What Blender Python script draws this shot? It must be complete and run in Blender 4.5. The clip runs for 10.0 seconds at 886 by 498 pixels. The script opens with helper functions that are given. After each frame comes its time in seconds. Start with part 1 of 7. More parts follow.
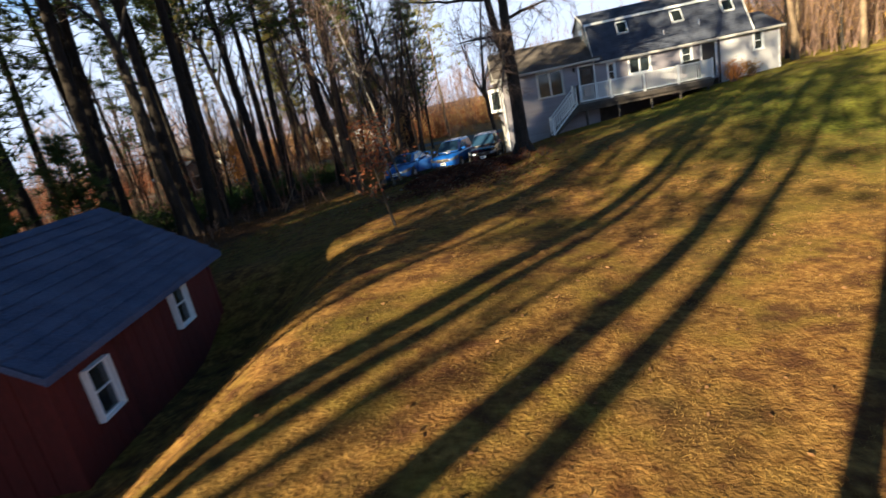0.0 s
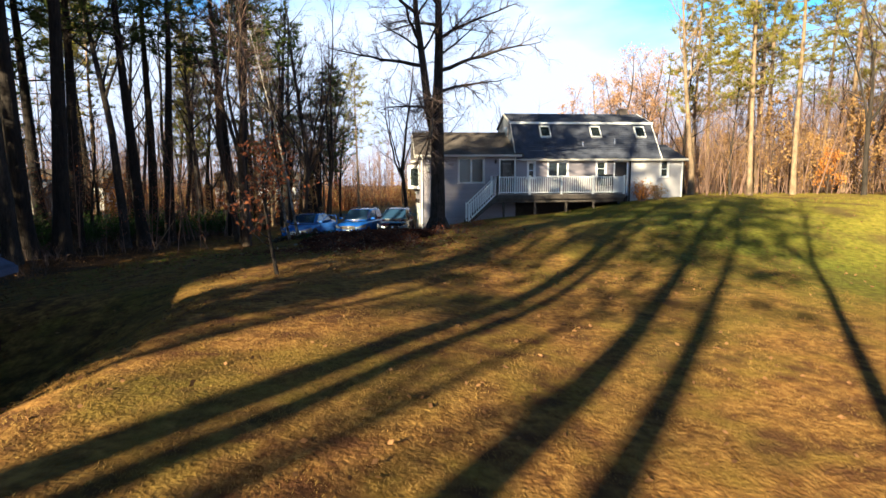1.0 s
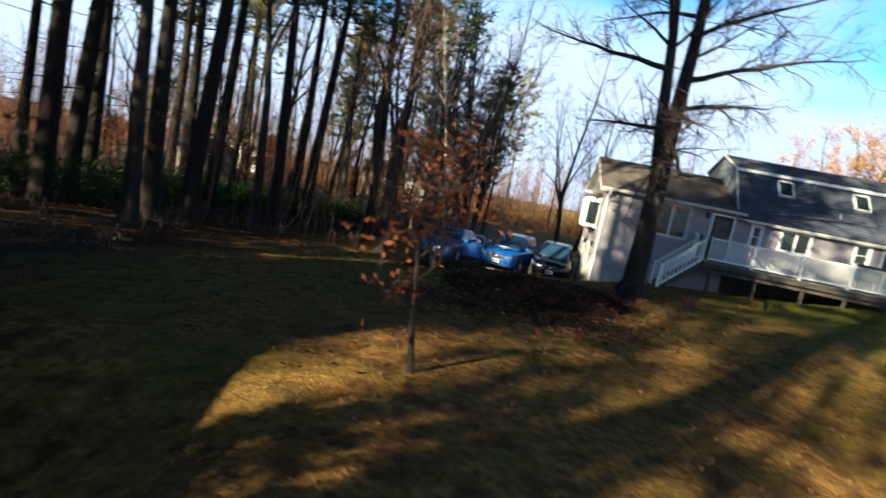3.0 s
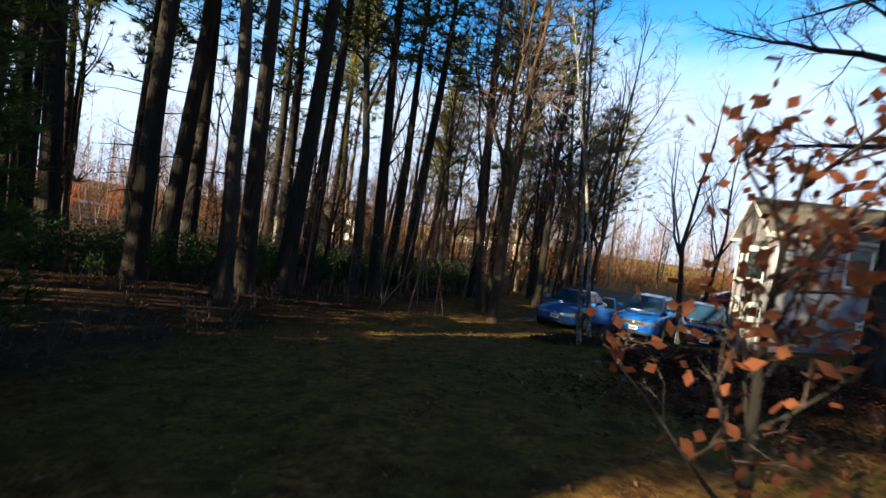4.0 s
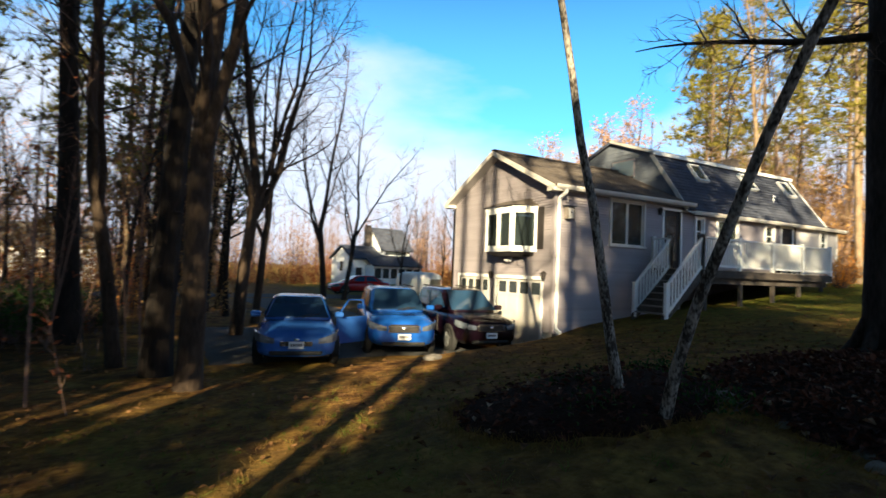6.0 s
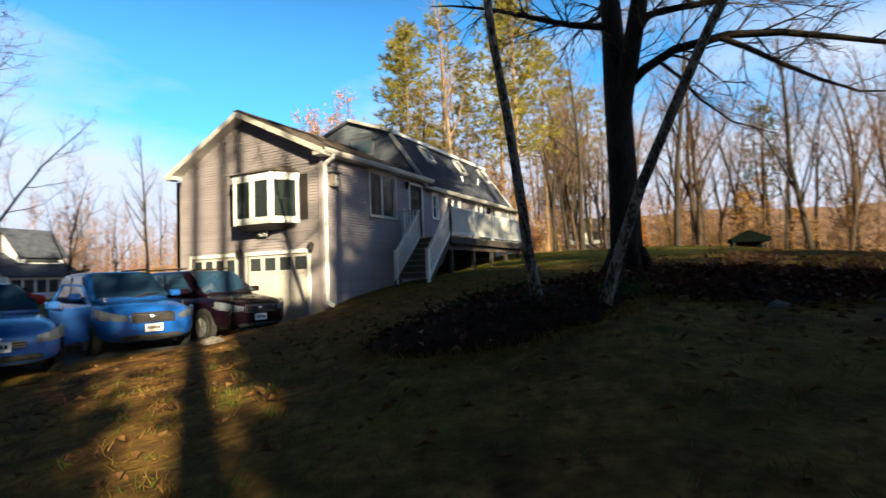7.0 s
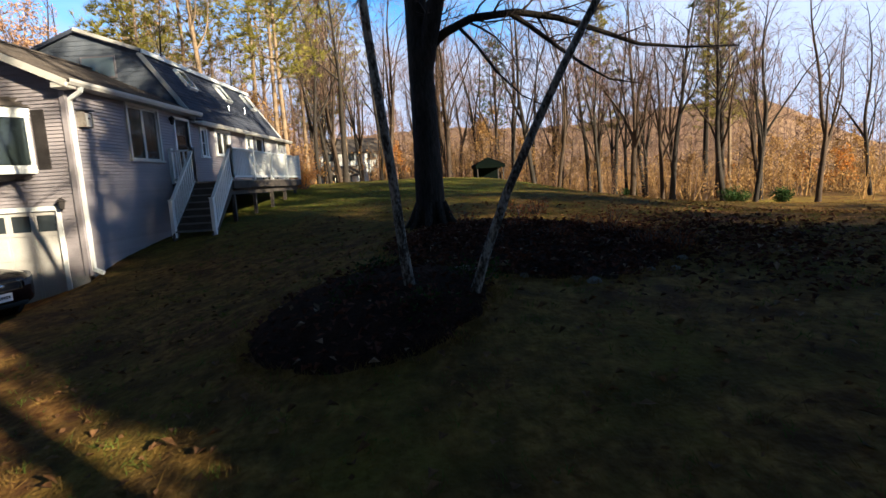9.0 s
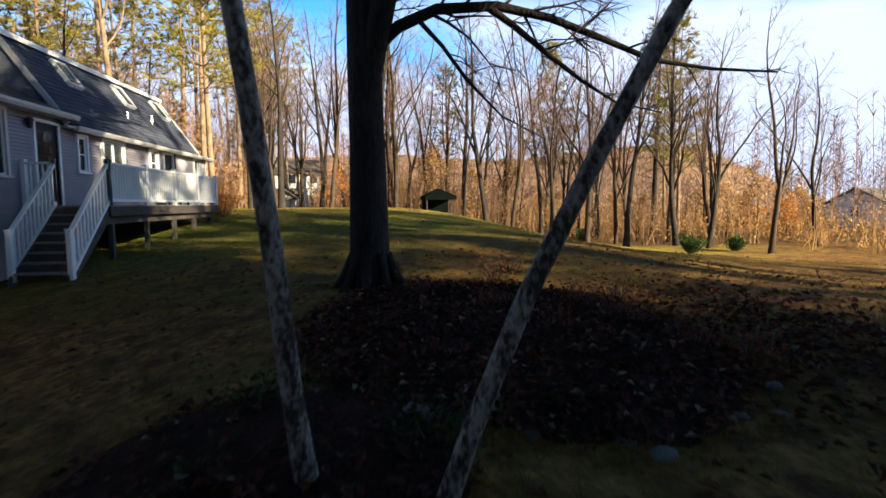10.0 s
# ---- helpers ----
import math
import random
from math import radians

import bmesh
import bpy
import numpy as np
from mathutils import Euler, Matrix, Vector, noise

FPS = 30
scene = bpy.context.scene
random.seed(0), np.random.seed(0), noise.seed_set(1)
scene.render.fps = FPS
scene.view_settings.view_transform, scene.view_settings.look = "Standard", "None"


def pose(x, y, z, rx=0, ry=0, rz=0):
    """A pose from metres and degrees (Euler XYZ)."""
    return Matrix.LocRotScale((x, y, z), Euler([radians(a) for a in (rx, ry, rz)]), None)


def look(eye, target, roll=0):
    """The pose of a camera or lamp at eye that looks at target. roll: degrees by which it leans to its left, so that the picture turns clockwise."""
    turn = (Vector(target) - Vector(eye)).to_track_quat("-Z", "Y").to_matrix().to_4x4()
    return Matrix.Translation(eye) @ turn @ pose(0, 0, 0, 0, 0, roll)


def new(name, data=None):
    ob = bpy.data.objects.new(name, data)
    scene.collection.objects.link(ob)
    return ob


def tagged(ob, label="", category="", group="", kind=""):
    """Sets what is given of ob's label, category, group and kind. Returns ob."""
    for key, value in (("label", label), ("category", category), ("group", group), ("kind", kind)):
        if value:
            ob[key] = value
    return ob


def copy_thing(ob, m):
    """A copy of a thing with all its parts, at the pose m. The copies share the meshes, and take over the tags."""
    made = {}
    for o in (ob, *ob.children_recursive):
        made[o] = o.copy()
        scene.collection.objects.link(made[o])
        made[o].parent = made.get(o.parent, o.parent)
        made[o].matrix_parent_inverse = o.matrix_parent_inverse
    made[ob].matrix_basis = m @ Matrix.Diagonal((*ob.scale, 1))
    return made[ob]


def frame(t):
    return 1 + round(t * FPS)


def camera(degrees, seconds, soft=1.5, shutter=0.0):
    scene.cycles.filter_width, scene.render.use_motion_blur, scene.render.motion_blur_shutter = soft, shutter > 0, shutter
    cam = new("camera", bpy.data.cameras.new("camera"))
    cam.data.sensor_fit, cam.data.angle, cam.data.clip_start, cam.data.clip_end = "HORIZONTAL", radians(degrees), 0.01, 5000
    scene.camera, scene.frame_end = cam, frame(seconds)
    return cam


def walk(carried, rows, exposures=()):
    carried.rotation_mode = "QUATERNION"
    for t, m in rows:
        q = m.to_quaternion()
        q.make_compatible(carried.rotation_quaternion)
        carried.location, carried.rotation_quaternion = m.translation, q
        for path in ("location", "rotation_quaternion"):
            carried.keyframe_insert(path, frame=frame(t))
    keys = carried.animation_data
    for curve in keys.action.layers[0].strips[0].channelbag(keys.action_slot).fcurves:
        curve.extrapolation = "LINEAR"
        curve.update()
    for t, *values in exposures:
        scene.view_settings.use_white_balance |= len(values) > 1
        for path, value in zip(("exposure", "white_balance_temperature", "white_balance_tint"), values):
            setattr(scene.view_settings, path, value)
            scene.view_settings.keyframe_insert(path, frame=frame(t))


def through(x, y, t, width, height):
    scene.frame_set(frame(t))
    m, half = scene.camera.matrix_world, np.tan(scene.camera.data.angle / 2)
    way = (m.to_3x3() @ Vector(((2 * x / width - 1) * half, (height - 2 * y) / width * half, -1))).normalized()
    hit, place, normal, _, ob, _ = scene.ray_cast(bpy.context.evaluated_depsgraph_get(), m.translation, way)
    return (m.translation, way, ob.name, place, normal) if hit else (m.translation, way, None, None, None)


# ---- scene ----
cam = camera(80.0, 10.0, shutter=0.2)
PATH = [
    (0, (-1.274, -31.329, 3.558), (-1.503, -29.414, 3.030), -11.71),
    (0.5, (-1.127, -30.096, 2.629), (-1.018, -28.135, 2.252), -8.05),
    (1, (-1.517, -29.175, 2.574), (-1.332, -27.198, 2.329), -0.32),
    (1.5, (-1.743, -27.772, 2.543), (-1.545, -25.791, 2.349), 1.54),
    (2, (-1.756, -26.043, 2.463), (-1.546, -24.063, 2.278), -0.65),
    (2.5, (-2.071, -24.435, 2.667), (-2.025, -22.445, 2.467), 3.67),
    (3, (-3.144, -23.476, 2.938), (-3.421, -21.510, 2.694), 11.40),
    (3.2, (-3.897, -23.601, 3.174), (-4.293, -21.654, 2.943), 14.54),
    (4.3, (-5.621, -19.101, 2.459), (-6.308, -17.223, 2.418), 5.09),
    (4.5, (-6.308, -18.181, 2.551), (-6.820, -16.248, 2.503), -1.92),
    (5, (-8.350, -15.512, 2.671), (-8.302, -13.514, 2.590), -0.15),
    (5.2, (-8.937, -14.652, 2.702), (-8.721, -12.666, 2.620), 1.84),
    (6.5, (-9.940, -9.864, 0.929), (-8.531, -8.455, 1.107), -0.47),
    (7, (-10.715, -9.075, 0.765), (-8.942, -8.155, 0.865), -1.96),
    (7.5, (-11.844, -8.541, 0.918), (-9.897, -8.085, 0.939), -6.44),
    (8, (-12.161, -8.205, 1.150), (-10.179, -7.992, 0.992), -4.88),
    (8.5, (-11.980, -8.023, 1.486), (-10.000, -7.924, 1.224), -4.35),
    (9, (-11.222, -7.887, 1.692), (-9.240, -7.853, 1.426), -3.44),
    (9.5, (-9.909, -7.819, 1.764), (-7.929, -7.886, 1.489), -2.73),
    (10, (-8.135, -7.877, 1.970), (-6.150, -8.058, 1.798), -0.52),
]
walk(cam, [(t, look(eye, target, roll)) for t, eye, target, roll in PATH], exposures=((0.0, 2.2, 5700, 5), (1.2, 2.35, 5700, 5), (3.0, 2.2, 5400, 0), (4.5, 2.25, 5700, 2), (6.5, 2.15, 6100, 4), (8.0, 1.8, 5500, 5), (9.0, 2.0, 5400, 8), (10.0, 2.25, 5600, 8)))

# ---- world, sun and exposure ----
SUN = Vector((0.60, 0.80, -0.335)).normalized()   # the way the sunlight travels
world = bpy.data.worlds.new("world")
scene.world = world
world.use_nodes = True
wn, wl = world.node_tree.nodes, world.node_tree.links
sky = wn.new("ShaderNodeTexSky")
sky.sky_type = "NISHITA"
sky.sun_disc = False
sky.sun_elevation = math.asin(-SUN.z)
sky.sun_rotation = math.atan2(-SUN.x, -SUN.y)
sky.air_density, sky.dust_density, sky.ozone_density = 1.0, 0.3, 3.0
tint = wn.new("ShaderNodeMix")
tint.data_type, tint.blend_type = "RGBA", "MULTIPLY"
tint.inputs["Factor"].default_value = 1.0
tint.inputs["B"].default_value = (0.52, 1.0, 1.18, 1)
wl.new(sky.outputs[0], tint.inputs["A"])
wco = wn.new("ShaderNodeTexCoord")
wsep = wn.new("ShaderNodeSeparateXYZ")
wl.new(wco.outputs["Generated"], wsep.inputs[0])
wmap = wn.new("ShaderNodeMapping")
wmap.inputs["Scale"].default_value = (1.3, 1.3, 3.4)
wl.new(wco.outputs["Generated"], wmap.inputs[0])
cloud = wn.new("ShaderNodeTexNoise")
cloud.inputs["Scale"].default_value, cloud.inputs["Detail"].default_value = 1.7, 6
wl.new(wmap.outputs[0], cloud.inputs["Vector"])
low = wn.new("ShaderNodeMapRange")          # cloud banks lie low over the horizon
low.inputs["From Min"].default_value, low.inputs["From Max"].default_value = 0.02, 0.56
low.inputs["To Min"].default_value, low.inputs["To Max"].default_value = 0.55, -0.30
wl.new(wsep.outputs["Z"], low.inputs["Value"])
csum = wn.new("ShaderNodeMath")
csum.operation = "ADD"
wl.new(cloud.outputs["Fac"], csum.inputs[0])
wl.new(low.outputs[0], csum.inputs[1])
cramp = wn.new("ShaderNodeMapRange")
cramp.inputs["From Min"].default_value, cramp.inputs["From Max"].default_value = 0.47, 0.74
wl.new(csum.outputs[0], cramp.inputs["Value"])
cmix = wn.new("ShaderNodeMix")
cmix.data_type = "RGBA"
wl.new(cramp.outputs[0], cmix.inputs["Factor"])
wl.new(tint.outputs["Result"], cmix.inputs["A"])
cmix.inputs["B"].default_value = (3.8, 4.0, 4.7, 1)
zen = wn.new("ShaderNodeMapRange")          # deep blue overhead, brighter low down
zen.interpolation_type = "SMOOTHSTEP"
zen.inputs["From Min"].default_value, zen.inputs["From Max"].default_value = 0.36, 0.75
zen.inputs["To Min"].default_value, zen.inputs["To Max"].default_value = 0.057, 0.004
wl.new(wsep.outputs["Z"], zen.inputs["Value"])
wl.new(cmix.outputs["Result"], wn["Background"].inputs[0])
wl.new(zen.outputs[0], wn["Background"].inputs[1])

sun = new("sun", bpy.data.lights.new("sun", "SUN"))
sun.data.energy, sun.data.angle, sun.data.color = 5.0, radians(0.5), (1.0, 0.78, 0.46)
sun.matrix_world = look((0, 0, 0), SUN)


# ---- materials ----
def material(name, dark, light, scale=6.0, rough=0.8, bump=0.0, fine=None, metal=0.0, spread=(0.35, 0.65), per_piece=0.0, stretch=(1, 1, 1), spec=0.3):
    """Two colours mixed by a coarse and a fine noise, with relief from the fine one."""
    m = bpy.data.materials.new(name)
    m.use_nodes = True
    n, l = m.node_tree.nodes, m.node_tree.links
    b = n["Principled BSDF"]
    b.inputs["Roughness"].default_value, b.inputs["Metallic"].default_value = rough, metal
    b.inputs["Specular IOR Level"].default_value = spec
    co = n.new("ShaderNodeTexCoord")
    mp = n.new("ShaderNodeMapping")
    mp.inputs["Scale"].default_value = stretch
    l.new(co.outputs["Object"], mp.inputs[0])
    a, f = n.new("ShaderNodeTexNoise"), n.new("ShaderNodeTexNoise")
    a.inputs["Scale"].default_value, a.inputs["Detail"].default_value = scale, 3
    f.inputs["Scale"].default_value, f.inputs["Detail"].default_value = fine or scale * 9, 5
    l.new(mp.outputs[0], a.inputs["Vector"])
    l.new(mp.outputs[0], f.inputs["Vector"])
    av = n.new("ShaderNodeMath")
    av.operation = "MULTIPLY_ADD"
    l.new(f.outputs["Fac"], av.inputs[0])
    av.inputs[1].default_value = 0.5
    half = n.new("ShaderNodeMath")
    half.operation = "MULTIPLY"
    half.inputs[1].default_value = 0.5
    l.new(a.outputs["Fac"], half.inputs[0])
    l.new(half.outputs[0], av.inputs[2])
    val = av.outputs[0]
    if per_piece:
        info = n.new("ShaderNodeObjectInfo")
        pm = n.new("ShaderNodeMath")
        pm.operation = "MULTIPLY_ADD"
        l.new(info.outputs["Random"], pm.inputs[0])
        pm.inputs[1].default_value = per_piece
        l.new(val, pm.inputs[2])
        val = pm.outputs[0]
    r = n.new("ShaderNodeMapRange")
    r.inputs["From Min"].default_value, r.inputs["From Max"].default_value = spread
    l.new(val, r.inputs["Value"])
    c = n.new("ShaderNodeMix")
    c.data_type = "RGBA"
    l.new(r.outputs[0], c.inputs["Factor"])
    c.inputs["A"].default_value, c.inputs["B"].default_value = (*dark, 1), (*light, 1)
    l.new(c.outputs["Result"], b.inputs["Base Color"])
    if bump:
        u = n.new("ShaderNodeBump")
        u.inputs["Strength"].default_value, u.inputs["Distance"].default_value = 1.0, bump
        l.new(f.outputs["Fac"], u.inputs["Height"])
        l.new(u.outputs[0], b.inputs["Normal"])
    return m


def leaf_material(name, dark, light, through=0.25):
    """Leaves and needles: colour differs from clump to clump, some light passes through."""
    m = material(name, dark, light, 1.2, 0.8, spread=(0.4, 0.6), fine=14, spec=0.1)
    n, l = m.node_tree.nodes, m.node_tree.links
    b, out = n["Principled BSDF"], n["Material Output"]
    t = n.new("ShaderNodeBsdfTranslucent")
    t.inputs[0].default_value = (*light, 1)
    x = n.new("ShaderNodeMixShader")
    x.inputs[0].default_value = through
    l.new(b.outputs[0], x.inputs[1])
    l.new(t.outputs[0], x.inputs[2])
    l.new(x.outputs[0], out.inputs[0])
    return m


def grass_material():
    """Late-autumn lawn: straw and rust patches, greener towards the house, leaf litter under the trees."""
    m = bpy.data.materials.new("lawn_grass")
    m.use_nodes = True
    n, l = m.node_tree.nodes, m.node_tree.links
    b = n["Principled BSDF"]
    b.inputs["Roughness"].default_value = 0.95
    b.inputs["Specular IOR Level"].default_value = 0.1
    co = n.new("ShaderNodeTexCoord")

    def noise_tex(scale, detail=4):
        t = n.new("ShaderNodeTexNoise")
        t.inputs["Scale"].default_value, t.inputs["Detail"].default_value = scale, detail
        l.new(co.outputs["Object"], t.inputs["Vector"])
        return t.outputs["Fac"]

    def ramp(v, lo, hi, a=0.0, z=1.0):
        r = n.new("ShaderNodeMapRange")
        r.inputs["From Min"].default_value, r.inputs["From Max"].default_value = lo, hi
        r.inputs["To Min"].default_value, r.inputs["To Max"].default_value = a, z
        l.new(v, r.inputs["Value"])
        return r.outputs[0]

    def mix(f, a, z):
        c = n.new("ShaderNodeMix")
        c.data_type = "RGBA"
        l.new(f, c.inputs["Factor"])
        for key, v in (("A", a), ("B", z)):
            if isinstance(v, tuple):
                c.inputs[key].default_value = (*v, 1)
            else:
                l.new(v, c.inputs[key])
        return c.outputs["Result"]

    def add(a, z, op="ADD"):
        t = n.new("ShaderNodeMath")
        t.operation = op
        t.use_clamp = True
        l.new(a, t.inputs[0])
        if isinstance(z, float):
            t.inputs[1].default_value = z
        else:
            l.new(z, t.inputs[1])
        return t.outputs[0]

    sep = n.new("ShaderNodeSeparateXYZ")
    l.new(co.outputs["Object"], sep.inputs[0])
    straw = mix(ramp(noise_tex(9, 6), 0.35, 0.65), (0.125, 0.053, 0.0136), (0.34, 0.18, 0.048))
    straw = mix(ramp(noise_tex(0.9, 4), 0.48, 0.62), straw, mix(ramp(noise_tex(12, 6), 0.35, 0.65), (0.13, 0.073, 0.0128), (0.25, 0.155, 0.032)))
    straw = mix(ramp(noise_tex(2.6, 5), 0.44, 0.66), straw, (0.08, 0.0336, 0.0136))
    green = mix(ramp(noise_tex(7, 6), 0.35, 0.65), (0.04, 0.0528, 0.0056), (0.144, 0.152, 0.0176))
    # greener on the plateau by the house
    slant = n.new("ShaderNodeMath")
    slant.operation = "MULTIPLY_ADD"
    l.new(sep.outputs["X"], slant.inputs[0])
    slant.inputs[1].default_value = 0.7
    l.new(sep.outputs["Y"], slant.inputs[2])
    near = add(ramp(slant.outputs[0], -21.0, -4.0), ramp(sep.outputs["X"], 0.0, 9.0), "MULTIPLY")
    patch = add(ramp(noise_tex(0.35, 3), 0.45, 0.65), 0.3, "MULTIPLY")
    # far east grass brightened to yellow, sunlight there put into the colour
    yellow = mix(ramp(noise_tex(6, 6), 0.35, 0.65), (0.152, 0.124, 0.0128), (0.384, 0.304, 0.044))
    yellow = mix(ramp(noise_tex(0.5, 4), 0.5, 0.62), yellow, (0.136, 0.076, 0.032))
    green = mix(ramp(sep.outputs["X"], 9.0, 19.0), green, yellow)
    lawn = mix(add(near, patch), straw, green)
    # leaf litter in the woods, some of the shade there put into its dark colour
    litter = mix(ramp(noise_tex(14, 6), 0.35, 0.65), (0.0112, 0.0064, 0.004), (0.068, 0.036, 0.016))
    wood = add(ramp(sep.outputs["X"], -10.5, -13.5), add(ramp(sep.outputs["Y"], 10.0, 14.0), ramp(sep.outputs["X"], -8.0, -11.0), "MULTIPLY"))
    east = ramp(sep.outputs["X"], 27.0, 31.0)
    wood = add(wood, ramp(noise_tex(1.2, 5), 0.3, 0.7, -0.25, 0.25))
    # lighter golden litter in the east, sunlight there put into the colour
    gold = mix(ramp(noise_tex(11, 6), 0.35, 0.65), (0.048, 0.0264, 0.0096), (0.208, 0.12, 0.044))
    lawn = mix(add(east, ramp(noise_tex(1.5, 5), 0.3, 0.7, -0.25, 0.25)), lawn, gold)
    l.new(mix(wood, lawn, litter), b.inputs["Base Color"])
    u = n.new("ShaderNodeBump")
    u.inputs["Strength"].default_value, u.inputs["Distance"].default_value = 1.0, 0.028
    l.new(noise_tex(22, 8), u.inputs["Height"])
    l.new(u.outputs[0], b.inputs["Normal"])
    return m


def glass_material(name, colour, through=0.7):
    m = bpy.data.materials.new(name)
    m.use_nodes = True
    b = m.node_tree.nodes["Principled BSDF"]
    b.inputs["Base Color"].default_value = (*colour, 1)
    b.inputs["Roughness"].default_value = 0.04
    b.inputs["IOR"].default_value = 1.5
    b.inputs["Transmission Weight"].default_value = through
    return m


GRASS = grass_material()
BLADE = leaf_material("dry_grass", (0.10, 0.055, 0.014), (0.27, 0.165, 0.045), 0.2)
BLADE_GREEN = leaf_material("green_grass", (0.05, 0.08, 0.012), (0.14, 0.17, 0.03), 0.3)
LITTER_RED = leaf_material("dark_oak_leaf", (0.03, 0.010, 0.007), (0.13, 0.048, 0.028), 0.05)
LITTER_PALE = leaf_material("curled_pale_leaf", (0.16, 0.10, 0.065), (0.36, 0.25, 0.17), 0.05)
LITTER = leaf_material("fallen_leaf", (0.06, 0.028, 0.012), (0.24, 0.125, 0.055), 0.1)
MULCH = material("mulch", (0.009, 0.0035, 0.0025), (0.045, 0.019, 0.012), 3, 0.95, 0.06, 30, spec=0.08)
ASPHALT = material("asphalt", (0.03, 0.03, 0.033), (0.075, 0.073, 0.07), 0.8, 0.9, 0.01, 90)
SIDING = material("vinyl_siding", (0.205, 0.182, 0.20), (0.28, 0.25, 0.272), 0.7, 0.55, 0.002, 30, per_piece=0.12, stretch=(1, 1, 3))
# the same siding made paler, sunlight on the east walls put into the colour
SIDING_SUNLIT = material("sunlit_siding", (0.37, 0.35, 0.36), (0.46, 0.44, 0.445), 0.7, 0.55, 0.002, 30, per_piece=0.12)
WHITE = material("white_paint", (0.66, 0.66, 0.66), (0.82, 0.82, 0.81), 2, 0.5, 0.002, 40)
TRIM = material("almond_trim", (0.43, 0.405, 0.38), (0.55, 0.525, 0.49), 2, 0.5, 0.002, 40)
GARAGE_PAINT = material("garage_paint", (0.42, 0.39, 0.37), (0.52, 0.49, 0.47), 1.2, 0.55, 0.002, 40)
CONCRETE = material("foundation_concrete", (0.24, 0.23, 0.22), (0.40, 0.38, 0.36), 1.5, 0.9, 0.01, 45)
# lighter roof shingle for the west end, light put into its colour
SHINGLE_LIT = material("lit_slate_shingle", (0.065, 0.075, 0.10), (0.14, 0.155, 0.19), 2.2, 0.85, 0.012, 38)
SHINGLE = material("slate_shingle", (0.026, 0.030, 0.046), (0.075, 0.083, 0.115), 2.2, 0.9, 0.012, 38)
SHINGLE_BROWN = material("weathered_shingle", (0.055, 0.045, 0.04), (0.13, 0.108, 0.095), 2.0, 0.9, 0.012, 38)
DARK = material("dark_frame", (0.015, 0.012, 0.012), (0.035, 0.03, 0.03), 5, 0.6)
GLASS = glass_material("window_glass", (0.10, 0.13, 0.14), 0.85)
CAR_GLASS = glass_material("car_glass", (0.025, 0.06, 0.12), 0.25)
# pane colour made pale blue to stand for the sky reflected in it
SKY_GLASS = glass_material("sky_tinted_glass", (0.30, 0.38, 0.42), 0.2)
CURTAIN = material("curtain", (0.34, 0.36, 0.34), (0.52, 0.54, 0.52), 3, 0.9, stretch=(1, 8, 1))
ROOM_DARK = material("dark_room_sheet", (0.012, 0.012, 0.014), (0.035, 0.034, 0.036), 3, 0.95, stretch=(1, 8, 1))
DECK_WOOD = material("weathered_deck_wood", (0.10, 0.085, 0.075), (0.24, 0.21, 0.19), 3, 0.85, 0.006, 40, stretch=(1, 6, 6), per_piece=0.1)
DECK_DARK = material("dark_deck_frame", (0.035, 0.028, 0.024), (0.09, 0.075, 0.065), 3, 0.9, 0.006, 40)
RED_BOARD = material("red_barn_paint", (0.04, 0.005, 0.004), (0.085, 0.011, 0.008), 1.6, 0.8, 0.006, 40, stretch=(1, 1, 0.3), per_piece=0.15)
BLUE_ROOF = material("blue_grey_shingle", (0.035, 0.05, 0.10), (0.08, 0.10, 0.17), 2.4, 0.85, 0.01, 40)
GREY_BOARD = material("grey_board", (0.16, 0.14, 0.13), (0.28, 0.25, 0.23), 2.0, 0.85, 0.006, 30, stretch=(3, 3, 0.4))
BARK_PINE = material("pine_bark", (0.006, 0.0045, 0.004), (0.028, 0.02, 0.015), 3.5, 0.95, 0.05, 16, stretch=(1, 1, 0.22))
BARK_BROWN = material("brown_bark", (0.02, 0.013, 0.009), (0.075, 0.05, 0.034), 3, 0.95, 0.03, 20, stretch=(1, 1, 0.3))
BARK_GREY = material("grey_bark", (0.008, 0.0065, 0.005), (0.044, 0.034, 0.028), 4, 0.95, 0.03, 22, stretch=(1, 1, 0.3))
# pale bark; on standing trees the paleness has sunlight put into it
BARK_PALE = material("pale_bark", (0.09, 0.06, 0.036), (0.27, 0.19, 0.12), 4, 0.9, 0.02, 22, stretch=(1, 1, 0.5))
BARK_BLOTCHED = material("blotched_bark", (0.035, 0.027, 0.021), (0.30, 0.265, 0.23), 9, 0.9, 0.02, 40, spread=(0.43, 0.58), stretch=(1, 1, 0.55))
TWIG = material("twig", (0.05, 0.034, 0.028), (0.15, 0.105, 0.09), 2, 0.9)
TWIG_WARM = material("reddish_twig", (0.085, 0.05, 0.038), (0.22, 0.135, 0.10), 2, 0.9)
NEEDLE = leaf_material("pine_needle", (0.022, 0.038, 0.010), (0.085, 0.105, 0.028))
# yellower copy of the pine needle, sunlight put into its colour
NEEDLE_GOLD = leaf_material("sun_tinted_needle", (0.09, 0.09, 0.014), (0.28, 0.24, 0.05), 0.35)
LEAF_TAN = leaf_material("tan_leaf", (0.18, 0.095, 0.032), (0.46, 0.28, 0.11), 0.3)
LEAF_RUST = leaf_material("rust_leaf", (0.10, 0.03, 0.015), (0.26, 0.09, 0.04))
LEAF_ORANGE = leaf_material("orange_leaf", (0.30, 0.10, 0.02), (0.55, 0.25, 0.05))
LEAF_PEACH = leaf_material("peach_leaf", (0.26, 0.13, 0.065), (0.50, 0.31, 0.18), 0.3)
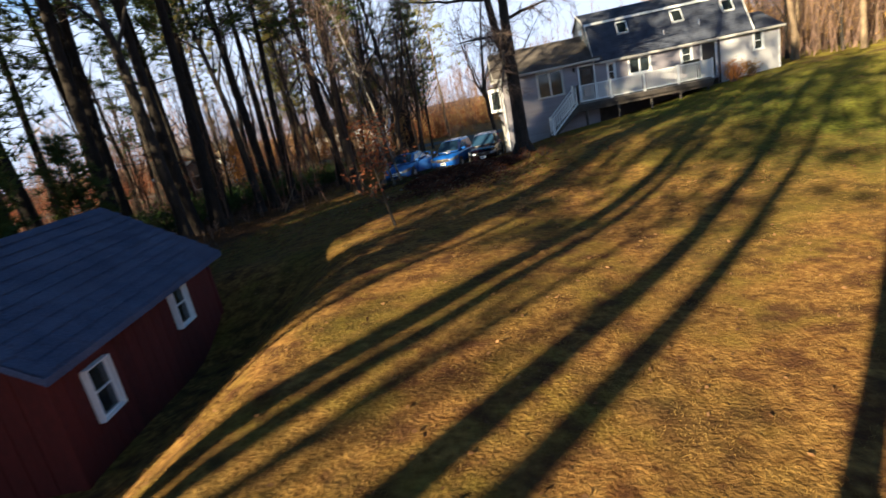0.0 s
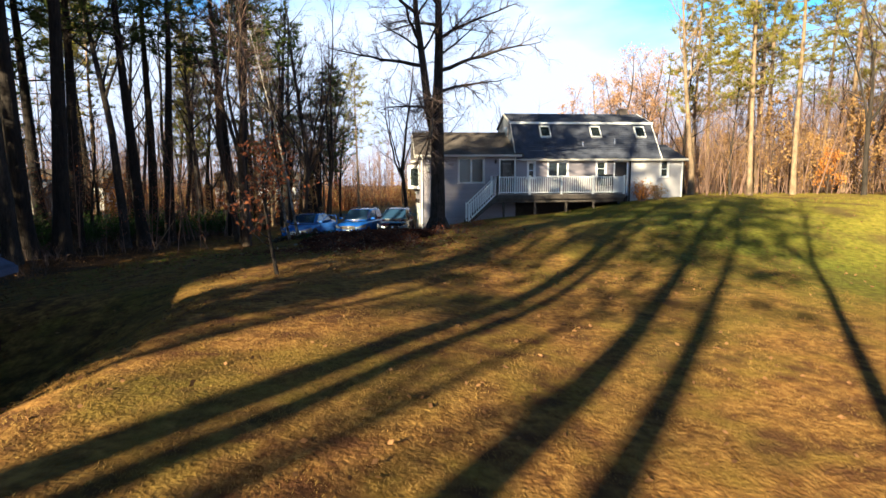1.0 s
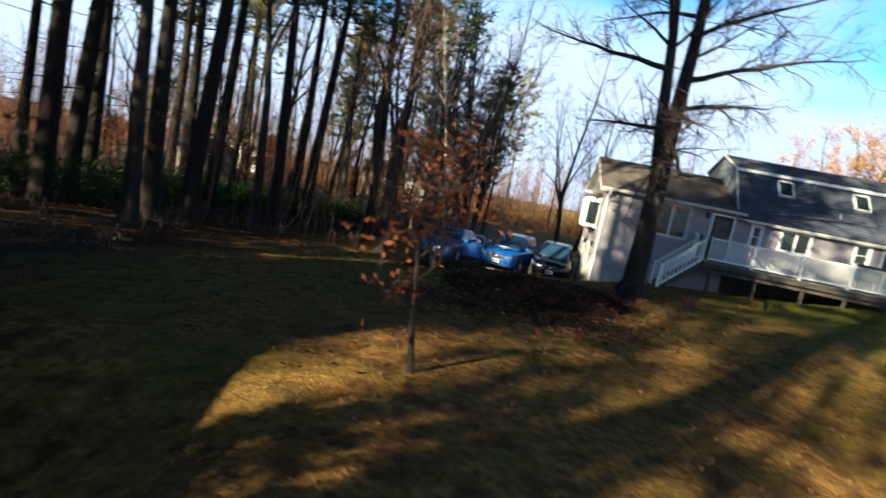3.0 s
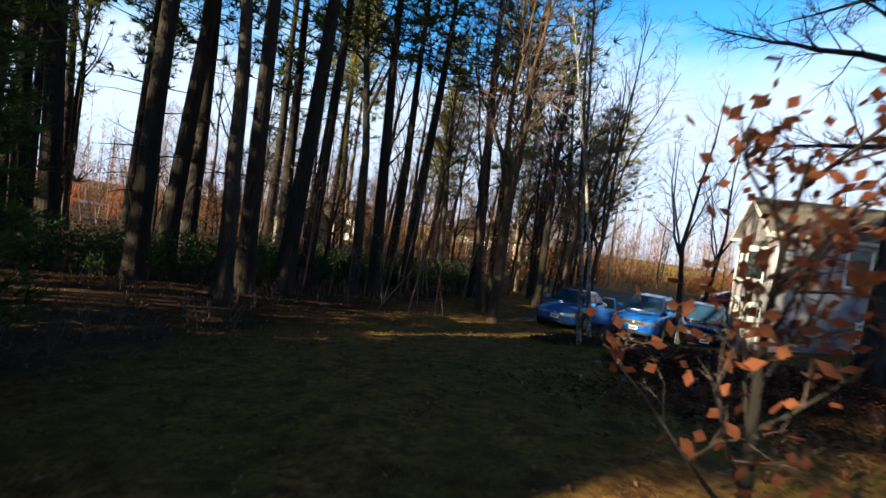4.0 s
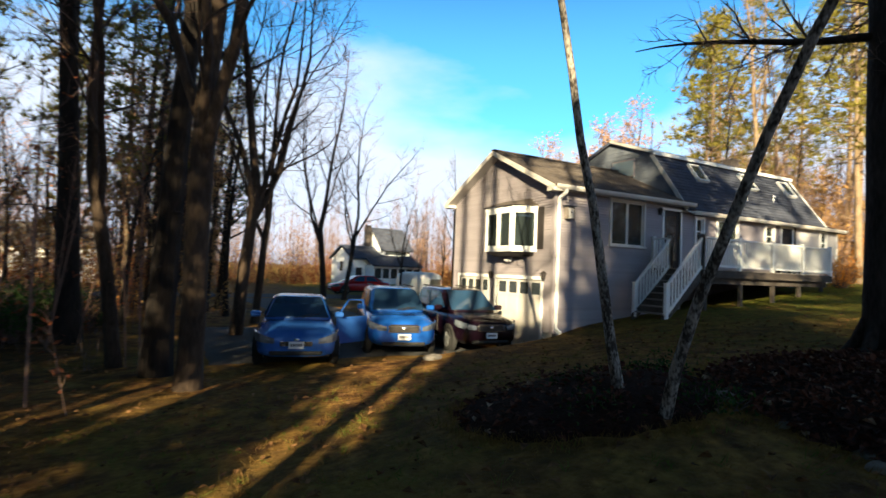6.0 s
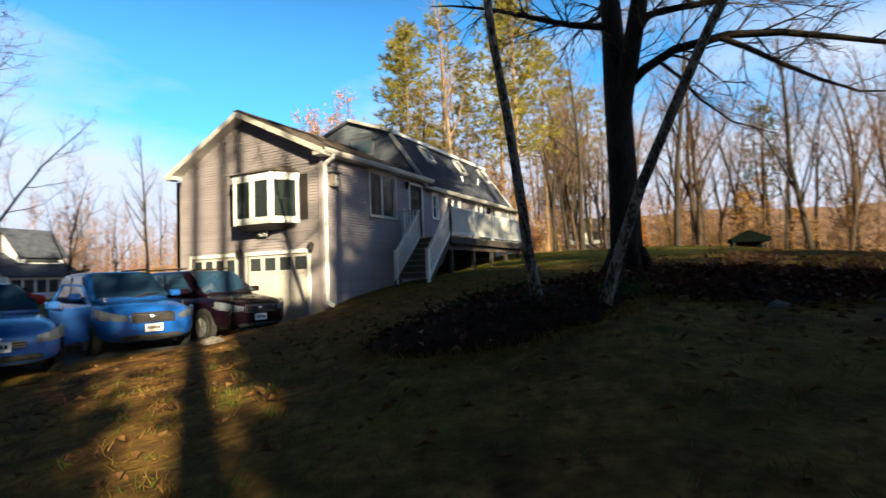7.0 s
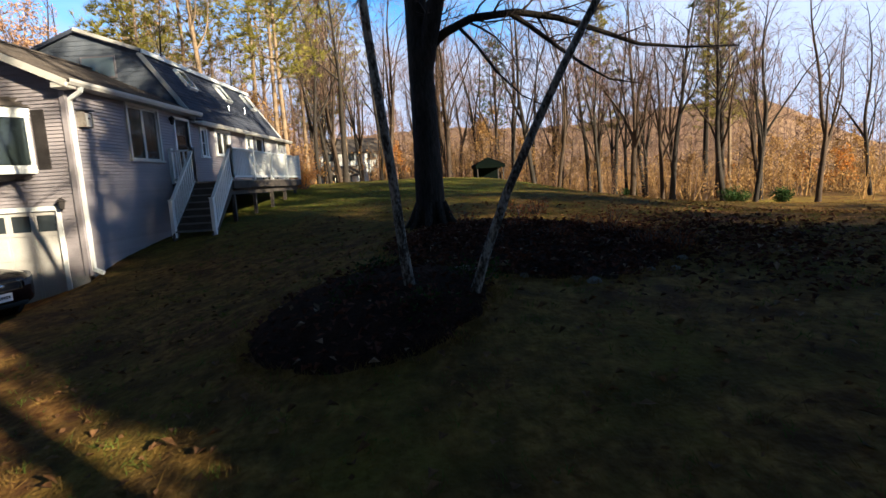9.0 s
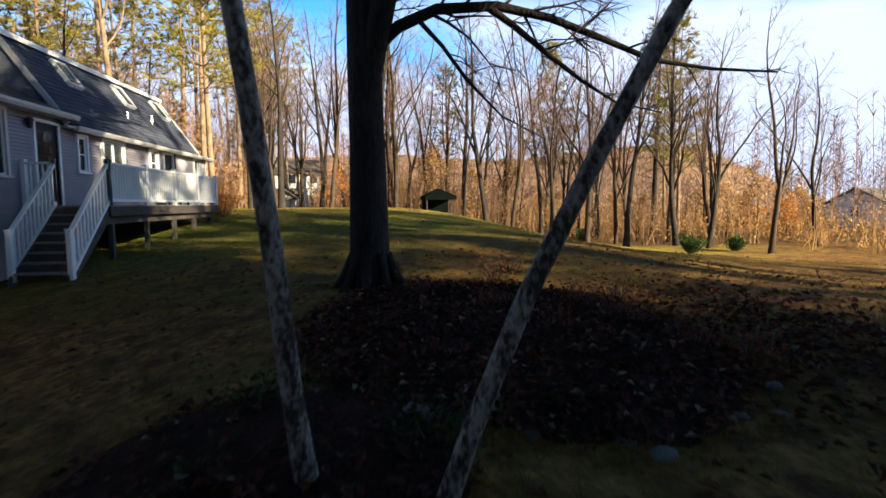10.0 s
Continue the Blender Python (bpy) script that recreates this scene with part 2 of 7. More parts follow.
LEAF_DARK = leaf_material("evergreen_leaf", (0.012, 0.03, 0.008), (0.05, 0.09, 0.02), 0.1)
HILL = material("wooded_hill", (0.09, 0.05, 0.028), (0.30, 0.18, 0.095), 0.12, 0.95, 0.8, 1.2)
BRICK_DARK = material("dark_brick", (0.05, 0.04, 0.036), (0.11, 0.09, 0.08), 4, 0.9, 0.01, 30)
STONE = material("field_stone", (0.09, 0.08, 0.07), (0.24, 0.215, 0.19), 3, 0.9, 0.02, 25, per_piece=0.25)
BLUE_CAR = material("light_blue_car_paint", (0.022, 0.085, 0.32), (0.03, 0.105, 0.36), 1, 0.22, spec=0.6)
BRIGHT_BLUE_CAR = material("blue_car_paint", (0.009, 0.06, 0.28), (0.013, 0.08, 0.33), 1, 0.2, spec=0.6)
MAROON_CAR = material("maroon_car_paint", (0.005, 0.002, 0.005), (0.008, 0.003, 0.006), 1, 0.2, spec=0.5)
RED_CAR = material("red_car_paint", (0.42, 0.015, 0.015), (0.5, 0.02, 0.02), 1, 0.25, spec=0.6)
RUBBER = material("black_rubber", (0.012, 0.012, 0.012), (0.03, 0.03, 0.03), 8, 0.8)
CHROME = material("bright_metal", (0.55, 0.56, 0.58), (0.7, 0.71, 0.73), 3, 0.25, metal=1.0)
ALLOY = material("grey_alloy", (0.30, 0.31, 0.32), (0.42, 0.43, 0.44), 3, 0.4, metal=0.8)
LAMP_CLEAR = material("clear_lamp_lens", (0.06, 0.07, 0.09), (0.13, 0.15, 0.18), 6, 0.15, spec=0.6)
PLATE = material("white_plate", (0.7, 0.7, 0.7), (0.8, 0.8, 0.8), 3, 0.5)
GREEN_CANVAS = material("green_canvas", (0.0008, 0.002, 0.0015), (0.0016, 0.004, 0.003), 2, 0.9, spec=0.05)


# ---- building helpers ----
def obj(name, mesh, mat, parent=None, label="", smooth=False):
    mesh.materials.append(mat)
    if smooth:
        mesh.polygons.foreach_set("use_smooth", [True] * len(mesh.polygons))
    ob = new(name, mesh)
    if parent is not None:
        ob.parent = parent
    if label:
        ob["label"] = label
    return ob


def part(name, bm, mat, parent=None, label="", smooth=False):
    """Links a bmesh as one mesh object under a thing or under a part."""
    mesh = bpy.data.meshes.new(name)
    bm.to_mesh(mesh)
    bm.free()
    return obj(name, mesh, mat, parent, label, smooth)


def raw(name, verts, faces, mat, parent=None, label="", smooth=False):
    mesh = bpy.data.meshes.new(name)
    mesh.from_pydata([tuple(v) for v in verts], [], faces)
    return obj(name, mesh, mat, parent, label, smooth)


def thing(name, label, category, m=None, group="", kind=""):
    e = new(name)
    e.empty_display_size = 0.2
    if m is not None:
        e.matrix_basis = m
    return tagged(e, label, category, group, kind)


def box_in(bm, x0, x1, y0, y1, z0, z1, bevel=0.0):
    v = [bm.verts.new((x, y, z)) for z in (z0, z1) for y in (y0, y1) for x in (x0, x1)]
    fs = [bm.faces.new([v[i] for i in q]) for q in ((0, 2, 3, 1), (4, 5, 7, 6), (0, 1, 5, 4), (2, 6, 7, 3), (0, 4, 6, 2), (1, 3, 7, 5))]
    if bevel:
        es = list({e for f in fs for e in f.edges})
        bmesh.ops.bevel(bm, geom=es, offset=bevel, segments=1, affect="EDGES")


def box(name, x0, x1, y0, y1, z0, z1, mat, parent=None, label="", bevel=0.0):
    bm = bmesh.new()
    box_in(bm, x0, x1, y0, y1, z0, z1, bevel)
    return part(name, bm, mat, parent, label)


def beam_in(bm, a, b, w, h):
    """A square bar from a to b, w wide (level) and h high."""
    a, b = Vector(a), Vector(b)
    d = (b - a).normalized()
    s = d.cross(Vector((0, 0, 1)))
    s = Vector((1, 0, 0)) if s.length < 1e-4 else s.normalized()
    u = s.cross(d)
    v = [bm.verts.new(p + s * (w / 2 * i) + u * (h / 2 * j)) for p in (a, b) for i, j in ((-1, -1), (1, -1), (1, 1), (-1, 1))]
    for q in ((0, 1, 2, 3), (7, 6, 5, 4), (0, 4, 5, 1), (1, 5, 6, 2), (2, 6, 7, 3), (3, 7, 4, 0)):
        bm.faces.new([v[i] for i in q])


def beam(name, a, b, w, h, mat, parent=None, label=""):
    bm = bmesh.new()
    beam_in(bm, a, b, w, h)
    bmesh.ops.recalc_face_normals(bm, faces=bm.faces)
    return part(name, bm, mat, parent, label)


def prism(name, prof, x0, x1, mat, parent=None, label="", axis="x"):
    """A closed outline pushed along x (outline in y, z) or along y (outline in x, z)."""
    bm = bmesh.new()
    put = (lambda s, p: (s, p[0], p[1])) if axis == "x" else (lambda s, p: (p[0], s, p[1]))
    a = [bm.verts.new(put(x0, p)) for p in prof]
    c = [bm.verts.new(put(x1, p)) for p in prof]
    bm.faces.new(a)
    bm.faces.new(c[::-1])
    for i in range(len(a)):
        bm.faces.new((a[i], a[i - 1], c[i - 1], c[i]))
    bmesh.ops.recalc_face_normals(bm, faces=bm.faces)
    return part(name, bm, mat, parent, label)


def smoothstep(t):
    t = min(max(t, 0.0), 1.0)
    return t * t * (3 - 2 * t)


def ground_z(x, y):
    """Height of the lawn: low at the garage drive, rising to a plateau behind the house."""
    q = 0.62 * (x + 9) - 0.5 * (y - 1)
    q -= 2.2 * max(0.0, y + 0.5) * smoothstep((1.0 - x) / 1.5) * smoothstep((x + 14) / 4)
    z = -0.6 + 1.75 * smoothstep(q / 15)
    z += 0.35 * smoothstep((-x - 13.0) / 6)
    z += 0.6 * smoothstep((x - 6) / 9) * smoothstep((y + 16) / 10)
    z -= 2.0 * smoothstep((x + 2) / 22) * smoothstep((-y - 9) / 18)
    z -= 0.45 * smoothstep((-y - 11) / 9) * smoothstep((8 - x) / 8)
    z -= 0.5 * smoothstep((x + 5) / 8) * smoothstep((-y - 10.5) / 6)
    z += 0.2 * math.exp(-((x - 4) ** 2 + (y + 1.5) ** 2) / 8)
    z += 0.35 * math.exp(-((x + 4.6) ** 2 / 9 + (y + 7.3) ** 2 / 6))
    z -= 1.3 * smoothstep((-x - 4.4) / 3.0) * smoothstep((-y - 18) / 4)
    z -= 0.25 * math.exp(-((x + 1) ** 2 / 16 + (y + 11.5) ** 2 / 10))
    d = math.hypot(x, y)
    z += 0.045 * noise.noise(Vector((x * 0.35, y * 0.35, 0))) + 0.4 * smoothstep((d - 60) / 60) * noise.noise(Vector((x * 0.02, y * 0.02, 3)))
    return z


# ---- ground ----
def ground_sheet():
    """One sheet, fine near the house and coarser out to the horizon."""
    def axis(lo, hi, step, far):
        near = list(np.arange(lo, hi + 0.01, step))
        out, s, p = [], step, hi
        while p < far:
            s *= 1.35
            p += s
            out.append(p)
        back, s, p = [], step, lo
        while p > -far:
            s *= 1.35
            p -= s
            back.append(p)
        return back[::-1] + near + out
    xs, ys = axis(-22, 34, 0.5, 900), axis(-40, 30, 0.5, 900)
    verts = [(x, y, ground_z(x, y)) for y in ys for x in xs]
    w = len(xs)
    faces = [(j * w + i, j * w + i + 1, (j + 1) * w + i + 1, (j + 1) * w + i) for j in range(len(ys) - 1) for i in range(w - 1)]
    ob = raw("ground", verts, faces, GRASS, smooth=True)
    tagged(ob, "straw-coloured autumn lawn with green patches and leaf litter", "lawn", kind="structure")


ground_sheet()


def drape(name, x0, x1, y0, y1, lift, mat, label, category, step=1.0):
    nx, ny = max(2, int((x1 - x0) / step)), max(2, int((y1 - y0) / step))
    v, f = [], []
    for j in range(ny + 1):
        for i in range(nx + 1):
            x, y = x0 + (x1 - x0) * i / nx, y0 + (y1 - y0) * j / ny
            edge = i in (0, nx) or j in (0, ny)
            v.append((x, y, ground_z(x, y) + (-0.05 if edge else lift)))
    for j in range(ny):
        for i in range(nx):
            a = j * (nx + 1) + i
            f.append((a, a + 1, a + nx + 2, a + nx + 1))
    return tagged(raw(name, v, f, mat, smooth=True), label, category, kind="structure")


drape("pavement", -9.2, -0.35, 0.6, 9.0, 0.03, ASPHALT, "dark worn asphalt drive in front of the garage", "driveway")
drape("pavement", -5.4, -0.35, 8.5, 24.5, 0.035, ASPHALT, "dark worn asphalt drive leading to the street", "driveway")
drape("road", -120, 120, 24.0, 29.5, 0.04, ASPHALT, "grey asphalt street beyond the front lawn", "road")


def hill():
    v, f = [], []
    n, rings = 90, ((95, 0.0), (130, 5.0), (170, 13.0), (230, 22.0), (300, 24.0))
    for k, (r, h) in enumerate(rings):
        for i in range(n + 1):
            a = radians(-46 + 71 * i / n)
            e = smoothstep(min(i, n - i) / 18)
            hh = h * e * (1 + 0.25 * noise.noise(Vector((a * 3, r * 0.01, 1)))) + (1.2 * noise.noise(Vector((a * 40, r * 0.2, 2))) if k else -2)
            v.append((math.cos(a) * r, math.sin(a) * r, hh))
    for k in range(len(rings) - 1):
        for i in range(n):
            a = k * (n + 1) + i
            f.append((a, a + 1, a + n + 2, a + n + 1))
    tagged(raw("backdrop", v, f, HILL, smooth=True), "brown wooded hill rising behind the far lawn", "hill", kind="structure")


hill()


# ---- the house ----
def cut(u0, u1, holes):
    """The stretches of u0..u1 that the holes leave."""
    out, p = [], u0
    for a, b in sorted(holes):
        if a > p:
            out.append((p, min(a, u1)))
        p = max(p, b)
    if p < u1:
        out.append((p, u1))
    return [(a, b) for a, b in out if b - a > 0.02]


def lap_wall(parent, along, at, out, u0, u1, z0, top, openings, mat, name, label="", pieces=True, course=0.078, thick=0.16):
    """A wall along x or y at a fixed place, facing out (-1 or 1), with openings (u0, u1, z0, z1), clad in lapped boards.
    top: a function of u, the wall's height there."""
    def pt(u, d, z):
        return (u, at + out * d, z) if along == "x" else (at + out * d, u, z)
    bm = bmesh.new()
    zs = sorted({z0, *[z for o in openings for z in o[2:]], top(u0), top((u0 + u1) / 2)})
    for za, zb in zip(zs, zs[1:]):
        for a, b in cut(u0, u1, [(o[0], o[1]) for o in openings if o[2] < zb - 1e-4 and o[3] > za + 1e-4]):
            def clip(u, z):
                return min(z, top(u))
            if top(a) <= za and top(b) <= za and top((a + b) / 2) <= za:
                continue
            n = 6 if abs(top(a) - top((a + b) / 2)) > 0.01 else 1
            for k in range(n):
                ua, ub = a + (b - a) * k / n, a + (b - a) * (k + 1) / n
                if max(top(ua), top(ub)) <= za:
                    continue
                v = [bm.verts.new(pt(u, d, max(za, clip(u, z)))) for d in (-thick, 0) for u, z in ((ua, za), (ub, za), (ub, zb), (ua, zb))]
                for q in ((0, 1, 2, 3), (7, 6, 5, 4), (0, 4, 5, 1), (1, 5, 6, 2), (2, 6, 7, 3), (3, 7, 4, 0)):
                    try:
                        bm.faces.new([v[i] for i in q])
                    except ValueError:
                        pass
    bmesh.ops.recalc_face_normals(bm, faces=bm.faces)
    wall = part(name, bm, mat, parent, label)
    z, allv, allf = z0, [], []
    peak = max(top(u0), top(u1), top((u0 + u1) / 2))
    while z < peak - 0.03:
        zt = z + course
        lo, hi = u0, u1
        if top(u0) < zt - 1e-3:     # gable: the course ends at the slope
            k = np.linspace(u0, u1, 221)
            ok = [u for u in k if top(u) >= zt - 0.02]
            if not ok:
                break
            lo, hi = ok[0], ok[-1]
        for a, b in cut(lo, hi, [(o[0], o[1]) for o in openings if o[2] < zt - 0.03 and o[3] > z + 0.03]):
            v = [pt(a, 0.0, z), pt(b, 0.0, z), pt(b, 0.034, z), pt(a, 0.034, z), pt(a, 0.0, zt + 0.006), pt(b, 0.0, zt + 0.006), pt(b, 0.003, zt + 0.006), pt(a, 0.003, zt + 0.006)]
            f = [(0, 1, 2, 3), (4, 7, 6, 5), (3, 2, 6, 7), (0, 3, 7, 4), (1, 5, 6, 2)]
            if pieces:
                raw("siding_board", v, f, mat, wall)
            else:
                o = len(allv)
                allv += v
                allf += [tuple(i + o for i in q) for q in f]
        z = zt
    if allv:
        raw("siding", allv, allf, mat, wall)
    return wall


def slope(parent, name, x0, x1, a, b, mat, label="", thick=0.1, course=0.15, seed=1):
    """A roof slope between x0 and x1 from the eave (y, z) a up to b: a slab and uneven lapped shingles on it."""
    rnd = random.Random(seed)
    d = Vector((0, b[0] - a[0], b[1] - a[1]))
    length = d.length
    d.normalize()
    n = Vector((0, -d.z, d.y))
    if n.z < 0:
        n = -n
    A = Vector((0, *a))
    bm = bmesh.new()
    v = [bm.verts.new(Vector((x, 0, 0)) + A + d * s + n * h) for h in (-thick, 0) for x, s in ((x0, 0), (x1, 0), (x1, length), (x0, length))]
    for q in ((0, 1, 2, 3), (7, 6, 5, 4), (0, 4, 5, 1), (1, 5, 6, 2), (2, 6, 7, 3), (3, 7, 4, 0)):
        bm.faces.new([v[i] for i in q])
    bmesh.ops.recalc_face_normals(bm, faces=bm.faces)
    slab = part(name, bm, mat, parent, label)
    vs, fs, s, row = [], [], -0.02, 0
    while s < length - 0.04:
        e = min(s + course + 0.02, length)
        x = x0 - (0.2 if row % 2 else 0.0)
        while x < x1 - 1e-3:
            w = rnd.uniform(0.27, 0.42)
            xa, xb = max(x, x0) + 0.003, min(x + w, x1) - 0.003
            x += w
            if xb - xa < 0.03:
                continue
            h = 0.016 + rnd.uniform(0, 0.008)
            o = len(vs)
            for u, t, k in ((xa, s, 0.002), (xb, s, 0.002), (xb, s, h), (xa, s, h), (xb, e, 0.004), (xa, e, 0.004)):
                vs.append(Vector((u, 0, 0)) + A + d * t + n * k)
            fs += [(o, o + 1, o + 2, o + 3), (o + 3, o + 2, o + 4, o + 5), (o, o + 3, o + 5), (o + 1, o + 4, o + 2)]
        s += course
        row += 1
    tagged(raw("shingle", vs, fs, mat, slab), kind="stuff")
    return slab


def window(parent, along, at, out, u0, u1, z0, z1, name="window", sashes=2, bars=0, frame_mat=None, drop=0.06, t=0.07, s=0.045, bar=0.015, sill=0.05):
    """A window in a wall: frame, sill, sashes with glass, a blind and a dark sheet for the unlit room behind."""
    fm = frame_mat or TRIM

    def bx(bm, a, b, d0, d1, za, zb):
        lo, hi = sorted((at + out * d0, at + out * d1))
        if along == "x":
            box_in(bm, a, b, lo, hi, za, zb)
        else:
            box_in(bm, lo, hi, a, b, za, zb)
    bm = bmesh.new()
    for a, b, za, zb in ((u0 - t, u1 + t, z1, z1 + t), (u0 - t, u0, z0, z1), (u1, u1 + t, z0, z1)):
        bx(bm, a, b, -0.06, 0.07, za, zb)
    w = part(name, bm, fm, parent)
    bm = bmesh.new()
    bx(bm, u0 - t - sill * 0.6, u1 + t + sill * 0.6, -0.06, 0.05 + sill, z0 - sill, z0)
    part("window_sill", bm, fm, w)
    for k in range(sashes):
        a, b = u0 + (u1 - u0) * k / sashes, u0 + (u1 - u0) * (k + 1) / sashes
        bm = bmesh.new()
        for q in ((a, b, z0, z0 + s), (a, b, z1 - s, z1), (a, a + s, z0 + s, z1 - s), (b - s, b, z0 + s, z1 - s)):
            bx(bm, q[0], q[1], -0.03, 0.02, q[2], q[3])
        for j in range(bars):
            zz = z0 + (z1 - z0) * (j + 1) / (bars + 1)
            bx(bm, a + s, b - s, -0.015, 0.012, zz - bar, zz + bar)
        part("window_sash", bm, fm, w)
        bm = bmesh.new()
        bx(bm, a + s, b - s, -0.012, -0.004, z0 + s, z1 - s)
        g = part("pane", bm, GLASS, w)
        g.visible_shadow = False
    bm = bmesh.new()
    bx(bm, u0, u1, -0.16, -0.14, z1 - (z1 - z0) * drop, z1)
    part("blind", bm, CURTAIN, w, "half-drawn pale window blind")
    # folded dark sheet added behind the glass to stand for the unlit room
    bm = bmesh.new()
    for k in range(9):
        a, b = u0 + (u1 - u0) * k / 9, u0 + (u1 - u0) * (k + 1) / 9
        bx(bm, a, b, -0.21 - 0.02 * (k % 2), -0.19, z0 - 0.05, z1 + 0.05)
    part("curtain", bm, ROOM_DARK, w, "dark folded sheet standing for the unlit room behind the glass")
    return w


house = thing("house", "grey lap-sided house with dark gambrel roof and white deck", "house")
WY, WX, MX, EX = 5.5, 5.3, 13.5, 15.0        # wing's width and end, main part's end, east end
EAVE, PEAK = 4.1, 5.42
BAY = (0.95, 2.85, 2.42, 3.5)


def gable_top(u):
    return EAVE + (PEAK - EAVE) * (1 - abs(u - WY / 2) / (WY / 2))


lap_wall(house, "y", 0.0, -1, 0.0, WY, 0.05, gable_top,
         [(0.5, 2.72, -1, 1.5), (3.2, 5.05, -1, 1.5), (BAY[0], BAY[1], BAY[2], BAY[3])], SIDING, "gable_wall", "grey lapped vinyl siding")
S_OPEN = [(2.12, 3.48, 2.62, 3.95), (4.43, 5.22, 2.0, 3.86)]
lap_wall(house, "x", 0.0, -1, 0.0, WX, 0.05, lambda u: EAVE, S_OPEN, SIDING, "wing_wall", "grey lapped vinyl siding")
M_OPEN = [(6.0, 6.35, 2.85, 3.72), (7.15, 8.25, 2.95, 3.75), (9.95, 10.45, 3.0, 3.75), (11.0, 11.7, 2.0, 3.75)]
lap_wall(house, "x", 0.004, -1, WX, 11.9, 1.86, lambda u: 3.98, M_OPEN, SIDING, "main_wall", "grey lapped vinyl siding", pieces=False)
lap_wall(house, "x", 0.0, -1, 11.9, EX, 0.7, lambda u: 3.85, [(13.72, 14.15, 2.9, 3.8)], SIDING_SUNLIT, "east_wall", "lapped siding with sunlight put into its paler colour", pieces=False)
lap_wall(house, "y", EX, 1, 0.0, 5.0, 0.7, lambda u: 3.85, [], SIDING_SUNLIT, "east_end_wall", pieces=False)
box("north_wall", 0.16, EX, 5.84, 6.0, -0.6, 3.98, SIDING, house)
box("inner_wall", 0.16, 0.3, WY, 6.0, -0.6, 3.98, SIDING, house)
box("upper_floor", 0.17, EX - 0.17, 0.18, 5.8, 1.78, 1.95, DECK_DARK, house)
prism("foundation", [(0.0, -1.2), (0.0, 0.05), (0.14, 0.05), (0.14, -1.2)], 0.0, EX, CONCRETE, house, "poured concrete foundation")
for a, b in ((0.0, 0.5), (2.72, 3.2), (5.05, WY)):
    box("foundation", -0.012, 0.14, a, b, -1.2, 0.05, CONCRETE, house)

# recess added under the deck side to keep the space there dark
box("recess_wall", WX, 11.9, 2.0, 2.14, -0.6, 1.78, BRICK_DARK, house, "dark wall of an added recess that keeps the underside in shade")
box("recess_wall", WX, WX + 0.14, 0.18, 2.0, -0.6, 1.78, BRICK_DARK, house)
box("recess_wall", 11.78, 11.92, 0.18, 2.0, -0.6, 1.78, BRICK_DARK, house)

# corner boards, gutters, downspout
box("corner_board", -0.06, 0.05, -0.06, 0.05, 0.05, EAVE, SIDING, house)
box("corner_board", 11.86, 11.94, -0.045, 0.0, 0.7, 3.85, DARK, house, "dark corner trim")
box("corner_board", EX - 0.05, EX + 0.035, -0.04, 0.05, 0.7, 3.85, WHITE, house)


def gutter(x0, x1, y, z, mat):
    bm = bmesh.new()
    prof = [(0, 0), (-0.09, 0), (-0.13, 0.06), (-0.13, 0.12), (-0.12, 0.12), (-0.12, 0.065), (-0.085, 0.012), (-0.012, 0.012), (-0.012, 0.12), (0, 0.12)]
    a = [bm.verts.new((x0, y + p[0], z + p[1])) for p in prof]
    c = [bm.verts.new((x1, y + p[0], z + p[1])) for p in prof]
    bm.faces.new(a)
    bm.faces.new(c[::-1])
    for i in range(len(a)):
        bm.faces.new((a[i], a[i - 1], c[i - 1], c[i]))
    bmesh.ops.recalc_face_normals(bm, faces=bm.faces)
    return part("gutter", bm, mat, house, "metal rain gutter")


gutter(-0.28, WX + 0.25, -0.26, 4.02, TRIM)
gutter(WX + 0.25, EX + 0.2, -0.22, 3.8, TRIM)
bm = bmesh.new()
for a, b in (((0.10, -0.33, 4.03), (0.10, -0.30, 3.92)), ((0.10, -0.30, 3.93), (0.06, -0.075, 3.78)), ((0.06, -0.075, 3.80), (0.06, -0.075, 0.16)), ((0.06, -0.075, 0.18), (0.06, -0.28, 0.08))):
    beam_in(bm, a, b, 0.075, 0.075)
bmesh.ops.recalc_face_normals(bm, faces=bm.faces)
part("downspout", bm, WHITE, house, "white metal downspout at the corner")
box("soffit", -0.3, WX, -0.27, -0.03, 4.02, 4.06, TRIM, house)
box("soffit", WX, EX + 0.1, -0.23, -0.03, 3.86, 3.9, TRIM, house)

# wing roof with rakes
RZ = 4.12
slope(house, "wing_roof", -0.32, WX + 0.4, (-0.32, RZ), (WY / 2, PEAK + 0.16), SHINGLE_BROWN, "weathered grey-brown asphalt shingle roof", seed=3)
slope(house, "wing_roof", -0.32, WX + 0.4, (WY + 0.32, RZ), (WY / 2, PEAK + 0.16), SHINGLE_BROWN, seed=4)
beam("ridge_cap", (-0.33, WY / 2, PEAK + 0.175), (WX + 0.2, WY / 2, PEAK + 0.175), 0.2, 0.04, SHINGLE_BROWN, house)
for s in (-1, 1):
    y0 = WY / 2 + s * (WY / 2 + 0.32)
    beam("rake_board", (-0.335, y0, RZ - 0.08), (-0.335, WY / 2, PEAK + 0.08), 0.03, 0.14, TRIM, house, "pale rake board along the gable")
    beam("rake_soffit", (-0.17, y0, RZ - 0.15), (-0.17, WY / 2, PEAK + 0.01), 0.32, 0.025, TRIM, house)
    box("eave_return", -0.33, -0.02, min(y0, y0 - s * 0.32), max(y0, y0 - s * 0.32), 3.96, 4.07, TRIM, house, bevel=0.01)

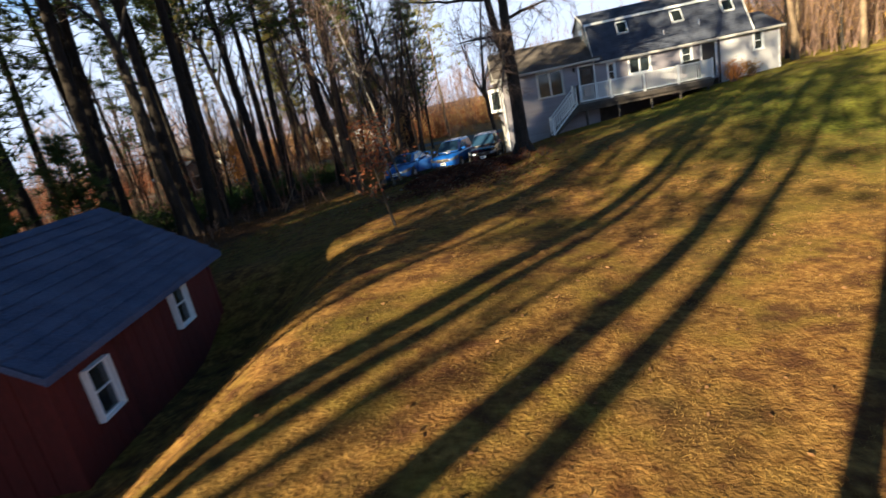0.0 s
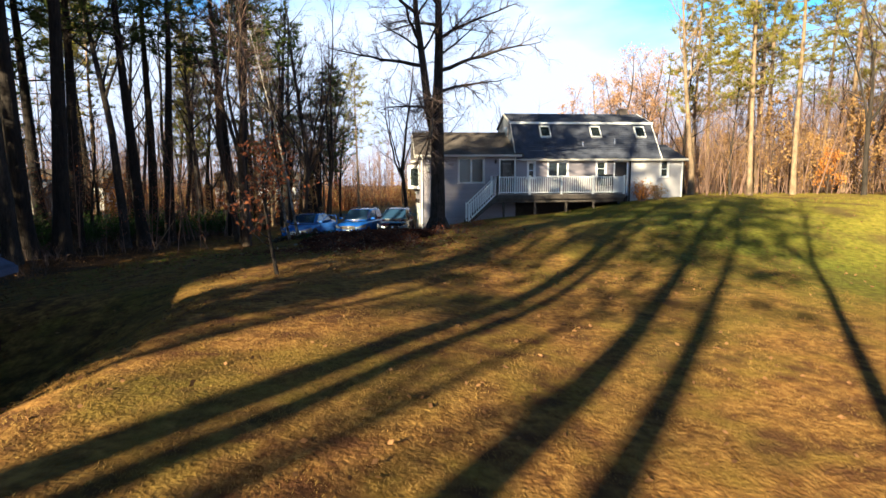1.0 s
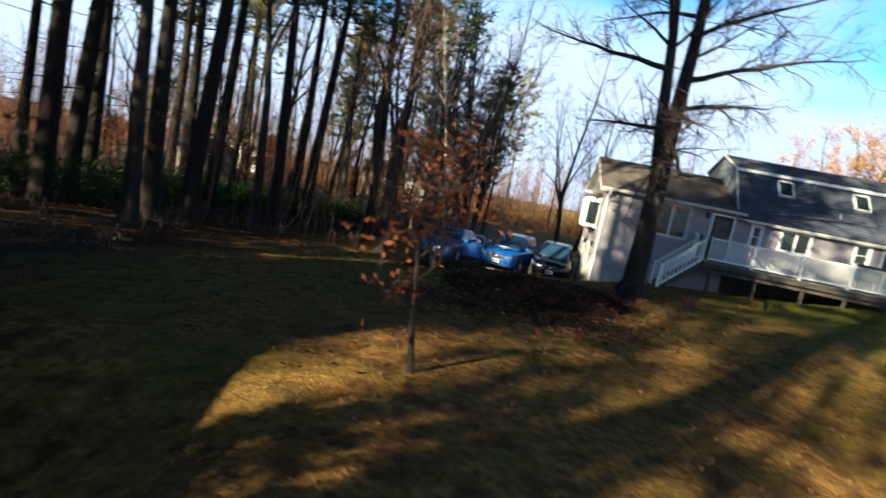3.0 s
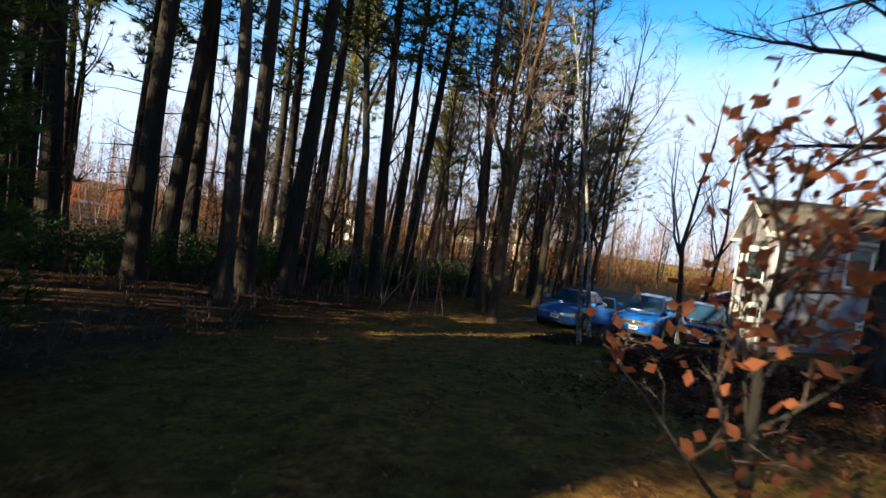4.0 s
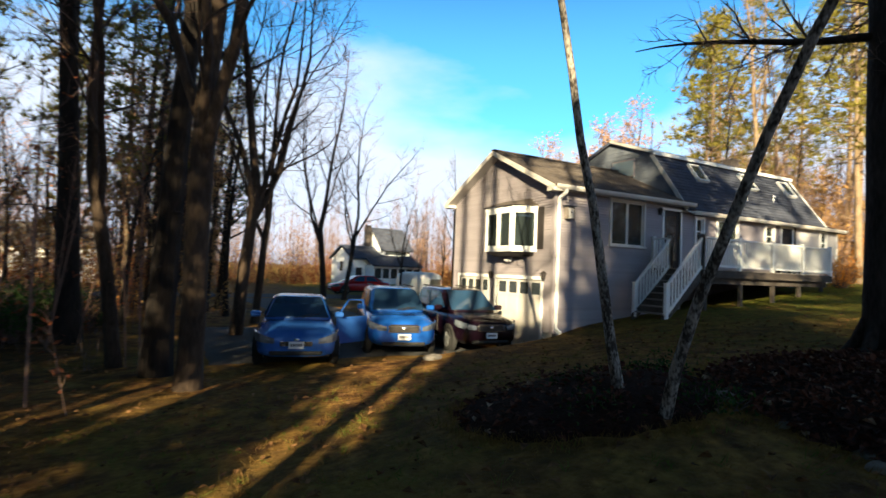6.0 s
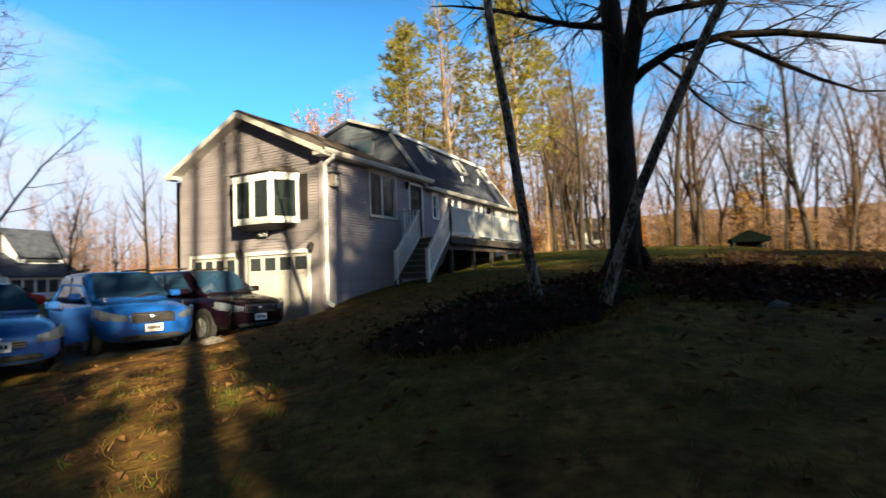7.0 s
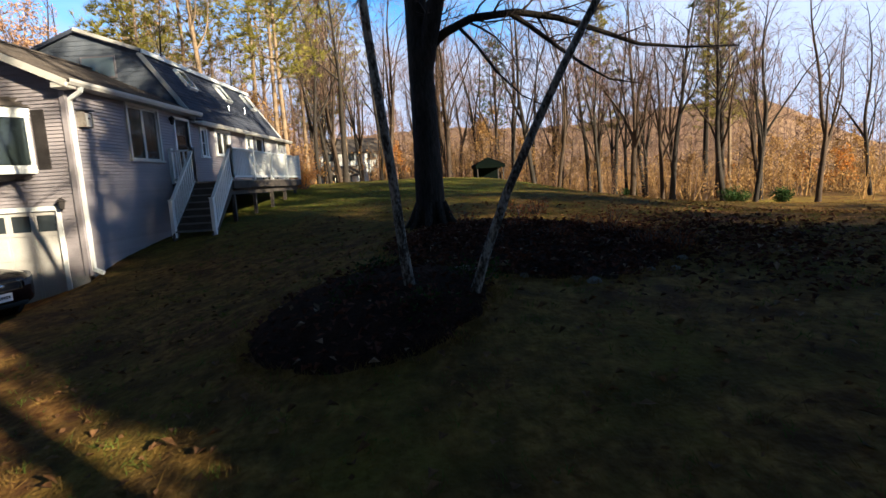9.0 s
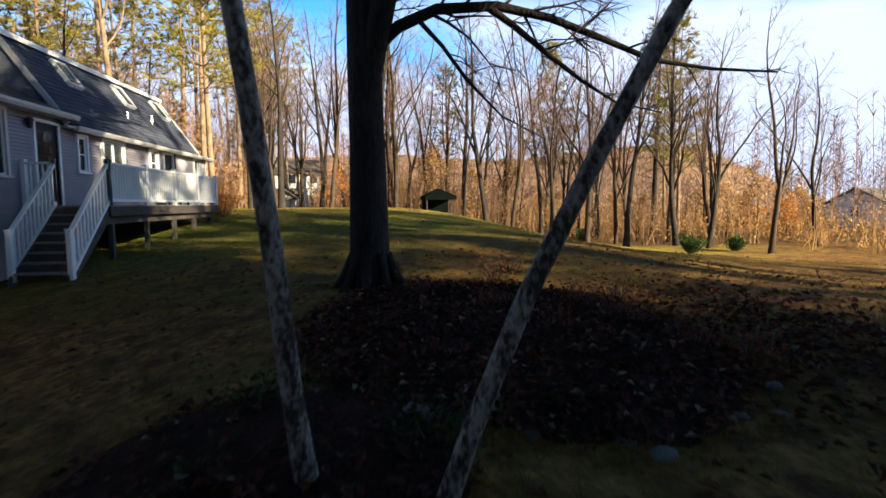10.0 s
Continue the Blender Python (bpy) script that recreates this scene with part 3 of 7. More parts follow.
# gambrel main roof
BY, BZ, TY, TZ = 1.22, 6.02, 3.05, 6.78
slope(house, "lower_roof", WX - 0.05, MX + 0.1, (-0.26, 3.96), (BY, BZ), SHINGLE, "steep dark slate-grey shingle slope", seed=5)
slope(house, "upper_roof", WX - 0.12, MX + 0.16, (BY - 0.12, BZ + 0.04), (TY, TZ), SHINGLE, seed=6)
slope(house, "upper_roof", WX - 0.12, MX + 0.16, (2 * TY - BY + 0.12, BZ + 0.04), (TY, TZ), SHINGLE, seed=7)
slope(house, "lower_roof", WX - 0.05, MX + 0.1, (2 * TY + 0.26, 3.96), (2 * TY - BY, BZ), SHINGLE, seed=8)
box("break_fascia", WX - 0.14, MX + 0.18, BY - 0.17, BY - 0.13, BZ - 0.07, BZ + 0.05, WHITE, house, "white fascia along the roof break")
prof = [(0.0, 3.96), (BY, BZ), (TY, TZ - 0.06), (2 * TY - BY, BZ), (2 * TY, 3.96)]
prism("gambrel_end", prof, WX, WX + 0.1, SHINGLE_LIT, house, "shingled gambrel end above the wing roof")
prism("gambrel_end", prof, MX - 0.1, MX, SIDING_SUNLIT, house)
vs, fs = [], []
for k in range(19):          # shingle courses on the west gambrel end
    z = 4.05 + 0.14 * k
    def half(zz):
        return zz < BZ and (zz - 3.96) / (BZ - 3.96) * BY or BY + (zz - BZ) / (TZ - BZ) * (TY - BY)
    zt = min(z + 0.15, TZ - 0.08)
    ya, yb = max(half(z), 0) + 0.02, max(half(zt), 0) + 0.02
    o = len(vs)
    vs += [(WX - 0.018, ya, z), (WX - 0.018, 2 * TY - ya, z), (WX - 0.003, 2 * TY - yb, zt), (WX - 0.003, yb, zt), (WX, ya, z), (WX, 2 * TY - ya, z)]
    fs += [(o, o + 1, o + 2, o + 3), (o, o + 4, o + 5, o + 1)]
tagged(raw("shingle", vs, fs, SHINGLE_LIT, house), kind="stuff")
for x in (WX - 0.06, MX + 0.12):
    beam("rake_board", (x, -0.26, 3.92), (x, BY, BZ - 0.03), 0.035, 0.13, WHITE if x > 9 else TRIM, house)
    beam("rake_board", (x - 0.06, BY - 0.1, BZ + 0.02), (x - 0.06, TY, TZ - 0.02), 0.035, 0.1, WHITE if x > 9 else TRIM, house)
# east wing roof
slope(house, "east_roof", MX - 0.02, EX + 0.25, (-0.26, 3.86), (2.5, 4.9), SHINGLE, seed=9)
slope(house, "east_roof", MX - 0.02, EX + 0.25, (5.26, 3.86), (2.5, 4.9), SHINGLE, seed=10)
prism("east_gable", [(0, 3.8), (2.5, 4.82), (5.0, 3.8)], EX - 0.1, EX, SIDING_SUNLIT, house)
# chimney and vents
ch = box("chimney", 12.45, 12.95, 2.9, 3.4, 6.2, 7.05, BRICK_DARK, house, "short dark brick chimney", bevel=0.01)
box("chimney_cap", 12.41, 12.99, 2.86, 3.44, 7.03, 7.09, BRICK_DARK, ch)
for x, y, z in ((9.2, 0.25, 4.62), (11.1, 0.35, 4.8)):
    bm = bmesh.new()
    bmesh.ops.create_cone(bm, cap_ends=True, segments=10, radius1=0.05, radius2=0.05, depth=0.3, matrix=Matrix.Translation((x, y, z + 0.1)))
    part("vent_pipe", bm, CHROME, house, "pale roof vent pipe")


def skylight(x, s):
    """A skylight on the steep slope; s: its middle along the slope, 0 to 1."""
    A, B = Vector((0, -0.26, 3.96)), Vector((0, BY, BZ))
    d = (B - A).normalized()
    n = Vector((0, -d.z, d.y))
    c = A + (B - A) * s + Vector((x, 0, 0))
    m = Matrix((Vector((1, 0, 0)), d, n)).transposed().to_4x4()
    m.translation = c + n * 0.02
    bm = bmesh.new()
    for q in ((-0.3, 0.3, -0.4, -0.34), (-0.3, 0.3, 0.34, 0.4), (-0.3, -0.25, -0.34, 0.34), (0.25, 0.3, -0.34, 0.34)):
        box_in(bm, q[0], q[1], q[2], q[3], -0.02, 0.09)
    bm.transform(m)
    sl = part("skylight", bm, WHITE, house, "small roof skylight with pale frame")
    bm = bmesh.new()
    box_in(bm, -0.25, 0.25, -0.34, 0.34, 0.05, 0.06)
    bm.transform(m)
    part("pane", bm, GLASS, sl)
    bm = bmesh.new()
    box_in(bm, -0.25, 0.25, -0.34, 0.34, 0.0, 0.012)
    bm.transform(m)
    part("blind", bm, CURTAIN, sl)


for x, s in ((7.15, 0.72), (10.1, 0.72), (12.75, 0.72)):
    skylight(x, s)
w = box("end_window", WX - 0.06, WX - 0.02, 1.95, 3.0, 5.3, 5.95, SIDING, house, "small window in the gambrel end")
box("pane", WX - 0.066, WX - 0.061, 2.0, 2.95, 5.35, 5.9, SKY_GLASS, w)

# windows and doors
window(house, "x", 0.0, -1, *S_OPEN[0], sashes=2, bars=0)
for o in (M_OPEN[0], M_OPEN[2]):
    window(house, "x", 0.0, -1, *o, sashes=1, bars=1, frame_mat=WHITE)
window(house, "x", 0.0, -1, *M_OPEN[1], sashes=2, bars=0, frame_mat=WHITE)
window(house, "x", 0.0, -1, 13.72, 14.15, 2.9, 3.8, sashes=1, bars=1, frame_mat=WHITE)


def entry(x0, x1, z0, z1, glazed, mat, label):
    d = box("door", x0, x1, 0.02, 0.065, z0, z1, mat, house, label)
    bm = bmesh.new()
    for a, b, za, zb in ((x0 - 0.07, x0, z0, z1 + 0.07), (x1, x1 + 0.07, z0, z1 + 0.07), (x0, x1, z1, z1 + 0.07)):
        box_in(bm, a, b, -0.05, 0.06, za, zb)
    part("door_frame", bm, WHITE, d)
    if glazed:
        nx, nz, m = 3, 5, 0.14
        for i in range(nx):
            for j in range(nz):
                a = x0 + m + (x1 - x0 - 2 * m) * i / nx
                c = z0 + 0.25 + (z1 - z0 - 0.4) * j / nz
                box("pane", a + 0.012, a + (x1 - x0 - 2 * m) / nx - 0.012, 0.012, 0.019, c + 0.012, c + (z1 - z0 - 0.4) / nz - 0.012, GLASS, d)
    box("door_handle", x1 - 0.09, x1 - 0.06, -0.02, 0.02, z0 + 0.95, z0 + 1.05, CHROME, d)


entry(4.43, 5.22, 2.0, 3.86, True, DARK, "dark glazed door onto the deck")
entry(11.0, 11.7, 2.0, 3.75, False, DARK, "dark back door at the deck end")


def wall_lamp(x, y, z, out):
    """out: the direction the lamp stands off the wall."""
    bm = bmesh.new()
    p = Vector((x, y, z)) + Vector(out) * 0.1
    bmesh.ops.create_cone(bm, cap_ends=True, segments=8, radius1=0.045, radius2=0.075, depth=0.17, matrix=Matrix.Translation(p))
    bmesh.ops.create_cone(bm, cap_ends=True, segments=8, radius1=0.1, radius2=0.02, depth=0.07, matrix=Matrix.Translation(p + Vector((0, 0, 0.12))))
    beam_in(bm, Vector((x, y, z + 0.05)), p + Vector((0, 0, 0.05)), 0.025, 0.025)
    part("wall_lamp", bm, DARK, house, "small dark lantern beside the door")


wall_lamp(4.15, -0.01, 3.75, (0, -1, 0))
wall_lamp(-0.01, 2.96, 1.55, (-1, 0, 0))
wall_lamp(-0.01, 0.3, 1.6, (-1, 0, 0))
# flood lamp under the bay
bm = bmesh.new()
for s in (-0.09, 0.09):
    bmesh.ops.create_cone(bm, cap_ends=True, segments=10, radius1=0.03, radius2=0.07, depth=0.13, matrix=Matrix.Translation((-0.14, 1.95 + s, 2.08)) @ Matrix.Rotation(radians(215), 4, "Y"))
box_in(bm, -0.08, 0.0, 1.87, 2.03, 2.1, 2.16)
part("flood_lamp", bm, WHITE, house, "white double flood lamp below the bay window")
# a small bird box on the wall near the corner
bb = prism("bird_box", [(-0.2, 3.25), (-0.03, 3.25), (-0.03, 3.6), (-0.2, 3.52)], 0.3, 0.52, TRIM, None)
tagged(bb, "small pale wooden bird box hung on the siding", "bird box")
for a, b in ((0.28, 0.31), (0.51, 0.54)):
    prism("side_board", [(-0.21, 3.24), (-0.03, 3.24), (-0.03, 3.62), (-0.21, 3.54)], a, b, DECK_WOOD, bb)
beam("lid", (0.24, -0.12, 3.6), (0.58, -0.12, 3.6), 0.24, 0.025, SHINGLE, bb)
bm = bmesh.new()
bmesh.ops.create_cone(bm, cap_ends=True, segments=12, radius1=0.025, radius2=0.025, depth=0.01, matrix=Matrix.Translation((0.41, -0.204, 3.42)) @ Matrix.Rotation(radians(90), 4, "X"))
part("entry_hole", bm, DARK, bb)

# garage doors
def garage_door(y0, y1, z0, z1):
    d = box("garage_door", 0.035, 0.06, y0, y1, z0, z1, GARAGE_PAINT, house, "white panelled overhead garage door with a row of windows")
    rows, cols = 4, 4
    for j in range(rows):
        za, zb = z0 + (z1 - z0) * j / rows, z0 + (z1 - z0) * (j + 1) / rows
        for i in range(cols):
            a, b = y0 + (y1 - y0) * i / cols, y0 + (y1 - y0) * (i + 1) / cols
            bm = bmesh.new()
            if j == rows - 1:
                m = 0.07
                box_in(bm, 0.012, 0.035, a + 0.004, b - 0.004, za + 0.004, za + 0.09)
                box_in(bm, 0.012, 0.035, a + 0.004, b - 0.004, zb - 0.09, zb)
                box_in(bm, 0.012, 0.035, a + 0.004, a + m, za + 0.09, zb - 0.09)
                box_in(bm, 0.012, 0.035, b - m, b - 0.004, za + 0.09, zb - 0.09)
                p = part("panel", bm, GARAGE_PAINT, d)
                g = bmesh.new()
                box_in(g, 0.026, 0.033, a + m, b - m, za + 0.09, zb - 0.09)
                part("pane", g, DARK_GLASS, d)
            else:
                box_in(bm, 0.018, 0.036, a + 0.004, b - 0.004, za + 0.004, zb - 0.004)
                box_in(bm, 0.010, 0.02, a + 0.07, b - 0.07, za + 0.08, zb - 0.08)
                part("panel", bm, GARAGE_PAINT, d)
    bm = bmesh.new()
    t = 0.1
    for a, b, za, zb in ((y0 - t, y0, z0, z1), (y1, y1 + t, z0, z1), (y0 - t, y1 + t, z1, z1 + t)):
        box_in(bm, -0.04, 0.034, a, b, za, zb)
    part("door_frame", bm, WHITE, d, "white garage door casing")


DARK_GLASS = glass_material("dark_glass", (0.05, 0.06, 0.07), 0.3)
garage_door(0.5, 2.72, -0.62, 1.5)
garage_door(3.2, 5.05, -0.62, 1.5)


def bay_window():
    plan = [(0.0, 3.02), (-0.58, 2.55), (-0.58, 1.22), (0.0, 0.78)]
    z0, z1 = 2.4, 3.52

    def slab(name, za, zb, grow, mat, top=None):
        bm = bmesh.new()
        c = Vector((0, 1.9))
        lo = [bm.verts.new((x - (grow if x < 0 else 0), 1.9 + (y - 1.9) * (1 + grow / 1.1), za)) for x, y in plan]
        up = top or (lambda x, y: (x - (grow if x < 0 else 0), 1.9 + (y - 1.9) * (1 + grow / 1.1), zb))
        hi = [bm.verts.new(up(x, y)) for x, y in plan]
        bm.faces.new(lo)
        bm.faces.new(hi[::-1])
        for i in range(4):
            bm.faces.new((lo[i], lo[i - 1], hi[i - 1], hi[i]))
        bmesh.ops.recalc_face_normals(bm, faces=bm.faces)
        return bm
    bay = part("bay_window", slab("", 2.3, z0, 0.04, WHITE), WHITE, house, "white box bay window with dark shutters")
    part("bay_head", slab("", z1, 3.66, 0.05, WHITE), WHITE, bay)
    part("bay_roof", slab("", 3.66, 3.9, 0.12, SHINGLE_BROWN, lambda x, y: (x * 0.12, 1.9 + (y - 1.9) * 0.85, 3.9)), SHINGLE_BROWN, bay)
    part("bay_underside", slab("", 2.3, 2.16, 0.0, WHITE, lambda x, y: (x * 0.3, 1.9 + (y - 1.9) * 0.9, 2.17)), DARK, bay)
    for (xa, ya), (xb, yb), k in ((plan[0], plan[1], 1), (plan[1], plan[2], 2), (plan[2], plan[3], 1)):
        for i in range(k):
            a = Vector((xa + (xb - xa) * i / k, ya + (yb - ya) * i / k, 0))
            b = Vector((xa + (xb - xa) * (i + 1) / k, ya + (yb - ya) * (i + 1) / k, 0))
            bm = bmesh.new()
            d = (b - a).normalized()
            up = Vector((0, 0, 1))
            for p, q in ((a + up * (z0 + 0.03), b + up * (z0 + 0.03)), (a + up * (z1 - 0.03), b + up * (z1 - 0.03))):
                beam_in(bm, p, q, 0.06, 0.08)
            for p in (a + d * 0.04, b - d * 0.04):
                beam_in(bm, p + up * z0, p + up * z1, 0.08, 0.06)
            bmesh.ops.recalc_face_normals(bm, faces=bm.faces)
            part("window_sash", bm, WHITE, bay)
            bm = bmesh.new()
            beam_in(bm, a + d * 0.07 + up * (z0 + z1) / 2, b - d * 0.07 + up * (z0 + z1) / 2, 0.008, z1 - z0 - 0.12)
            g = part("pane", bm, GLASS, bay)
            g.visible_shadow = False
    for y0, y1 in ((3.1, 3.36), (0.44, 0.7)):
        bm = bmesh.new()
        box_in(bm, -0.05, -0.027, y0, y1, 2.38, 3.6)
        for j in range(18):
            z = 2.44 + j * 0.062
            box_in(bm, -0.058, -0.05, y0 + 0.04, y1 - 0.04, z, z + 0.035)
        part("shutter", bm, DARK, bay, "black louvred shutter")
    box("curtain", 0.2, 0.22, 1.0, 1.25, 2.42, 3.5, CURTAIN, bay, "pale curtain behind the glass")


bay_window()


# ---- deck and stairs ----
deck = thing("deck", "raised wooden deck with white baluster railing and stairs", "deck")
DX0, DX1, DY, DZ = 3.88, 10.85, -1.8, 2.0
n = 13
for i in range(n):
    y = -0.05 - (i + 0.5) * (1.75 / n)
    box("deck_board", DX0, DX1, y - 0.062, y + 0.062, DZ - 0.03, DZ, DECK_WOOD, deck)
for y in (-0.06, -1.78):
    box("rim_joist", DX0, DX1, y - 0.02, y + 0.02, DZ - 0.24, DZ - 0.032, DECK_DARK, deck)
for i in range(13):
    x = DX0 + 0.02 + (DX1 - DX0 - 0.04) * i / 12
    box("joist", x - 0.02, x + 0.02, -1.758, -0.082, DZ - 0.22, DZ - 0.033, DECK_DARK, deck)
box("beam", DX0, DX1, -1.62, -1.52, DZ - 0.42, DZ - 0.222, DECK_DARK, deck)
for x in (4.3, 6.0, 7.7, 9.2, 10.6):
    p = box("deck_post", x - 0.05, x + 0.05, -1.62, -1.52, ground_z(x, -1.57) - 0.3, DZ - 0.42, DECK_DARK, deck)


def railing(a, b, posts, gap=0.115, name_post=True, low=0.1, height=0.93, skip_first=False):
    """Posts, rails and balusters from a to b (the feet)."""
    a, b = Vector(a), Vector(b)
    d = b - a
    level = Vector((d.x, d.y, 0)).length
    up = Vector((0, 0, 1))
    for k in range(posts + 1):
        if k == 0 and skip_first:
            continue
        p = a + d * (k / posts)
        bm = bmesh.new()
        box_in(bm, p.x - 0.05, p.x + 0.05, p.y - 0.05, p.y + 0.05, p.z - 0.02, p.z + height + 0.03, 0.006)
        box_in(bm, p.x - 0.06, p.x + 0.06, p.y - 0.06, p.y + 0.06, p.z + height + 0.03, p.z + height + 0.055, 0.004)
        part("railing_post", bm, WHITE, deck, "white railing post")
    beam("top_rail", a + up * (height - 0.03), b + up * (height - 0.03), 0.085, 0.045, WHITE, deck)
    beam("bottom_rail", a + up * low, b + up * low, 0.05, 0.06, WHITE, deck)
    m = max(2, int(level / gap))
    for k in range(1, m):
        if abs((k / m * posts) - round(k / m * posts)) * level / posts < 0.06:
            continue
        p = a + d * (k / m)
        box("baluster", p.x - 0.019, p.x + 0.019, p.y - 0.019, p.y + 0.019, p.z + low + 0.02, p.z + height - 0.045, WHITE, deck)


railing((DX0 + 0.05, -1.75, DZ), (DX1 - 0.05, -1.75, DZ), 4)
railing((DX1 - 0.05, -1.75, DZ), (DX1 - 0.05, -0.1, DZ), 1, skip_first=True)
railing((DX0 + 0.05, -0.68, DZ), (DX0 + 0.05, -0.06, DZ), 1)
SX0 = 2.42
foot = ground_z(SX0, -1.2)
steps = 8
rise, run = (DZ - foot) / steps, (DX0 - SX0) / (steps - 1)
for k in range(steps - 1):
    x, z = DX0 - run * (k + 1), DZ - rise * (k + 1)
    box("stair_tread", x - 0.02, x + run + 0.01, -1.7, -0.72, z - 0.035, z, DECK_WOOD, deck)
    # dark boards added between treads to stand for the shade behind open risers
    box("gap_shade_board", x + run - 0.012, x + run + 0.008, -1.69, -0.73, z + 0.002, z + rise - 0.038, DECK_DARK, deck)
for y in (-1.72, -0.7):
    bm = bmesh.new()
    pr = [(DX0, DZ - 0.03), (DX0, DZ - 0.36), (SX0, foot - 0.1), (SX0 - 0.1, foot - 0.1), (SX0 - 0.1, foot + 0.08)]
    a = [bm.verts.new((x, y - 0.02, z)) for x, z in pr]
    c = [bm.verts.new((x, y + 0.02, z)) for x, z in pr]
    bm.faces.new(a)
    bm.faces.new(c[::-1])
    for i in range(5):
        bm.faces.new((a[i], a[i - 1], c[i - 1], c[i]))
    bmesh.ops.recalc_face_normals(bm, faces=bm.faces)
    part("stair_stringer", bm, DECK_DARK, deck)
for y in (-1.75, -0.68):
    railing((SX0 + 0.02, y, foot + 0.03), (DX0 + 0.05, y, DZ), 1)

# grill on the deck
g = thing("grill", "black covered barbecue grill on the deck", "grill")
bm = bmesh.new()
box_in(bm, 9.75, 10.55, -1.0, -0.55, 2.42, 2.78, 0.04)
part("body", bm, RUBBER, g)
prism("hood", [(-1.0, 2.78), (-0.55, 2.78), (-0.58, 2.98), (-0.7, 3.05), (-0.88, 3.03), (-0.98, 2.92)], 9.78, 10.52, RUBBER, g)
for x in (9.82, 10.48):
    for y in (-0.95, -0.6):
        box("leg", x - 0.025, x + 0.025, y - 0.025, y + 0.025, DZ, 2.42, RUBBER, g)
beam("handle", (9.9, -1.03, 2.85), (10.4, -1.03, 2.85), 0.03, 0.03, CHROME, g)


# ---- shed beside the lawn ----
def shed():
    x0, x1, y0, y1 = -7.0, -4.35, -27.75, -24.15
    gz = 0.95
    eave, top = 2.42, 3.35
    s = thing("shed", "dark red board shed with blue-grey roof and white windows", "shed", pose(-1.27, -31.33, 3.56, 0, 0, -1.5) @ Matrix.Scale(1.55, 4) @ Matrix.Translation((1.27, 31.33, -3.56)) @ pose(-1.18, 0.1, -0.36) @ pose(-4.35, -27.15, 0, 0, 0, 8) @ pose(4.35, 27.15, 0))
    xm = (x0 + x1) / 2
    prism("end_wall", [(x0, gz - 0.3), (x1, gz - 0.3), (x1, eave), (xm, top - 0.1), (x0, eave)], y0, y0 + 0.08, RED_BOARD, s, axis="y")
    prism("end_wall", [(x0, gz - 0.3), (x1, gz - 0.3), (x1, eave), (xm, top - 0.1), (x0, eave)], y1 - 0.08, y1, RED_BOARD, s, axis="y")
    box("back_wall", x0, x0 + 0.08, y0 + 0.08, y1 - 0.08, gz - 0.3, eave, RED_BOARD, s)
    wins = ((-27.33, -26.98, 1.64, 2.17), (-25.46, -25.08, 1.8, 2.34))
    bm = bmesh.new()
    zs = sorted({gz - 0.3, eave, *[z for q in wins for z in q[2:]]})
    for za, zb in zip(zs, zs[1:]):
        for a, b in cut(y0 + 0.08, y1 - 0.08, [(q[0], q[1]) for q in wins if q[2] < zb - 1e-4 and q[3] > za + 1e-4]):
            box_in(bm, x1 - 0.08, x1, a, b, za, zb)
    fw = part("front_wall", bm, RED_BOARD, s)
    yy = y0
    while yy < y1 - 0.02:
        yb = min(yy + 0.2, y1)
        for za, zb in cut(gz - 0.3, eave, [(q[2], q[3]) for q in wins if q[0] < yb - 0.01 and q[1] > yy + 0.01]):
            box("board", x1, x1 + 0.016, yy + 0.004, yb - 0.004, za, zb, RED_BOARD, fw)
        yy = yb
    xx = x0
    while xx < x1 - 0.02:
        xb = min(xx + 0.2, x1)
        zt = min(eave + (top - 0.1 - eave) * (1 - abs((q - xm) / (x1 - xm))) for q in (xx, xb))
        box("board", xx + 0.004, xb - 0.004, y0 - 0.016, y0, gz - 0.3, zt, RED_BOARD, s)
        xx = xb
    for q in wins:
        w = window(s, "y", x1 + 0.016, 1, q[0], q[1], q[2], q[3], sashes=1, bars=1, frame_mat=WHITE, drop=0.02, t=0.012, s=0.016, bar=0.007, sill=0.012)
    for x, y in ((x1, y0), (x1, y1), (x0, y0)):
        box("corner_board", x - 0.05, x + 0.03, y - 0.03, y + 0.05, gz - 0.3, eave, RED_BOARD, s)
    for sg in (-1, 1):
        xe = xm + sg * ((x1 - xm) + 0.2)
        ze = eave - 0.08
        bm = bmesh.new()
        v = []
        for h in (0, 0.07):
            for x, z in ((xe, ze), (xm, top)):
                for y in (y0 - 0.2, y1 + 0.2):
                    v.append(bm.verts.new((x, y, z + h)))
        for f in ((0, 1, 3, 2), (4, 6, 7, 5), (0, 4, 5, 1), (2, 3, 7, 6), (0, 2, 6, 4), (1, 5, 7, 3)):
            bm.faces.new([v[i] for i in f])
        bmesh.ops.recalc_face_normals(bm, faces=bm.faces)
        r = part("roof", bm, BLUE_ROOF, s, "blue-grey shingle roof")
        vs, fs, rnd = [], [], random.Random(5 + sg)
        for k in range(11):
            t0, t1 = k / 11, (k + 1.15) / 11
            y = y0 - 0.2 - (0.15 if k % 2 else 0)
            while y < y1 + 0.2:
                w = rnd.uniform(0.25, 0.36)
                ya, yb = max(y, y0 - 0.2) + 0.003, min(y + w, y1 + 0.2) - 0.003
                y += w
                if yb - ya < 0.04:
                    continue
                o = len(vs)
                for t, h in ((t0, 0.1 + rnd.uniform(0, 0.006)), (min(t1, 1), 0.078)):
                    for q in (ya, yb):
                        vs.append((xe + (xm - xe) * t, q, ze + (top - ze) * t + h))
                fs.append((o, o + 1, o + 3, o + 2))
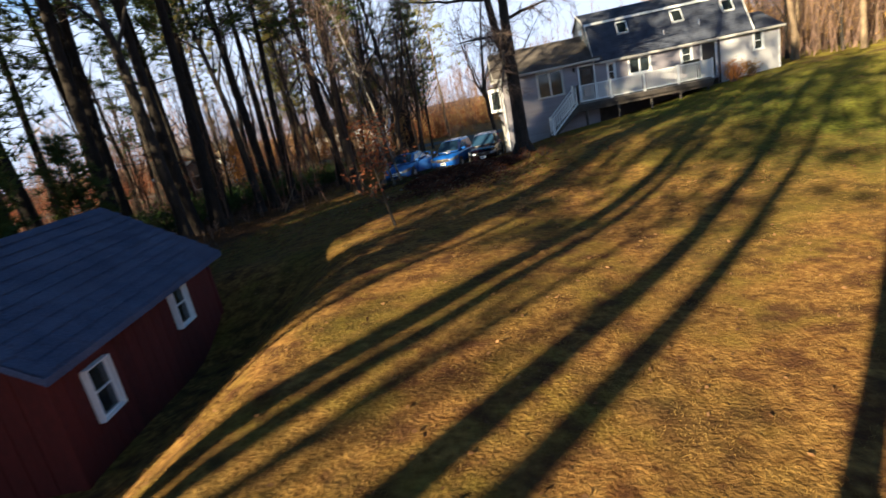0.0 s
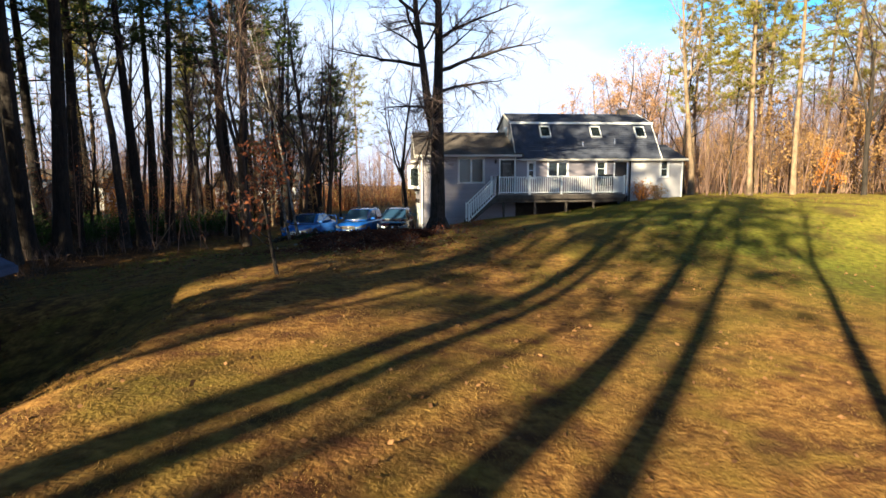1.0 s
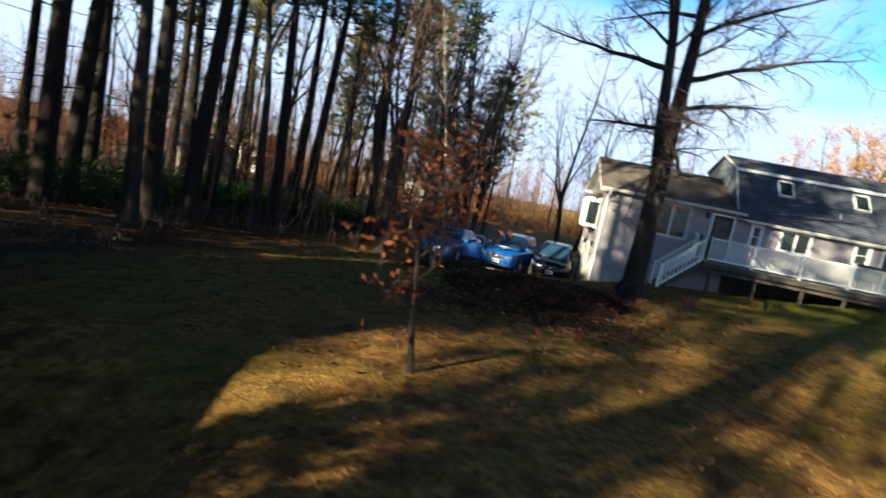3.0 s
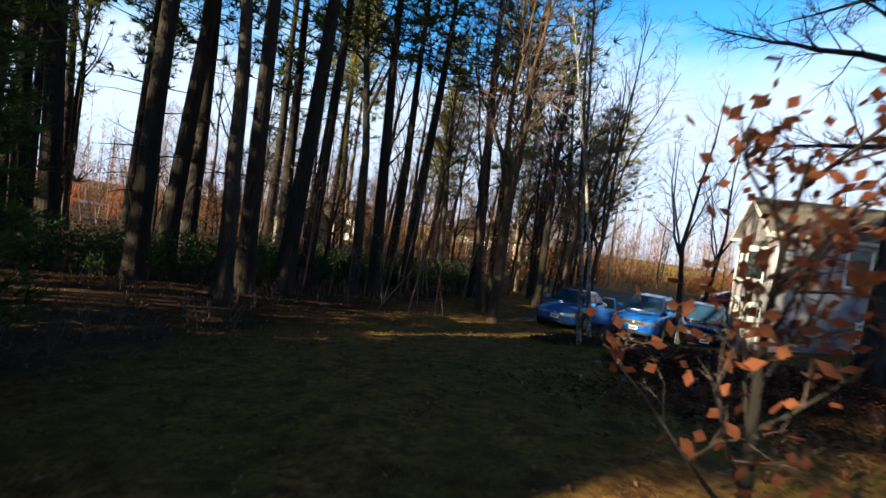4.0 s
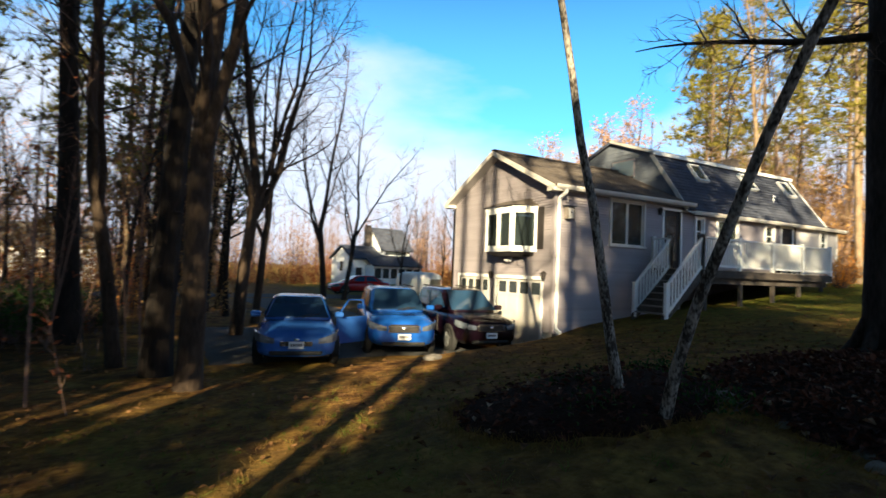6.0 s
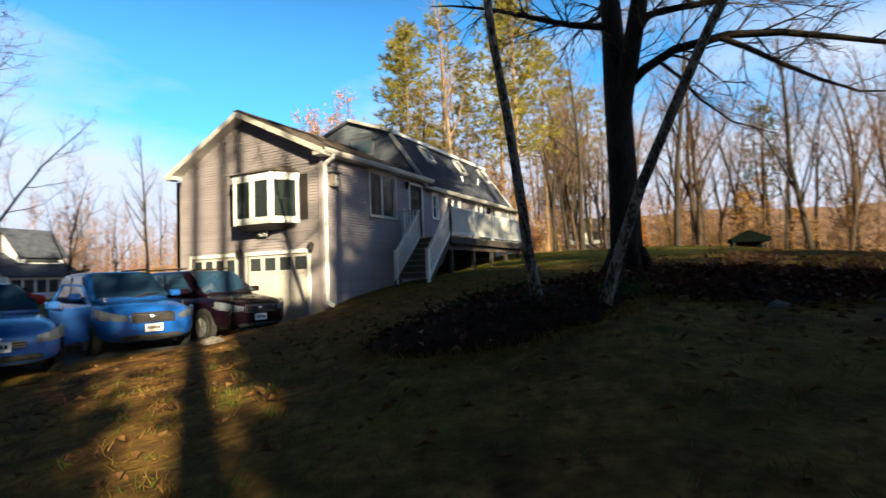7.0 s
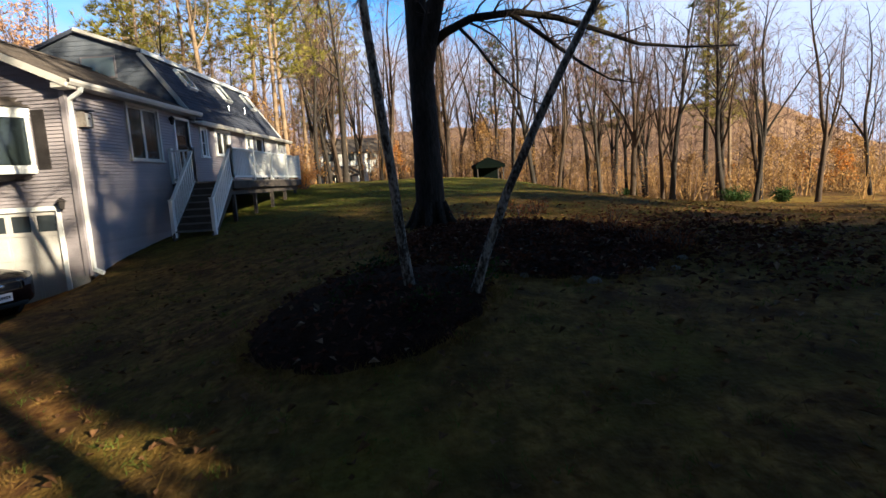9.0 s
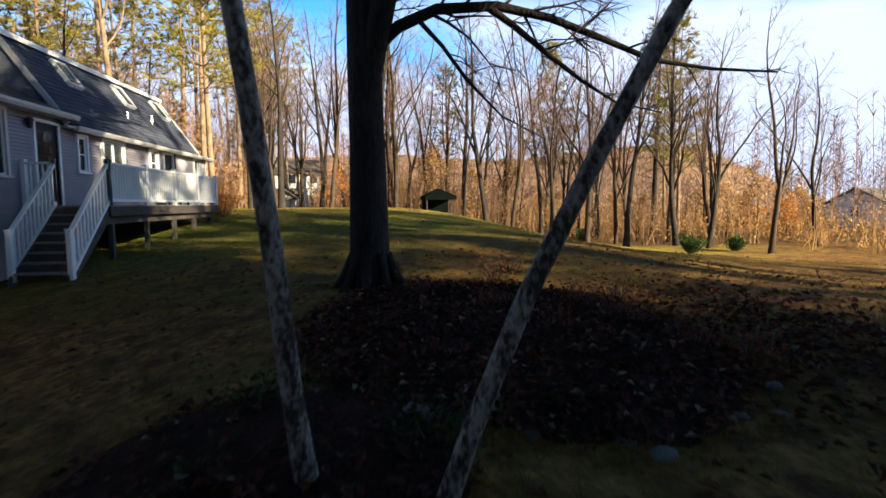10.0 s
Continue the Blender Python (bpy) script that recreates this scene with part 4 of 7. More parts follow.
        tagged(raw("shingle", vs, fs, BLUE_ROOF, r), kind="stuff")
    return s


shed()


# ---- neighbouring buildings ----
def gable_house(name, label, category, m, w, d, h, peak, wall, roof, porch=False, cols=3, rows=1, dark_win=True):
    """A house with its ridge along its own x; the front looks along -y."""
    e = thing(name, label, category, m)
    box("wall", -w / 2, w / 2, -d / 2, -d / 2 + 0.15, -0.5, h, wall, e)
    box("wall", -w / 2, w / 2, d / 2 - 0.15, d / 2, -0.5, h, wall, e)
    for x in (-w / 2, w / 2 - 0.15):
        prism("wall", [(-d / 2 + 0.15, -0.5), (d / 2 - 0.15, -0.5), (d / 2 - 0.15, h), (0, h + peak - 0.1), (-d / 2 + 0.15, h)], x, x + 0.15, wall, e)
    for s in (-1, 1):
        bm = bmesh.new()
        v = [bm.verts.new((x, y, z + k)) for k in (0, 0.14) for y, z in ((s * (d / 2 + 0.3), h - 0.12), (0, h + peak)) for x in (-w / 2 - 0.3, w / 2 + 0.3)]
        for f in ((0, 1, 3, 2), (4, 6, 7, 5), (0, 4, 5, 1), (2, 3, 7, 6), (0, 2, 6, 4), (1, 5, 7, 3)):
            bm.faces.new([v[i] for i in f])
        bmesh.ops.recalc_face_normals(bm, faces=bm.faces)
        part("roof", bm, roof, e)
    for r in range(rows):
        for c in range(cols):
            x = -w / 2 + w * (c + 0.5) / cols
            z = 0.9 + r * 2.6
            wd = box("window", x - 0.45, x + 0.45, -d / 2 - 0.05, -d / 2 - 0.01, z, z + 1.2, WHITE, e)
            box("pane", x - 0.38, x + 0.38, -d / 2 - 0.06, -d / 2 - 0.052, z + 0.07, z + 1.13, DARK_GLASS, wd)
    for s in (-1, 1):
        wd = box("window", s * (w / 2 + 0.03) - 0.02, s * (w / 2 + 0.03) + 0.02, -0.5, 0.5, h - 1.5, h - 0.3, WHITE, e)
        box("pane", s * (w / 2 + 0.055) - 0.004, s * (w / 2 + 0.055) + 0.004, -0.42, 0.42, h - 1.42, h - 0.38, DARK_GLASS, wd)
    if porch:
        y0 = -d / 2 - 1.7
        prism("porch_roof", [(-d / 2, 2.9), (y0 - 0.2, 2.25), (y0 - 0.2, 2.12), (-d / 2, 2.7)], -w / 2, w / 2, roof, e)
        box("porch_floor", -w / 2, w / 2, y0, -d / 2, -0.3, 0.25, WHITE, e)
        for k in range(7):
            x = -w / 2 + 0.1 + (w - 0.2) * k / 6
            box("porch_post", x - 0.08, x + 0.08, y0, y0 + 0.16, 0.25, 2.16, WHITE, e)
        box("porch_rail", -w / 2, w / 2, y0 + 0.04, y0 + 0.1, 0.95, 1.05, WHITE, e)
        for k in range(40):
            x = -w / 2 + 0.2 + (w - 0.4) * k / 39
            box("baluster", x - 0.02, x + 0.02, y0 + 0.05, y0 + 0.09, 0.25, 0.95, WHITE, e)
    return e


def farmhouse():
    """White house across the street: glazed porch, low left part, taller right part with a steep roof."""
    e = gable_house("neighbour_house", "white farmhouse with steep grey roof and glazed front porch", "house", pose(12.0, 45.0, -0.55, 0, 0, 8), 7.6, 5.0, 3.1, 1.3, WHITE, SHINGLE, cols=0)
    y0 = -4.2
    box("porch_wall", -2.2, 3.8, y0, y0 + 0.15, -0.3, 1.05, WHITE, e)
    box("porch_wall", -2.2, 3.8, y0, y0 + 0.15, 2.1, 2.4, WHITE, e)
    for k in range(7):
        x = -2.2 + 5.85 * k / 6
        box("porch_post", x, x + 0.15, y0 - 0.02, y0 + 0.15, 1.05, 2.1, WHITE, e)
        if k < 6:
            box("pane", x + 0.15, x + 0.975, y0 + 0.05, y0 + 0.07, 1.05, 2.1, DARK_GLASS, e)
    for x in (-2.2, 3.65):
        box("porch_wall", x, x + 0.15, y0 + 0.15, -2.5, -0.3, 2.4, WHITE, e)
    prism("porch_roof", [(-2.5, 3.3), (y0 - 0.3, 2.42), (y0 - 0.3, 2.3), (-2.5, 3.1)], -2.4, 4.0, SHINGLE, e)
    for x0, x1 in ((-3.4, -2.7),):
        d = box("door", x0, x1, -2.56, -2.51, 0.1, 2.1, DARK, e)
        box("door_frame", x0 - 0.1, x1 + 0.1, -2.53, -2.505, 0.0, 2.25, WHITE, d)
    box("upper_wall", 0.0, 3.7, -1.9, -1.75, 3.1, 4.3, WHITE, e)
    for x in (0.0, 3.55):
        prism("upper_wall", [(-1.75, 3.1), (-1.75, 4.3), (0.2, 6.3), (2.2, 4.3), (2.2, 3.1)], x, x + 0.15, WHITE, e)
    for a, b in (((-2.25, 4.05), (0.2, 6.55)), ((2.65, 4.05), (0.2, 6.55))):
        prism("upper_roof", [a, (a[0], a[1] + 0.14), (b[0], b[1] + 0.14), b], -0.3, 4.0, SHINGLE, e)
    w = box("window", 0.4, 3.3, -1.95, -1.9, 3.55, 4.05, WHITE, e)
    box("pane", 0.5, 3.2, -1.965, -1.95, 3.62, 3.98, DARK_GLASS, w)
    box("chimney", -0.9, -0.3, 0.0, 0.6, 3.8, 6.9, BRICK_DARK, e)


farmhouse()
gable_house("neighbour_house", "white two-storey house behind bare trees", "house", pose(58, 5.0, 0.9, 0, 0, -70), 7.5, 6.5, 4.6, 1.8, WHITE, SHINGLE_BROWN, cols=3, rows=2)
gable_house("garden_shed", "white garden shed at the lawn's far edge", "shed", pose(47, 4.0, 0.7, 0, 0, -75), 3.6, 2.6, 1.9, 0.9, WHITE, SHINGLE_BROWN, cols=2)
gable_house("neighbour_house", "pale house glimpsed through the woods across the street", "house", pose(-19, 44, -0.6, 0, 0, 0), 10, 6.5, 3.0, 1.8, WHITE, SHINGLE_BROWN, cols=4)
gable_house("neighbour_house", "pale house glimpsed through the woods across the street", "house", pose(-40, 38, -0.4, 0, 0, 15), 9, 6.5, 3.0, 1.8, WHITE, SHINGLE_BROWN, cols=4)
gable_house("neighbour_house", "pale house far off among the trees", "house", pose(52, -66, -1.5, 0, 0, -60), 9, 6, 3.0, 1.8, WHITE, SHINGLE_BROWN, cols=3)
gable_house("garden_shed", "grey board shed standing in the dark woods", "shed", pose(-27.5, 13.0, -0.2, 0, 0, -30), 3.6, 3.0, 2.2, 0.9, GREY_BOARD, SHINGLE, cols=0)


def canopy_tent():
    e = thing("canopy_tent", "dark green canvas canopy at the edge of the woods", "tent", pose(28.4, -10.9, ground_z(28.4, -10.9) - 0.06, 0, 0, 6) @ Matrix.Scale(0.85, 4))
    for x in (-1.1, 1.1):
        for y in (-1.1, 1.1):
            box("pole", x - 0.04, x + 0.04, y - 0.04, y + 0.04, -0.1, 1.4, DARK, e)
    bm = bmesh.new()
    b = [bm.verts.new((x, y, 1.35)) for x, y in ((-1.25, -1.25), (1.25, -1.25), (1.25, 1.25), (-1.25, 1.25))]
    c = [bm.verts.new((x, y, 1.05)) for x, y in ((-1.27, -1.27), (1.27, -1.27), (1.27, 1.27), (-1.27, 1.27))]
    t = bm.verts.new((0, 0, 2.0))
    for i in range(4):
        bm.faces.new((b[i], b[(i + 1) % 4], t))
        bm.faces.new((c[i], c[(i + 1) % 4], b[(i + 1) % 4], b[i]))
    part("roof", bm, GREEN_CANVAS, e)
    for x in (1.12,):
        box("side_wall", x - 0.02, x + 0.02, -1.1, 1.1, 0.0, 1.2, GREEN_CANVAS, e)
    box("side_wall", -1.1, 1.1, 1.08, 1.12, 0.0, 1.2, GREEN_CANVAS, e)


canopy_tent()


# ---- cars ----
def ring(w, z0, z1, y, n=28, e=4.0):
    zc, h = (z0 + z1) / 2, (z1 - z0) / 2
    out = []
    for k in range(n):
        a = 2 * math.pi * k / n
        c, s = math.cos(a), math.sin(a)
        out.append((w * math.copysign(abs(c) ** (2 / e), c), y, zc + h * math.copysign(abs(s) ** (2 / e), s)))
    return out


def loft(rings):
    n = len(rings[0])
    v = [p for r in rings for p in r]
    f = [(i * n + k, i * n + (k + 1) % n, (i + 1) * n + (k + 1) % n, (i + 1) * n + k) for i in range(len(rings) - 1) for k in range(n)]
    f += [tuple(range(n))[::-1], tuple((len(rings) - 1) * n + k for k in range(n))]
    return v, f


def wheel_meshes():
    tyre, rim = bmesh.new(), bmesh.new()
    bmesh.ops.create_cone(tyre, cap_ends=True, segments=28, radius1=0.33, radius2=0.33, depth=0.22, matrix=Matrix.Rotation(radians(90), 4, "Y"))
    bmesh.ops.bevel(tyre, geom=[e for e in tyre.edges if len(e.link_faces) == 2 and any(len(f.verts) > 4 for f in e.link_faces)], offset=0.035, segments=2, affect="EDGES")
    bmesh.ops.create_cone(rim, cap_ends=True, segments=24, radius1=0.215, radius2=0.215, depth=0.232, matrix=Matrix.Rotation(radians(90), 4, "Y"))
    for k in range(5):
        a = 2 * math.pi * k / 5
        for s in (-1, 1):
            beam_in(rim, (s * 0.12, 0, 0), (s * 0.12, 0.2 * math.cos(a), 0.2 * math.sin(a)), 0.02, 0.05)
    a, b = bpy.data.meshes.new("tyre"), bpy.data.meshes.new("rim")
    tyre.to_mesh(a)
    rim.to_mesh(b)
    a.materials.append(RUBBER)
    b.materials.append(ALLOY)
    return a, b


TYRE, RIM = wheel_meshes()


def car(label, m, paint, suv, open_door=False, grille=True):
    c = thing("car", label, "car", m, "parked cars")
    if suv:
        st = [(0.0, 0.60, 0.36, 0.78), (0.05, 0.74, 0.30, 0.88), (0.2, 0.84, 0.25, 0.96), (0.55, 0.88, 0.23, 1.02), (1.15, 0.90, 0.22, 1.08), (2.4, 0.91, 0.22, 1.10), (3.6, 0.90, 0.23, 1.12), (4.2, 0.87, 0.28, 1.12), (4.5, 0.80, 0.36, 1.05), (4.56, 0.70, 0.45, 0.95)]
        g0, g1, zr, zb = (1.05, 4.42), (1.98, 4.12), 1.68, 1.06
    else:
        st = [(0.0, 0.56, 0.36, 0.64), (0.05, 0.70, 0.28, 0.74), (0.2, 0.81, 0.22, 0.82), (0.6, 0.87, 0.2, 0.90), (1.15, 0.89, 0.2, 0.98), (2.3, 0.89, 0.2, 1.0), (3.5, 0.89, 0.21, 1.02), (4.2, 0.86, 0.25, 1.03), (4.62, 0.78, 0.34, 0.98), (4.72, 0.66, 0.45, 0.86)]
        g0, g1, zr, zb = (1.0, 4.15), (2.0, 3.3), 1.46, 0.96
    v, f = loft([ring(w, a, b, y) for y, w, a, b in st])
    body = raw("body", v, f, paint, c, smooth=True)
    wb, wt = 0.80, 0.60 if not suv else 0.64

    def shell(t):                       # outline of the cabin at height t, 0 to 1
        k = t ** 0.9
        return (g0[0] + (g1[0] - g0[0]) * k, g0[1] + (g1[1] - g0[1]) * k, wb + (wt - wb) * t, zb + (zr - zb) * t)
    rs = []
    for t in (0, 0.25, 0.5, 0.75, 0.92, 1.0):
        ya, yb, w, z = shell(t)
        if t == 1.0:
            ya, yb, w = ya + 0.12, yb - 0.12, w - 0.1
        yc, h = (ya + yb) / 2, (yb - ya) / 2
        r = []
        for k in range(32):
            a = 2 * math.pi * k / 32
            cc, ss = math.cos(a), math.sin(a)
            r.append((w * math.copysign(abs(cc) ** 0.3, cc), yc + h * math.copysign(abs(ss) ** 0.3, ss), z))
        rs.append(r)
    v, f = loft(rs)
    raw("cabin", v, f, paint, c, smooth=True)

    def pane(name, pts, mat=CAR_GLASS):
        bm = bmesh.new()
        q = [Vector(p) for p in pts]
        nrm = (q[1] - q[0]).cross(q[3] - q[0]).normalized()
        mid = sum(q, Vector()) / 4
        if nrm.dot(mid - Vector((0, (g0[0] + g0[1]) / 2, 1.0))) < 0:
            nrm = -nrm
        a = [bm.verts.new(p + nrm * 0.022) for p in q]
        b = [bm.verts.new(p - nrm * 0.01) for p in q]
        bm.faces.new(a)
        bm.faces.new(b[::-1])
        for i in range(4):
            bm.faces.new((a[i], a[i - 1], b[i - 1], b[i]))
        bmesh.ops.recalc_face_normals(bm, faces=bm.faces)
        return part(name, bm, mat, c)
    a, b = shell(0.10), shell(0.93)
    pane("windscreen", [(-a[2] * 0.9, a[0], a[3]), (a[2] * 0.9, a[0], a[3]), (b[2] * 0.88, b[0], b[3]), (-b[2] * 0.88, b[0], b[3])])
    pane("rear_window", [(-a[2] * 0.85, a[1], a[3] + 0.05), (a[2] * 0.85, a[1], a[3] + 0.05), (b[2] * 0.85, b[1], b[3]), (-b[2] * 0.85, b[1], b[3])])
    lo, hi = shell(0.14), shell(0.86)
    for s in (-1, 1):
        for u0, u1 in ((0.14, 0.46), (0.50, 0.88)):
            def at(t, u):
                return (s * t[2], t[0] + (t[1] - t[0]) * u, t[3])
            pane("side_window", [at(lo, u0 - 0.05 if u0 < 0.3 else u0), at(lo, u1), at(hi, u1), at(hi, u0 + 0.02)])
        raised = 0.12 if suv else 0.0
        lamp = [(0.46, -0.035, 0.66, 0.555), (0.62, 0.0, 0.70, 0.56), (0.76, 0.075, 0.745, 0.575), (0.865, 0.22, 0.785, 0.60), (0.90, 0.42, 0.80, 0.68)]
        bm = bmesh.new()
        rows = [[bm.verts.new((s * x, y + dy, z + raised)) for x, y, z in ((q[0], q[1], q[2]), (q[0], q[1] - 0.012, (q[2] + q[3]) / 2), (q[0], q[1], q[3]))] for dy in (0, 0.14) for q in lamp]
        for i in range(4):
            for j in range(2):
                bm.faces.new((rows[i][j], rows[i + 1][j], rows[i + 1][j + 1], rows[i][j + 1]))
            for j in (0, 2):
                bm.faces.new((rows[i][j], rows[i + 1][j], rows[i + 6][j], rows[i + 5][j]))
        bmesh.ops.recalc_face_normals(bm, faces=bm.faces)
        part("headlight", bm, LAMP_CLEAR, c, "clear headlight")
        box("mirror", s * 0.98 - 0.11, s * 0.98 + 0.11, 1.45, 1.6, 0.98 + raised, 1.12 + raised, paint, c, bevel=0.03)
        for y in (0.88, 3.6 if suv else 3.7):
            bm = bmesh.new()
            bmesh.ops.create_cone(bm, cap_ends=True, segments=24, radius1=0.40, radius2=0.40, depth=0.12, matrix=Matrix.Translation((s * 0.855, y, 0.36)) @ Matrix.Rotation(radians(90), 4, "Y"))
            part("wheel_arch", bm, RUBBER, c)
            w = new("wheel", TYRE)
            w.parent = c
            w.location = (s * 0.84, y, 0.33)
            r = new("rim", RIM)
            r.parent = w
        if suv:
            beam("roof_rail", (s * 0.58, 2.1, 1.73), (s * 0.58, 3.95, 1.73), 0.035, 0.04, DARK, c)
        for u in (1.72, 2.72, 3.5):
            box("door_seam", s * 0.905 - 0.012, s * 0.905 + 0.006, u - 0.006, u + 0.006, 0.42, 0.98, RUBBER, c)
        box("sill", s * 0.86 - 0.05, s * 0.86 + 0.05, 1.25, 3.2, 0.2, 0.32, RUBBER, c, bevel=0.02)
    zg = 0.72 if suv else 0.62
    bm = bmesh.new()
    if suv:
        box_in(bm, -0.40, 0.40, -0.03, 0.2, zg - 0.11, zg + 0.11, 0.05)
    else:
        box_in(bm, -0.36, 0.36, -0.025, 0.2, zg - 0.13, zg - 0.01, 0.04)
    gr = part("grille", bm, DARK, c)
    for k in range(4 if suv else 3):
        z = zg - 0.085 + 0.05 * k if suv else zg - 0.115 + 0.038 * k
        gw = 0.38 if suv else 0.33
        box("grille_bar", -gw, gw, -0.042, -0.03, z, z + 0.014, CHROME if k in (0, 3) or not suv else RUBBER, gr)
    if suv:
        for x in (-0.405, 0.39):
            box("grille_bar", x, x + 0.015, -0.042, -0.02, zg - 0.09, zg + 0.09, CHROME, gr)
    bm = bmesh.new()
    box_in(bm, -0.56, 0.56, -0.012, 0.2, 0.30, 0.42, 0.04)
    part("lower_bumper", bm, RUBBER, c)
    pl = box("number_plate", -0.16, 0.16, -0.06, -0.035, 0.45, 0.60, PLATE, c, "white number plate")
    for k in range(5):
        box("plate_bar", -0.12 + k * 0.05, -0.085 + k * 0.05, -0.063, -0.06, 0.50, 0.555, DARK, pl)
    bm = bmesh.new()
    bmesh.ops.create_uvsphere(bm, u_segments=10, v_segments=6, radius=0.05, matrix=Matrix.Translation((0, -0.035, zg + 0.02)) @ Matrix.Diagonal((1.2, 0.3, 0.7, 1)))
    part("badge", bm, CHROME, c)
    for s in (-1, 1):
        a, bt = Vector((s * 0.08, g0[0] - 0.02, zb + 0.05)), Vector((s * 0.08 + 0.42, g0[0] + 0.12, zb + 0.14))
        beam("wiper", a, bt, 0.02, 0.015, RUBBER, c)
    if open_door:
        d = bmesh.new()
        box_in(d, 0, 0.07, 0, 1.02, 0.32, 0.98, 0.02)
        for p, q in (((0.03, 0.02, 0.98), (-0.1, 0.5, 1.4)), ((-0.1, 0.5, 1.4), (-0.1, 0.98, 1.38)), ((-0.1, 0.98, 1.38), (0.03, 1.0, 0.98))):
            beam_in(d, p, q, 0.04, 0.04)
        bmesh.ops.transform(d, matrix=pose(0.9, 1.55, 0, 0, 0, -52), verts=d.verts)
        part("door", d, paint, c, "open driver's door")
    return c


def park(x, y, turn, **k):
    z = min(ground_z(x + dx, y + dy) for dx in (-0.8, 0.8) for dy in (0.9, 3.6)) + 0.03
    return car(m=pose(x, y, z, 0, 0, turn), **k)


park(-6.95, 0.1, -14, label="light blue sedan with its driver's door open", paint=BLUE_CAR, suv=False, open_door=True)
park(-4.05, 0.9, -15, label="bright blue compact sport utility car on the drive", paint=BRIGHT_BLUE_CAR, suv=True)
park(-1.6, 0.6, -7, label="dark maroon sport utility car before the garage", paint=MAROON_CAR, suv=True)
car("red car parked on the street beyond the drive", pose(2.1, 28.0, -0.5, 0, 0, -88), RED_CAR, False)


def trailer():
    """A small white enclosed trailer with a rounded roof."""
    e = thing("trailer", "small white enclosed trailer on the front lawn", "trailer", pose(6.6, 19.5, ground_z(6.6, 19.5), 0, 0, 20))
    v, f = loft([ring(w, 0.45, z, y, 24, 3.5) for y, w, z in ((0.0, 0.6, 1.7), (0.08, 0.8, 1.95), (0.5, 0.85, 2.05), (2.4, 0.85, 2.05), (2.9, 0.8, 1.95), (3.0, 0.6, 1.7))])
    raw("body", v, f, WHITE, e, smooth=True)
    box("door", -0.5, 0.5, -0.03, 0.02, 0.6, 1.6, ALLOY, e, bevel=0.02)
    for s in (-1, 1):
        w = new("wheel", TYRE)
        w.parent = e
        w.location = (s * 0.85, 1.5, 0.33)
        r = new("rim", RIM)
        r.parent = w
    beam("drawbar", (0, 2.9, 0.45), (0, 4.0, 0.42), 0.08, 0.08, DARK, e)


trailer()


# ---- trees ----
class Tubes:
    """Gathers tapered tubes and small leaves into one mesh."""

    def __init__(self):
        self.v, self.f = [], []

    def tube(self, pts, radii, seg):
        o = len(self.v)
        d = (pts[1] - pts[0]).normalized()
        s = d.cross(Vector((0.31, 0.17, 0.93)))
        s = Vector((1, 0, 0)) if s.length < 1e-3 else s.normalized()
        for i, (p, r) in enumerate(zip(pts, radii)):
            if i:
                d = (pts[min(i + 1, len(pts) - 1)] - pts[i - 1]).normalized()
            u = d.cross(s).normalized()
            s = u.cross(d).normalized()
            for k in range(seg):
                a = 2 * math.pi * k / seg
                self.v.append(p + s * (r * math.cos(a)) + u * (r * math.sin(a)))
        for i in range(len(pts) - 1):
            for k in range(seg):
                a, b = o + i * seg + k, o + i * seg + (k + 1) % seg
                self.f.append((a, b, b + seg, a + seg))

    def blade(self, p, d, w, rnd):
        """A pointed leaf from p along d."""
        s = d.cross(Vector((rnd.uniform(-1, 1), rnd.uniform(-1, 1), rnd.uniform(-1, 1))))
        if s.length < 1e-4:
            return
        s = s.normalized() * w
        o = len(self.v)
        self.v += [p, p + d * 0.5 + s, p + d, p + d * 0.5 - s]
        self.f.append((o, o + 1, o + 2, o + 3))

    def spike(self, p, d, w, rnd):
        s = d.cross(Vector((rnd.uniform(-1, 1), rnd.uniform(-1, 1), rnd.uniform(-1, 1))))
        if s.length < 1e-4:
            return
        s = s.normalized() * w
        o = len(self.v)
        self.v += [p + s, p - s, p + d]
        self.f.append((o, o + 1, o + 2))

    def link(self, name, mat, parent=None, label="", smooth=True):
        return raw(name, self.v, self.f, mat, parent, label, smooth)


def path(p, d, length, n, wobble, lift, rnd):
    """A wandering line; lift bends it up (or down, below 0)."""
    pts, d = [p.copy()], d.normalized()
    for _ in range(n):
        d = (d + Vector((rnd.gauss(0, wobble), rnd.gauss(0, wobble), rnd.gauss(0, wobble) + lift))).normalized()
        pts.append(pts[-1] + d * (length / n))
    return pts


def along(pts, t):
    k = t * (len(pts) - 1)
    i = min(int(k), len(pts) - 2)
    return pts[i].lerp(pts[i + 1], k - i), (pts[i + 1] - pts[i]).normalized()


def sideways(d, angle, rnd):
    a = rnd.uniform(0, 2 * math.pi)
    s = d.cross(Vector((math.cos(a), math.sin(a), 0.3)))
    s = s.normalized() if s.length > 1e-3 else Vector((1, 0, 0))
    s = Matrix.Rotation(rnd.uniform(0, 6.283), 3, d) @ s
    return (d * math.cos(angle) + s * math.sin(angle)).normalized()


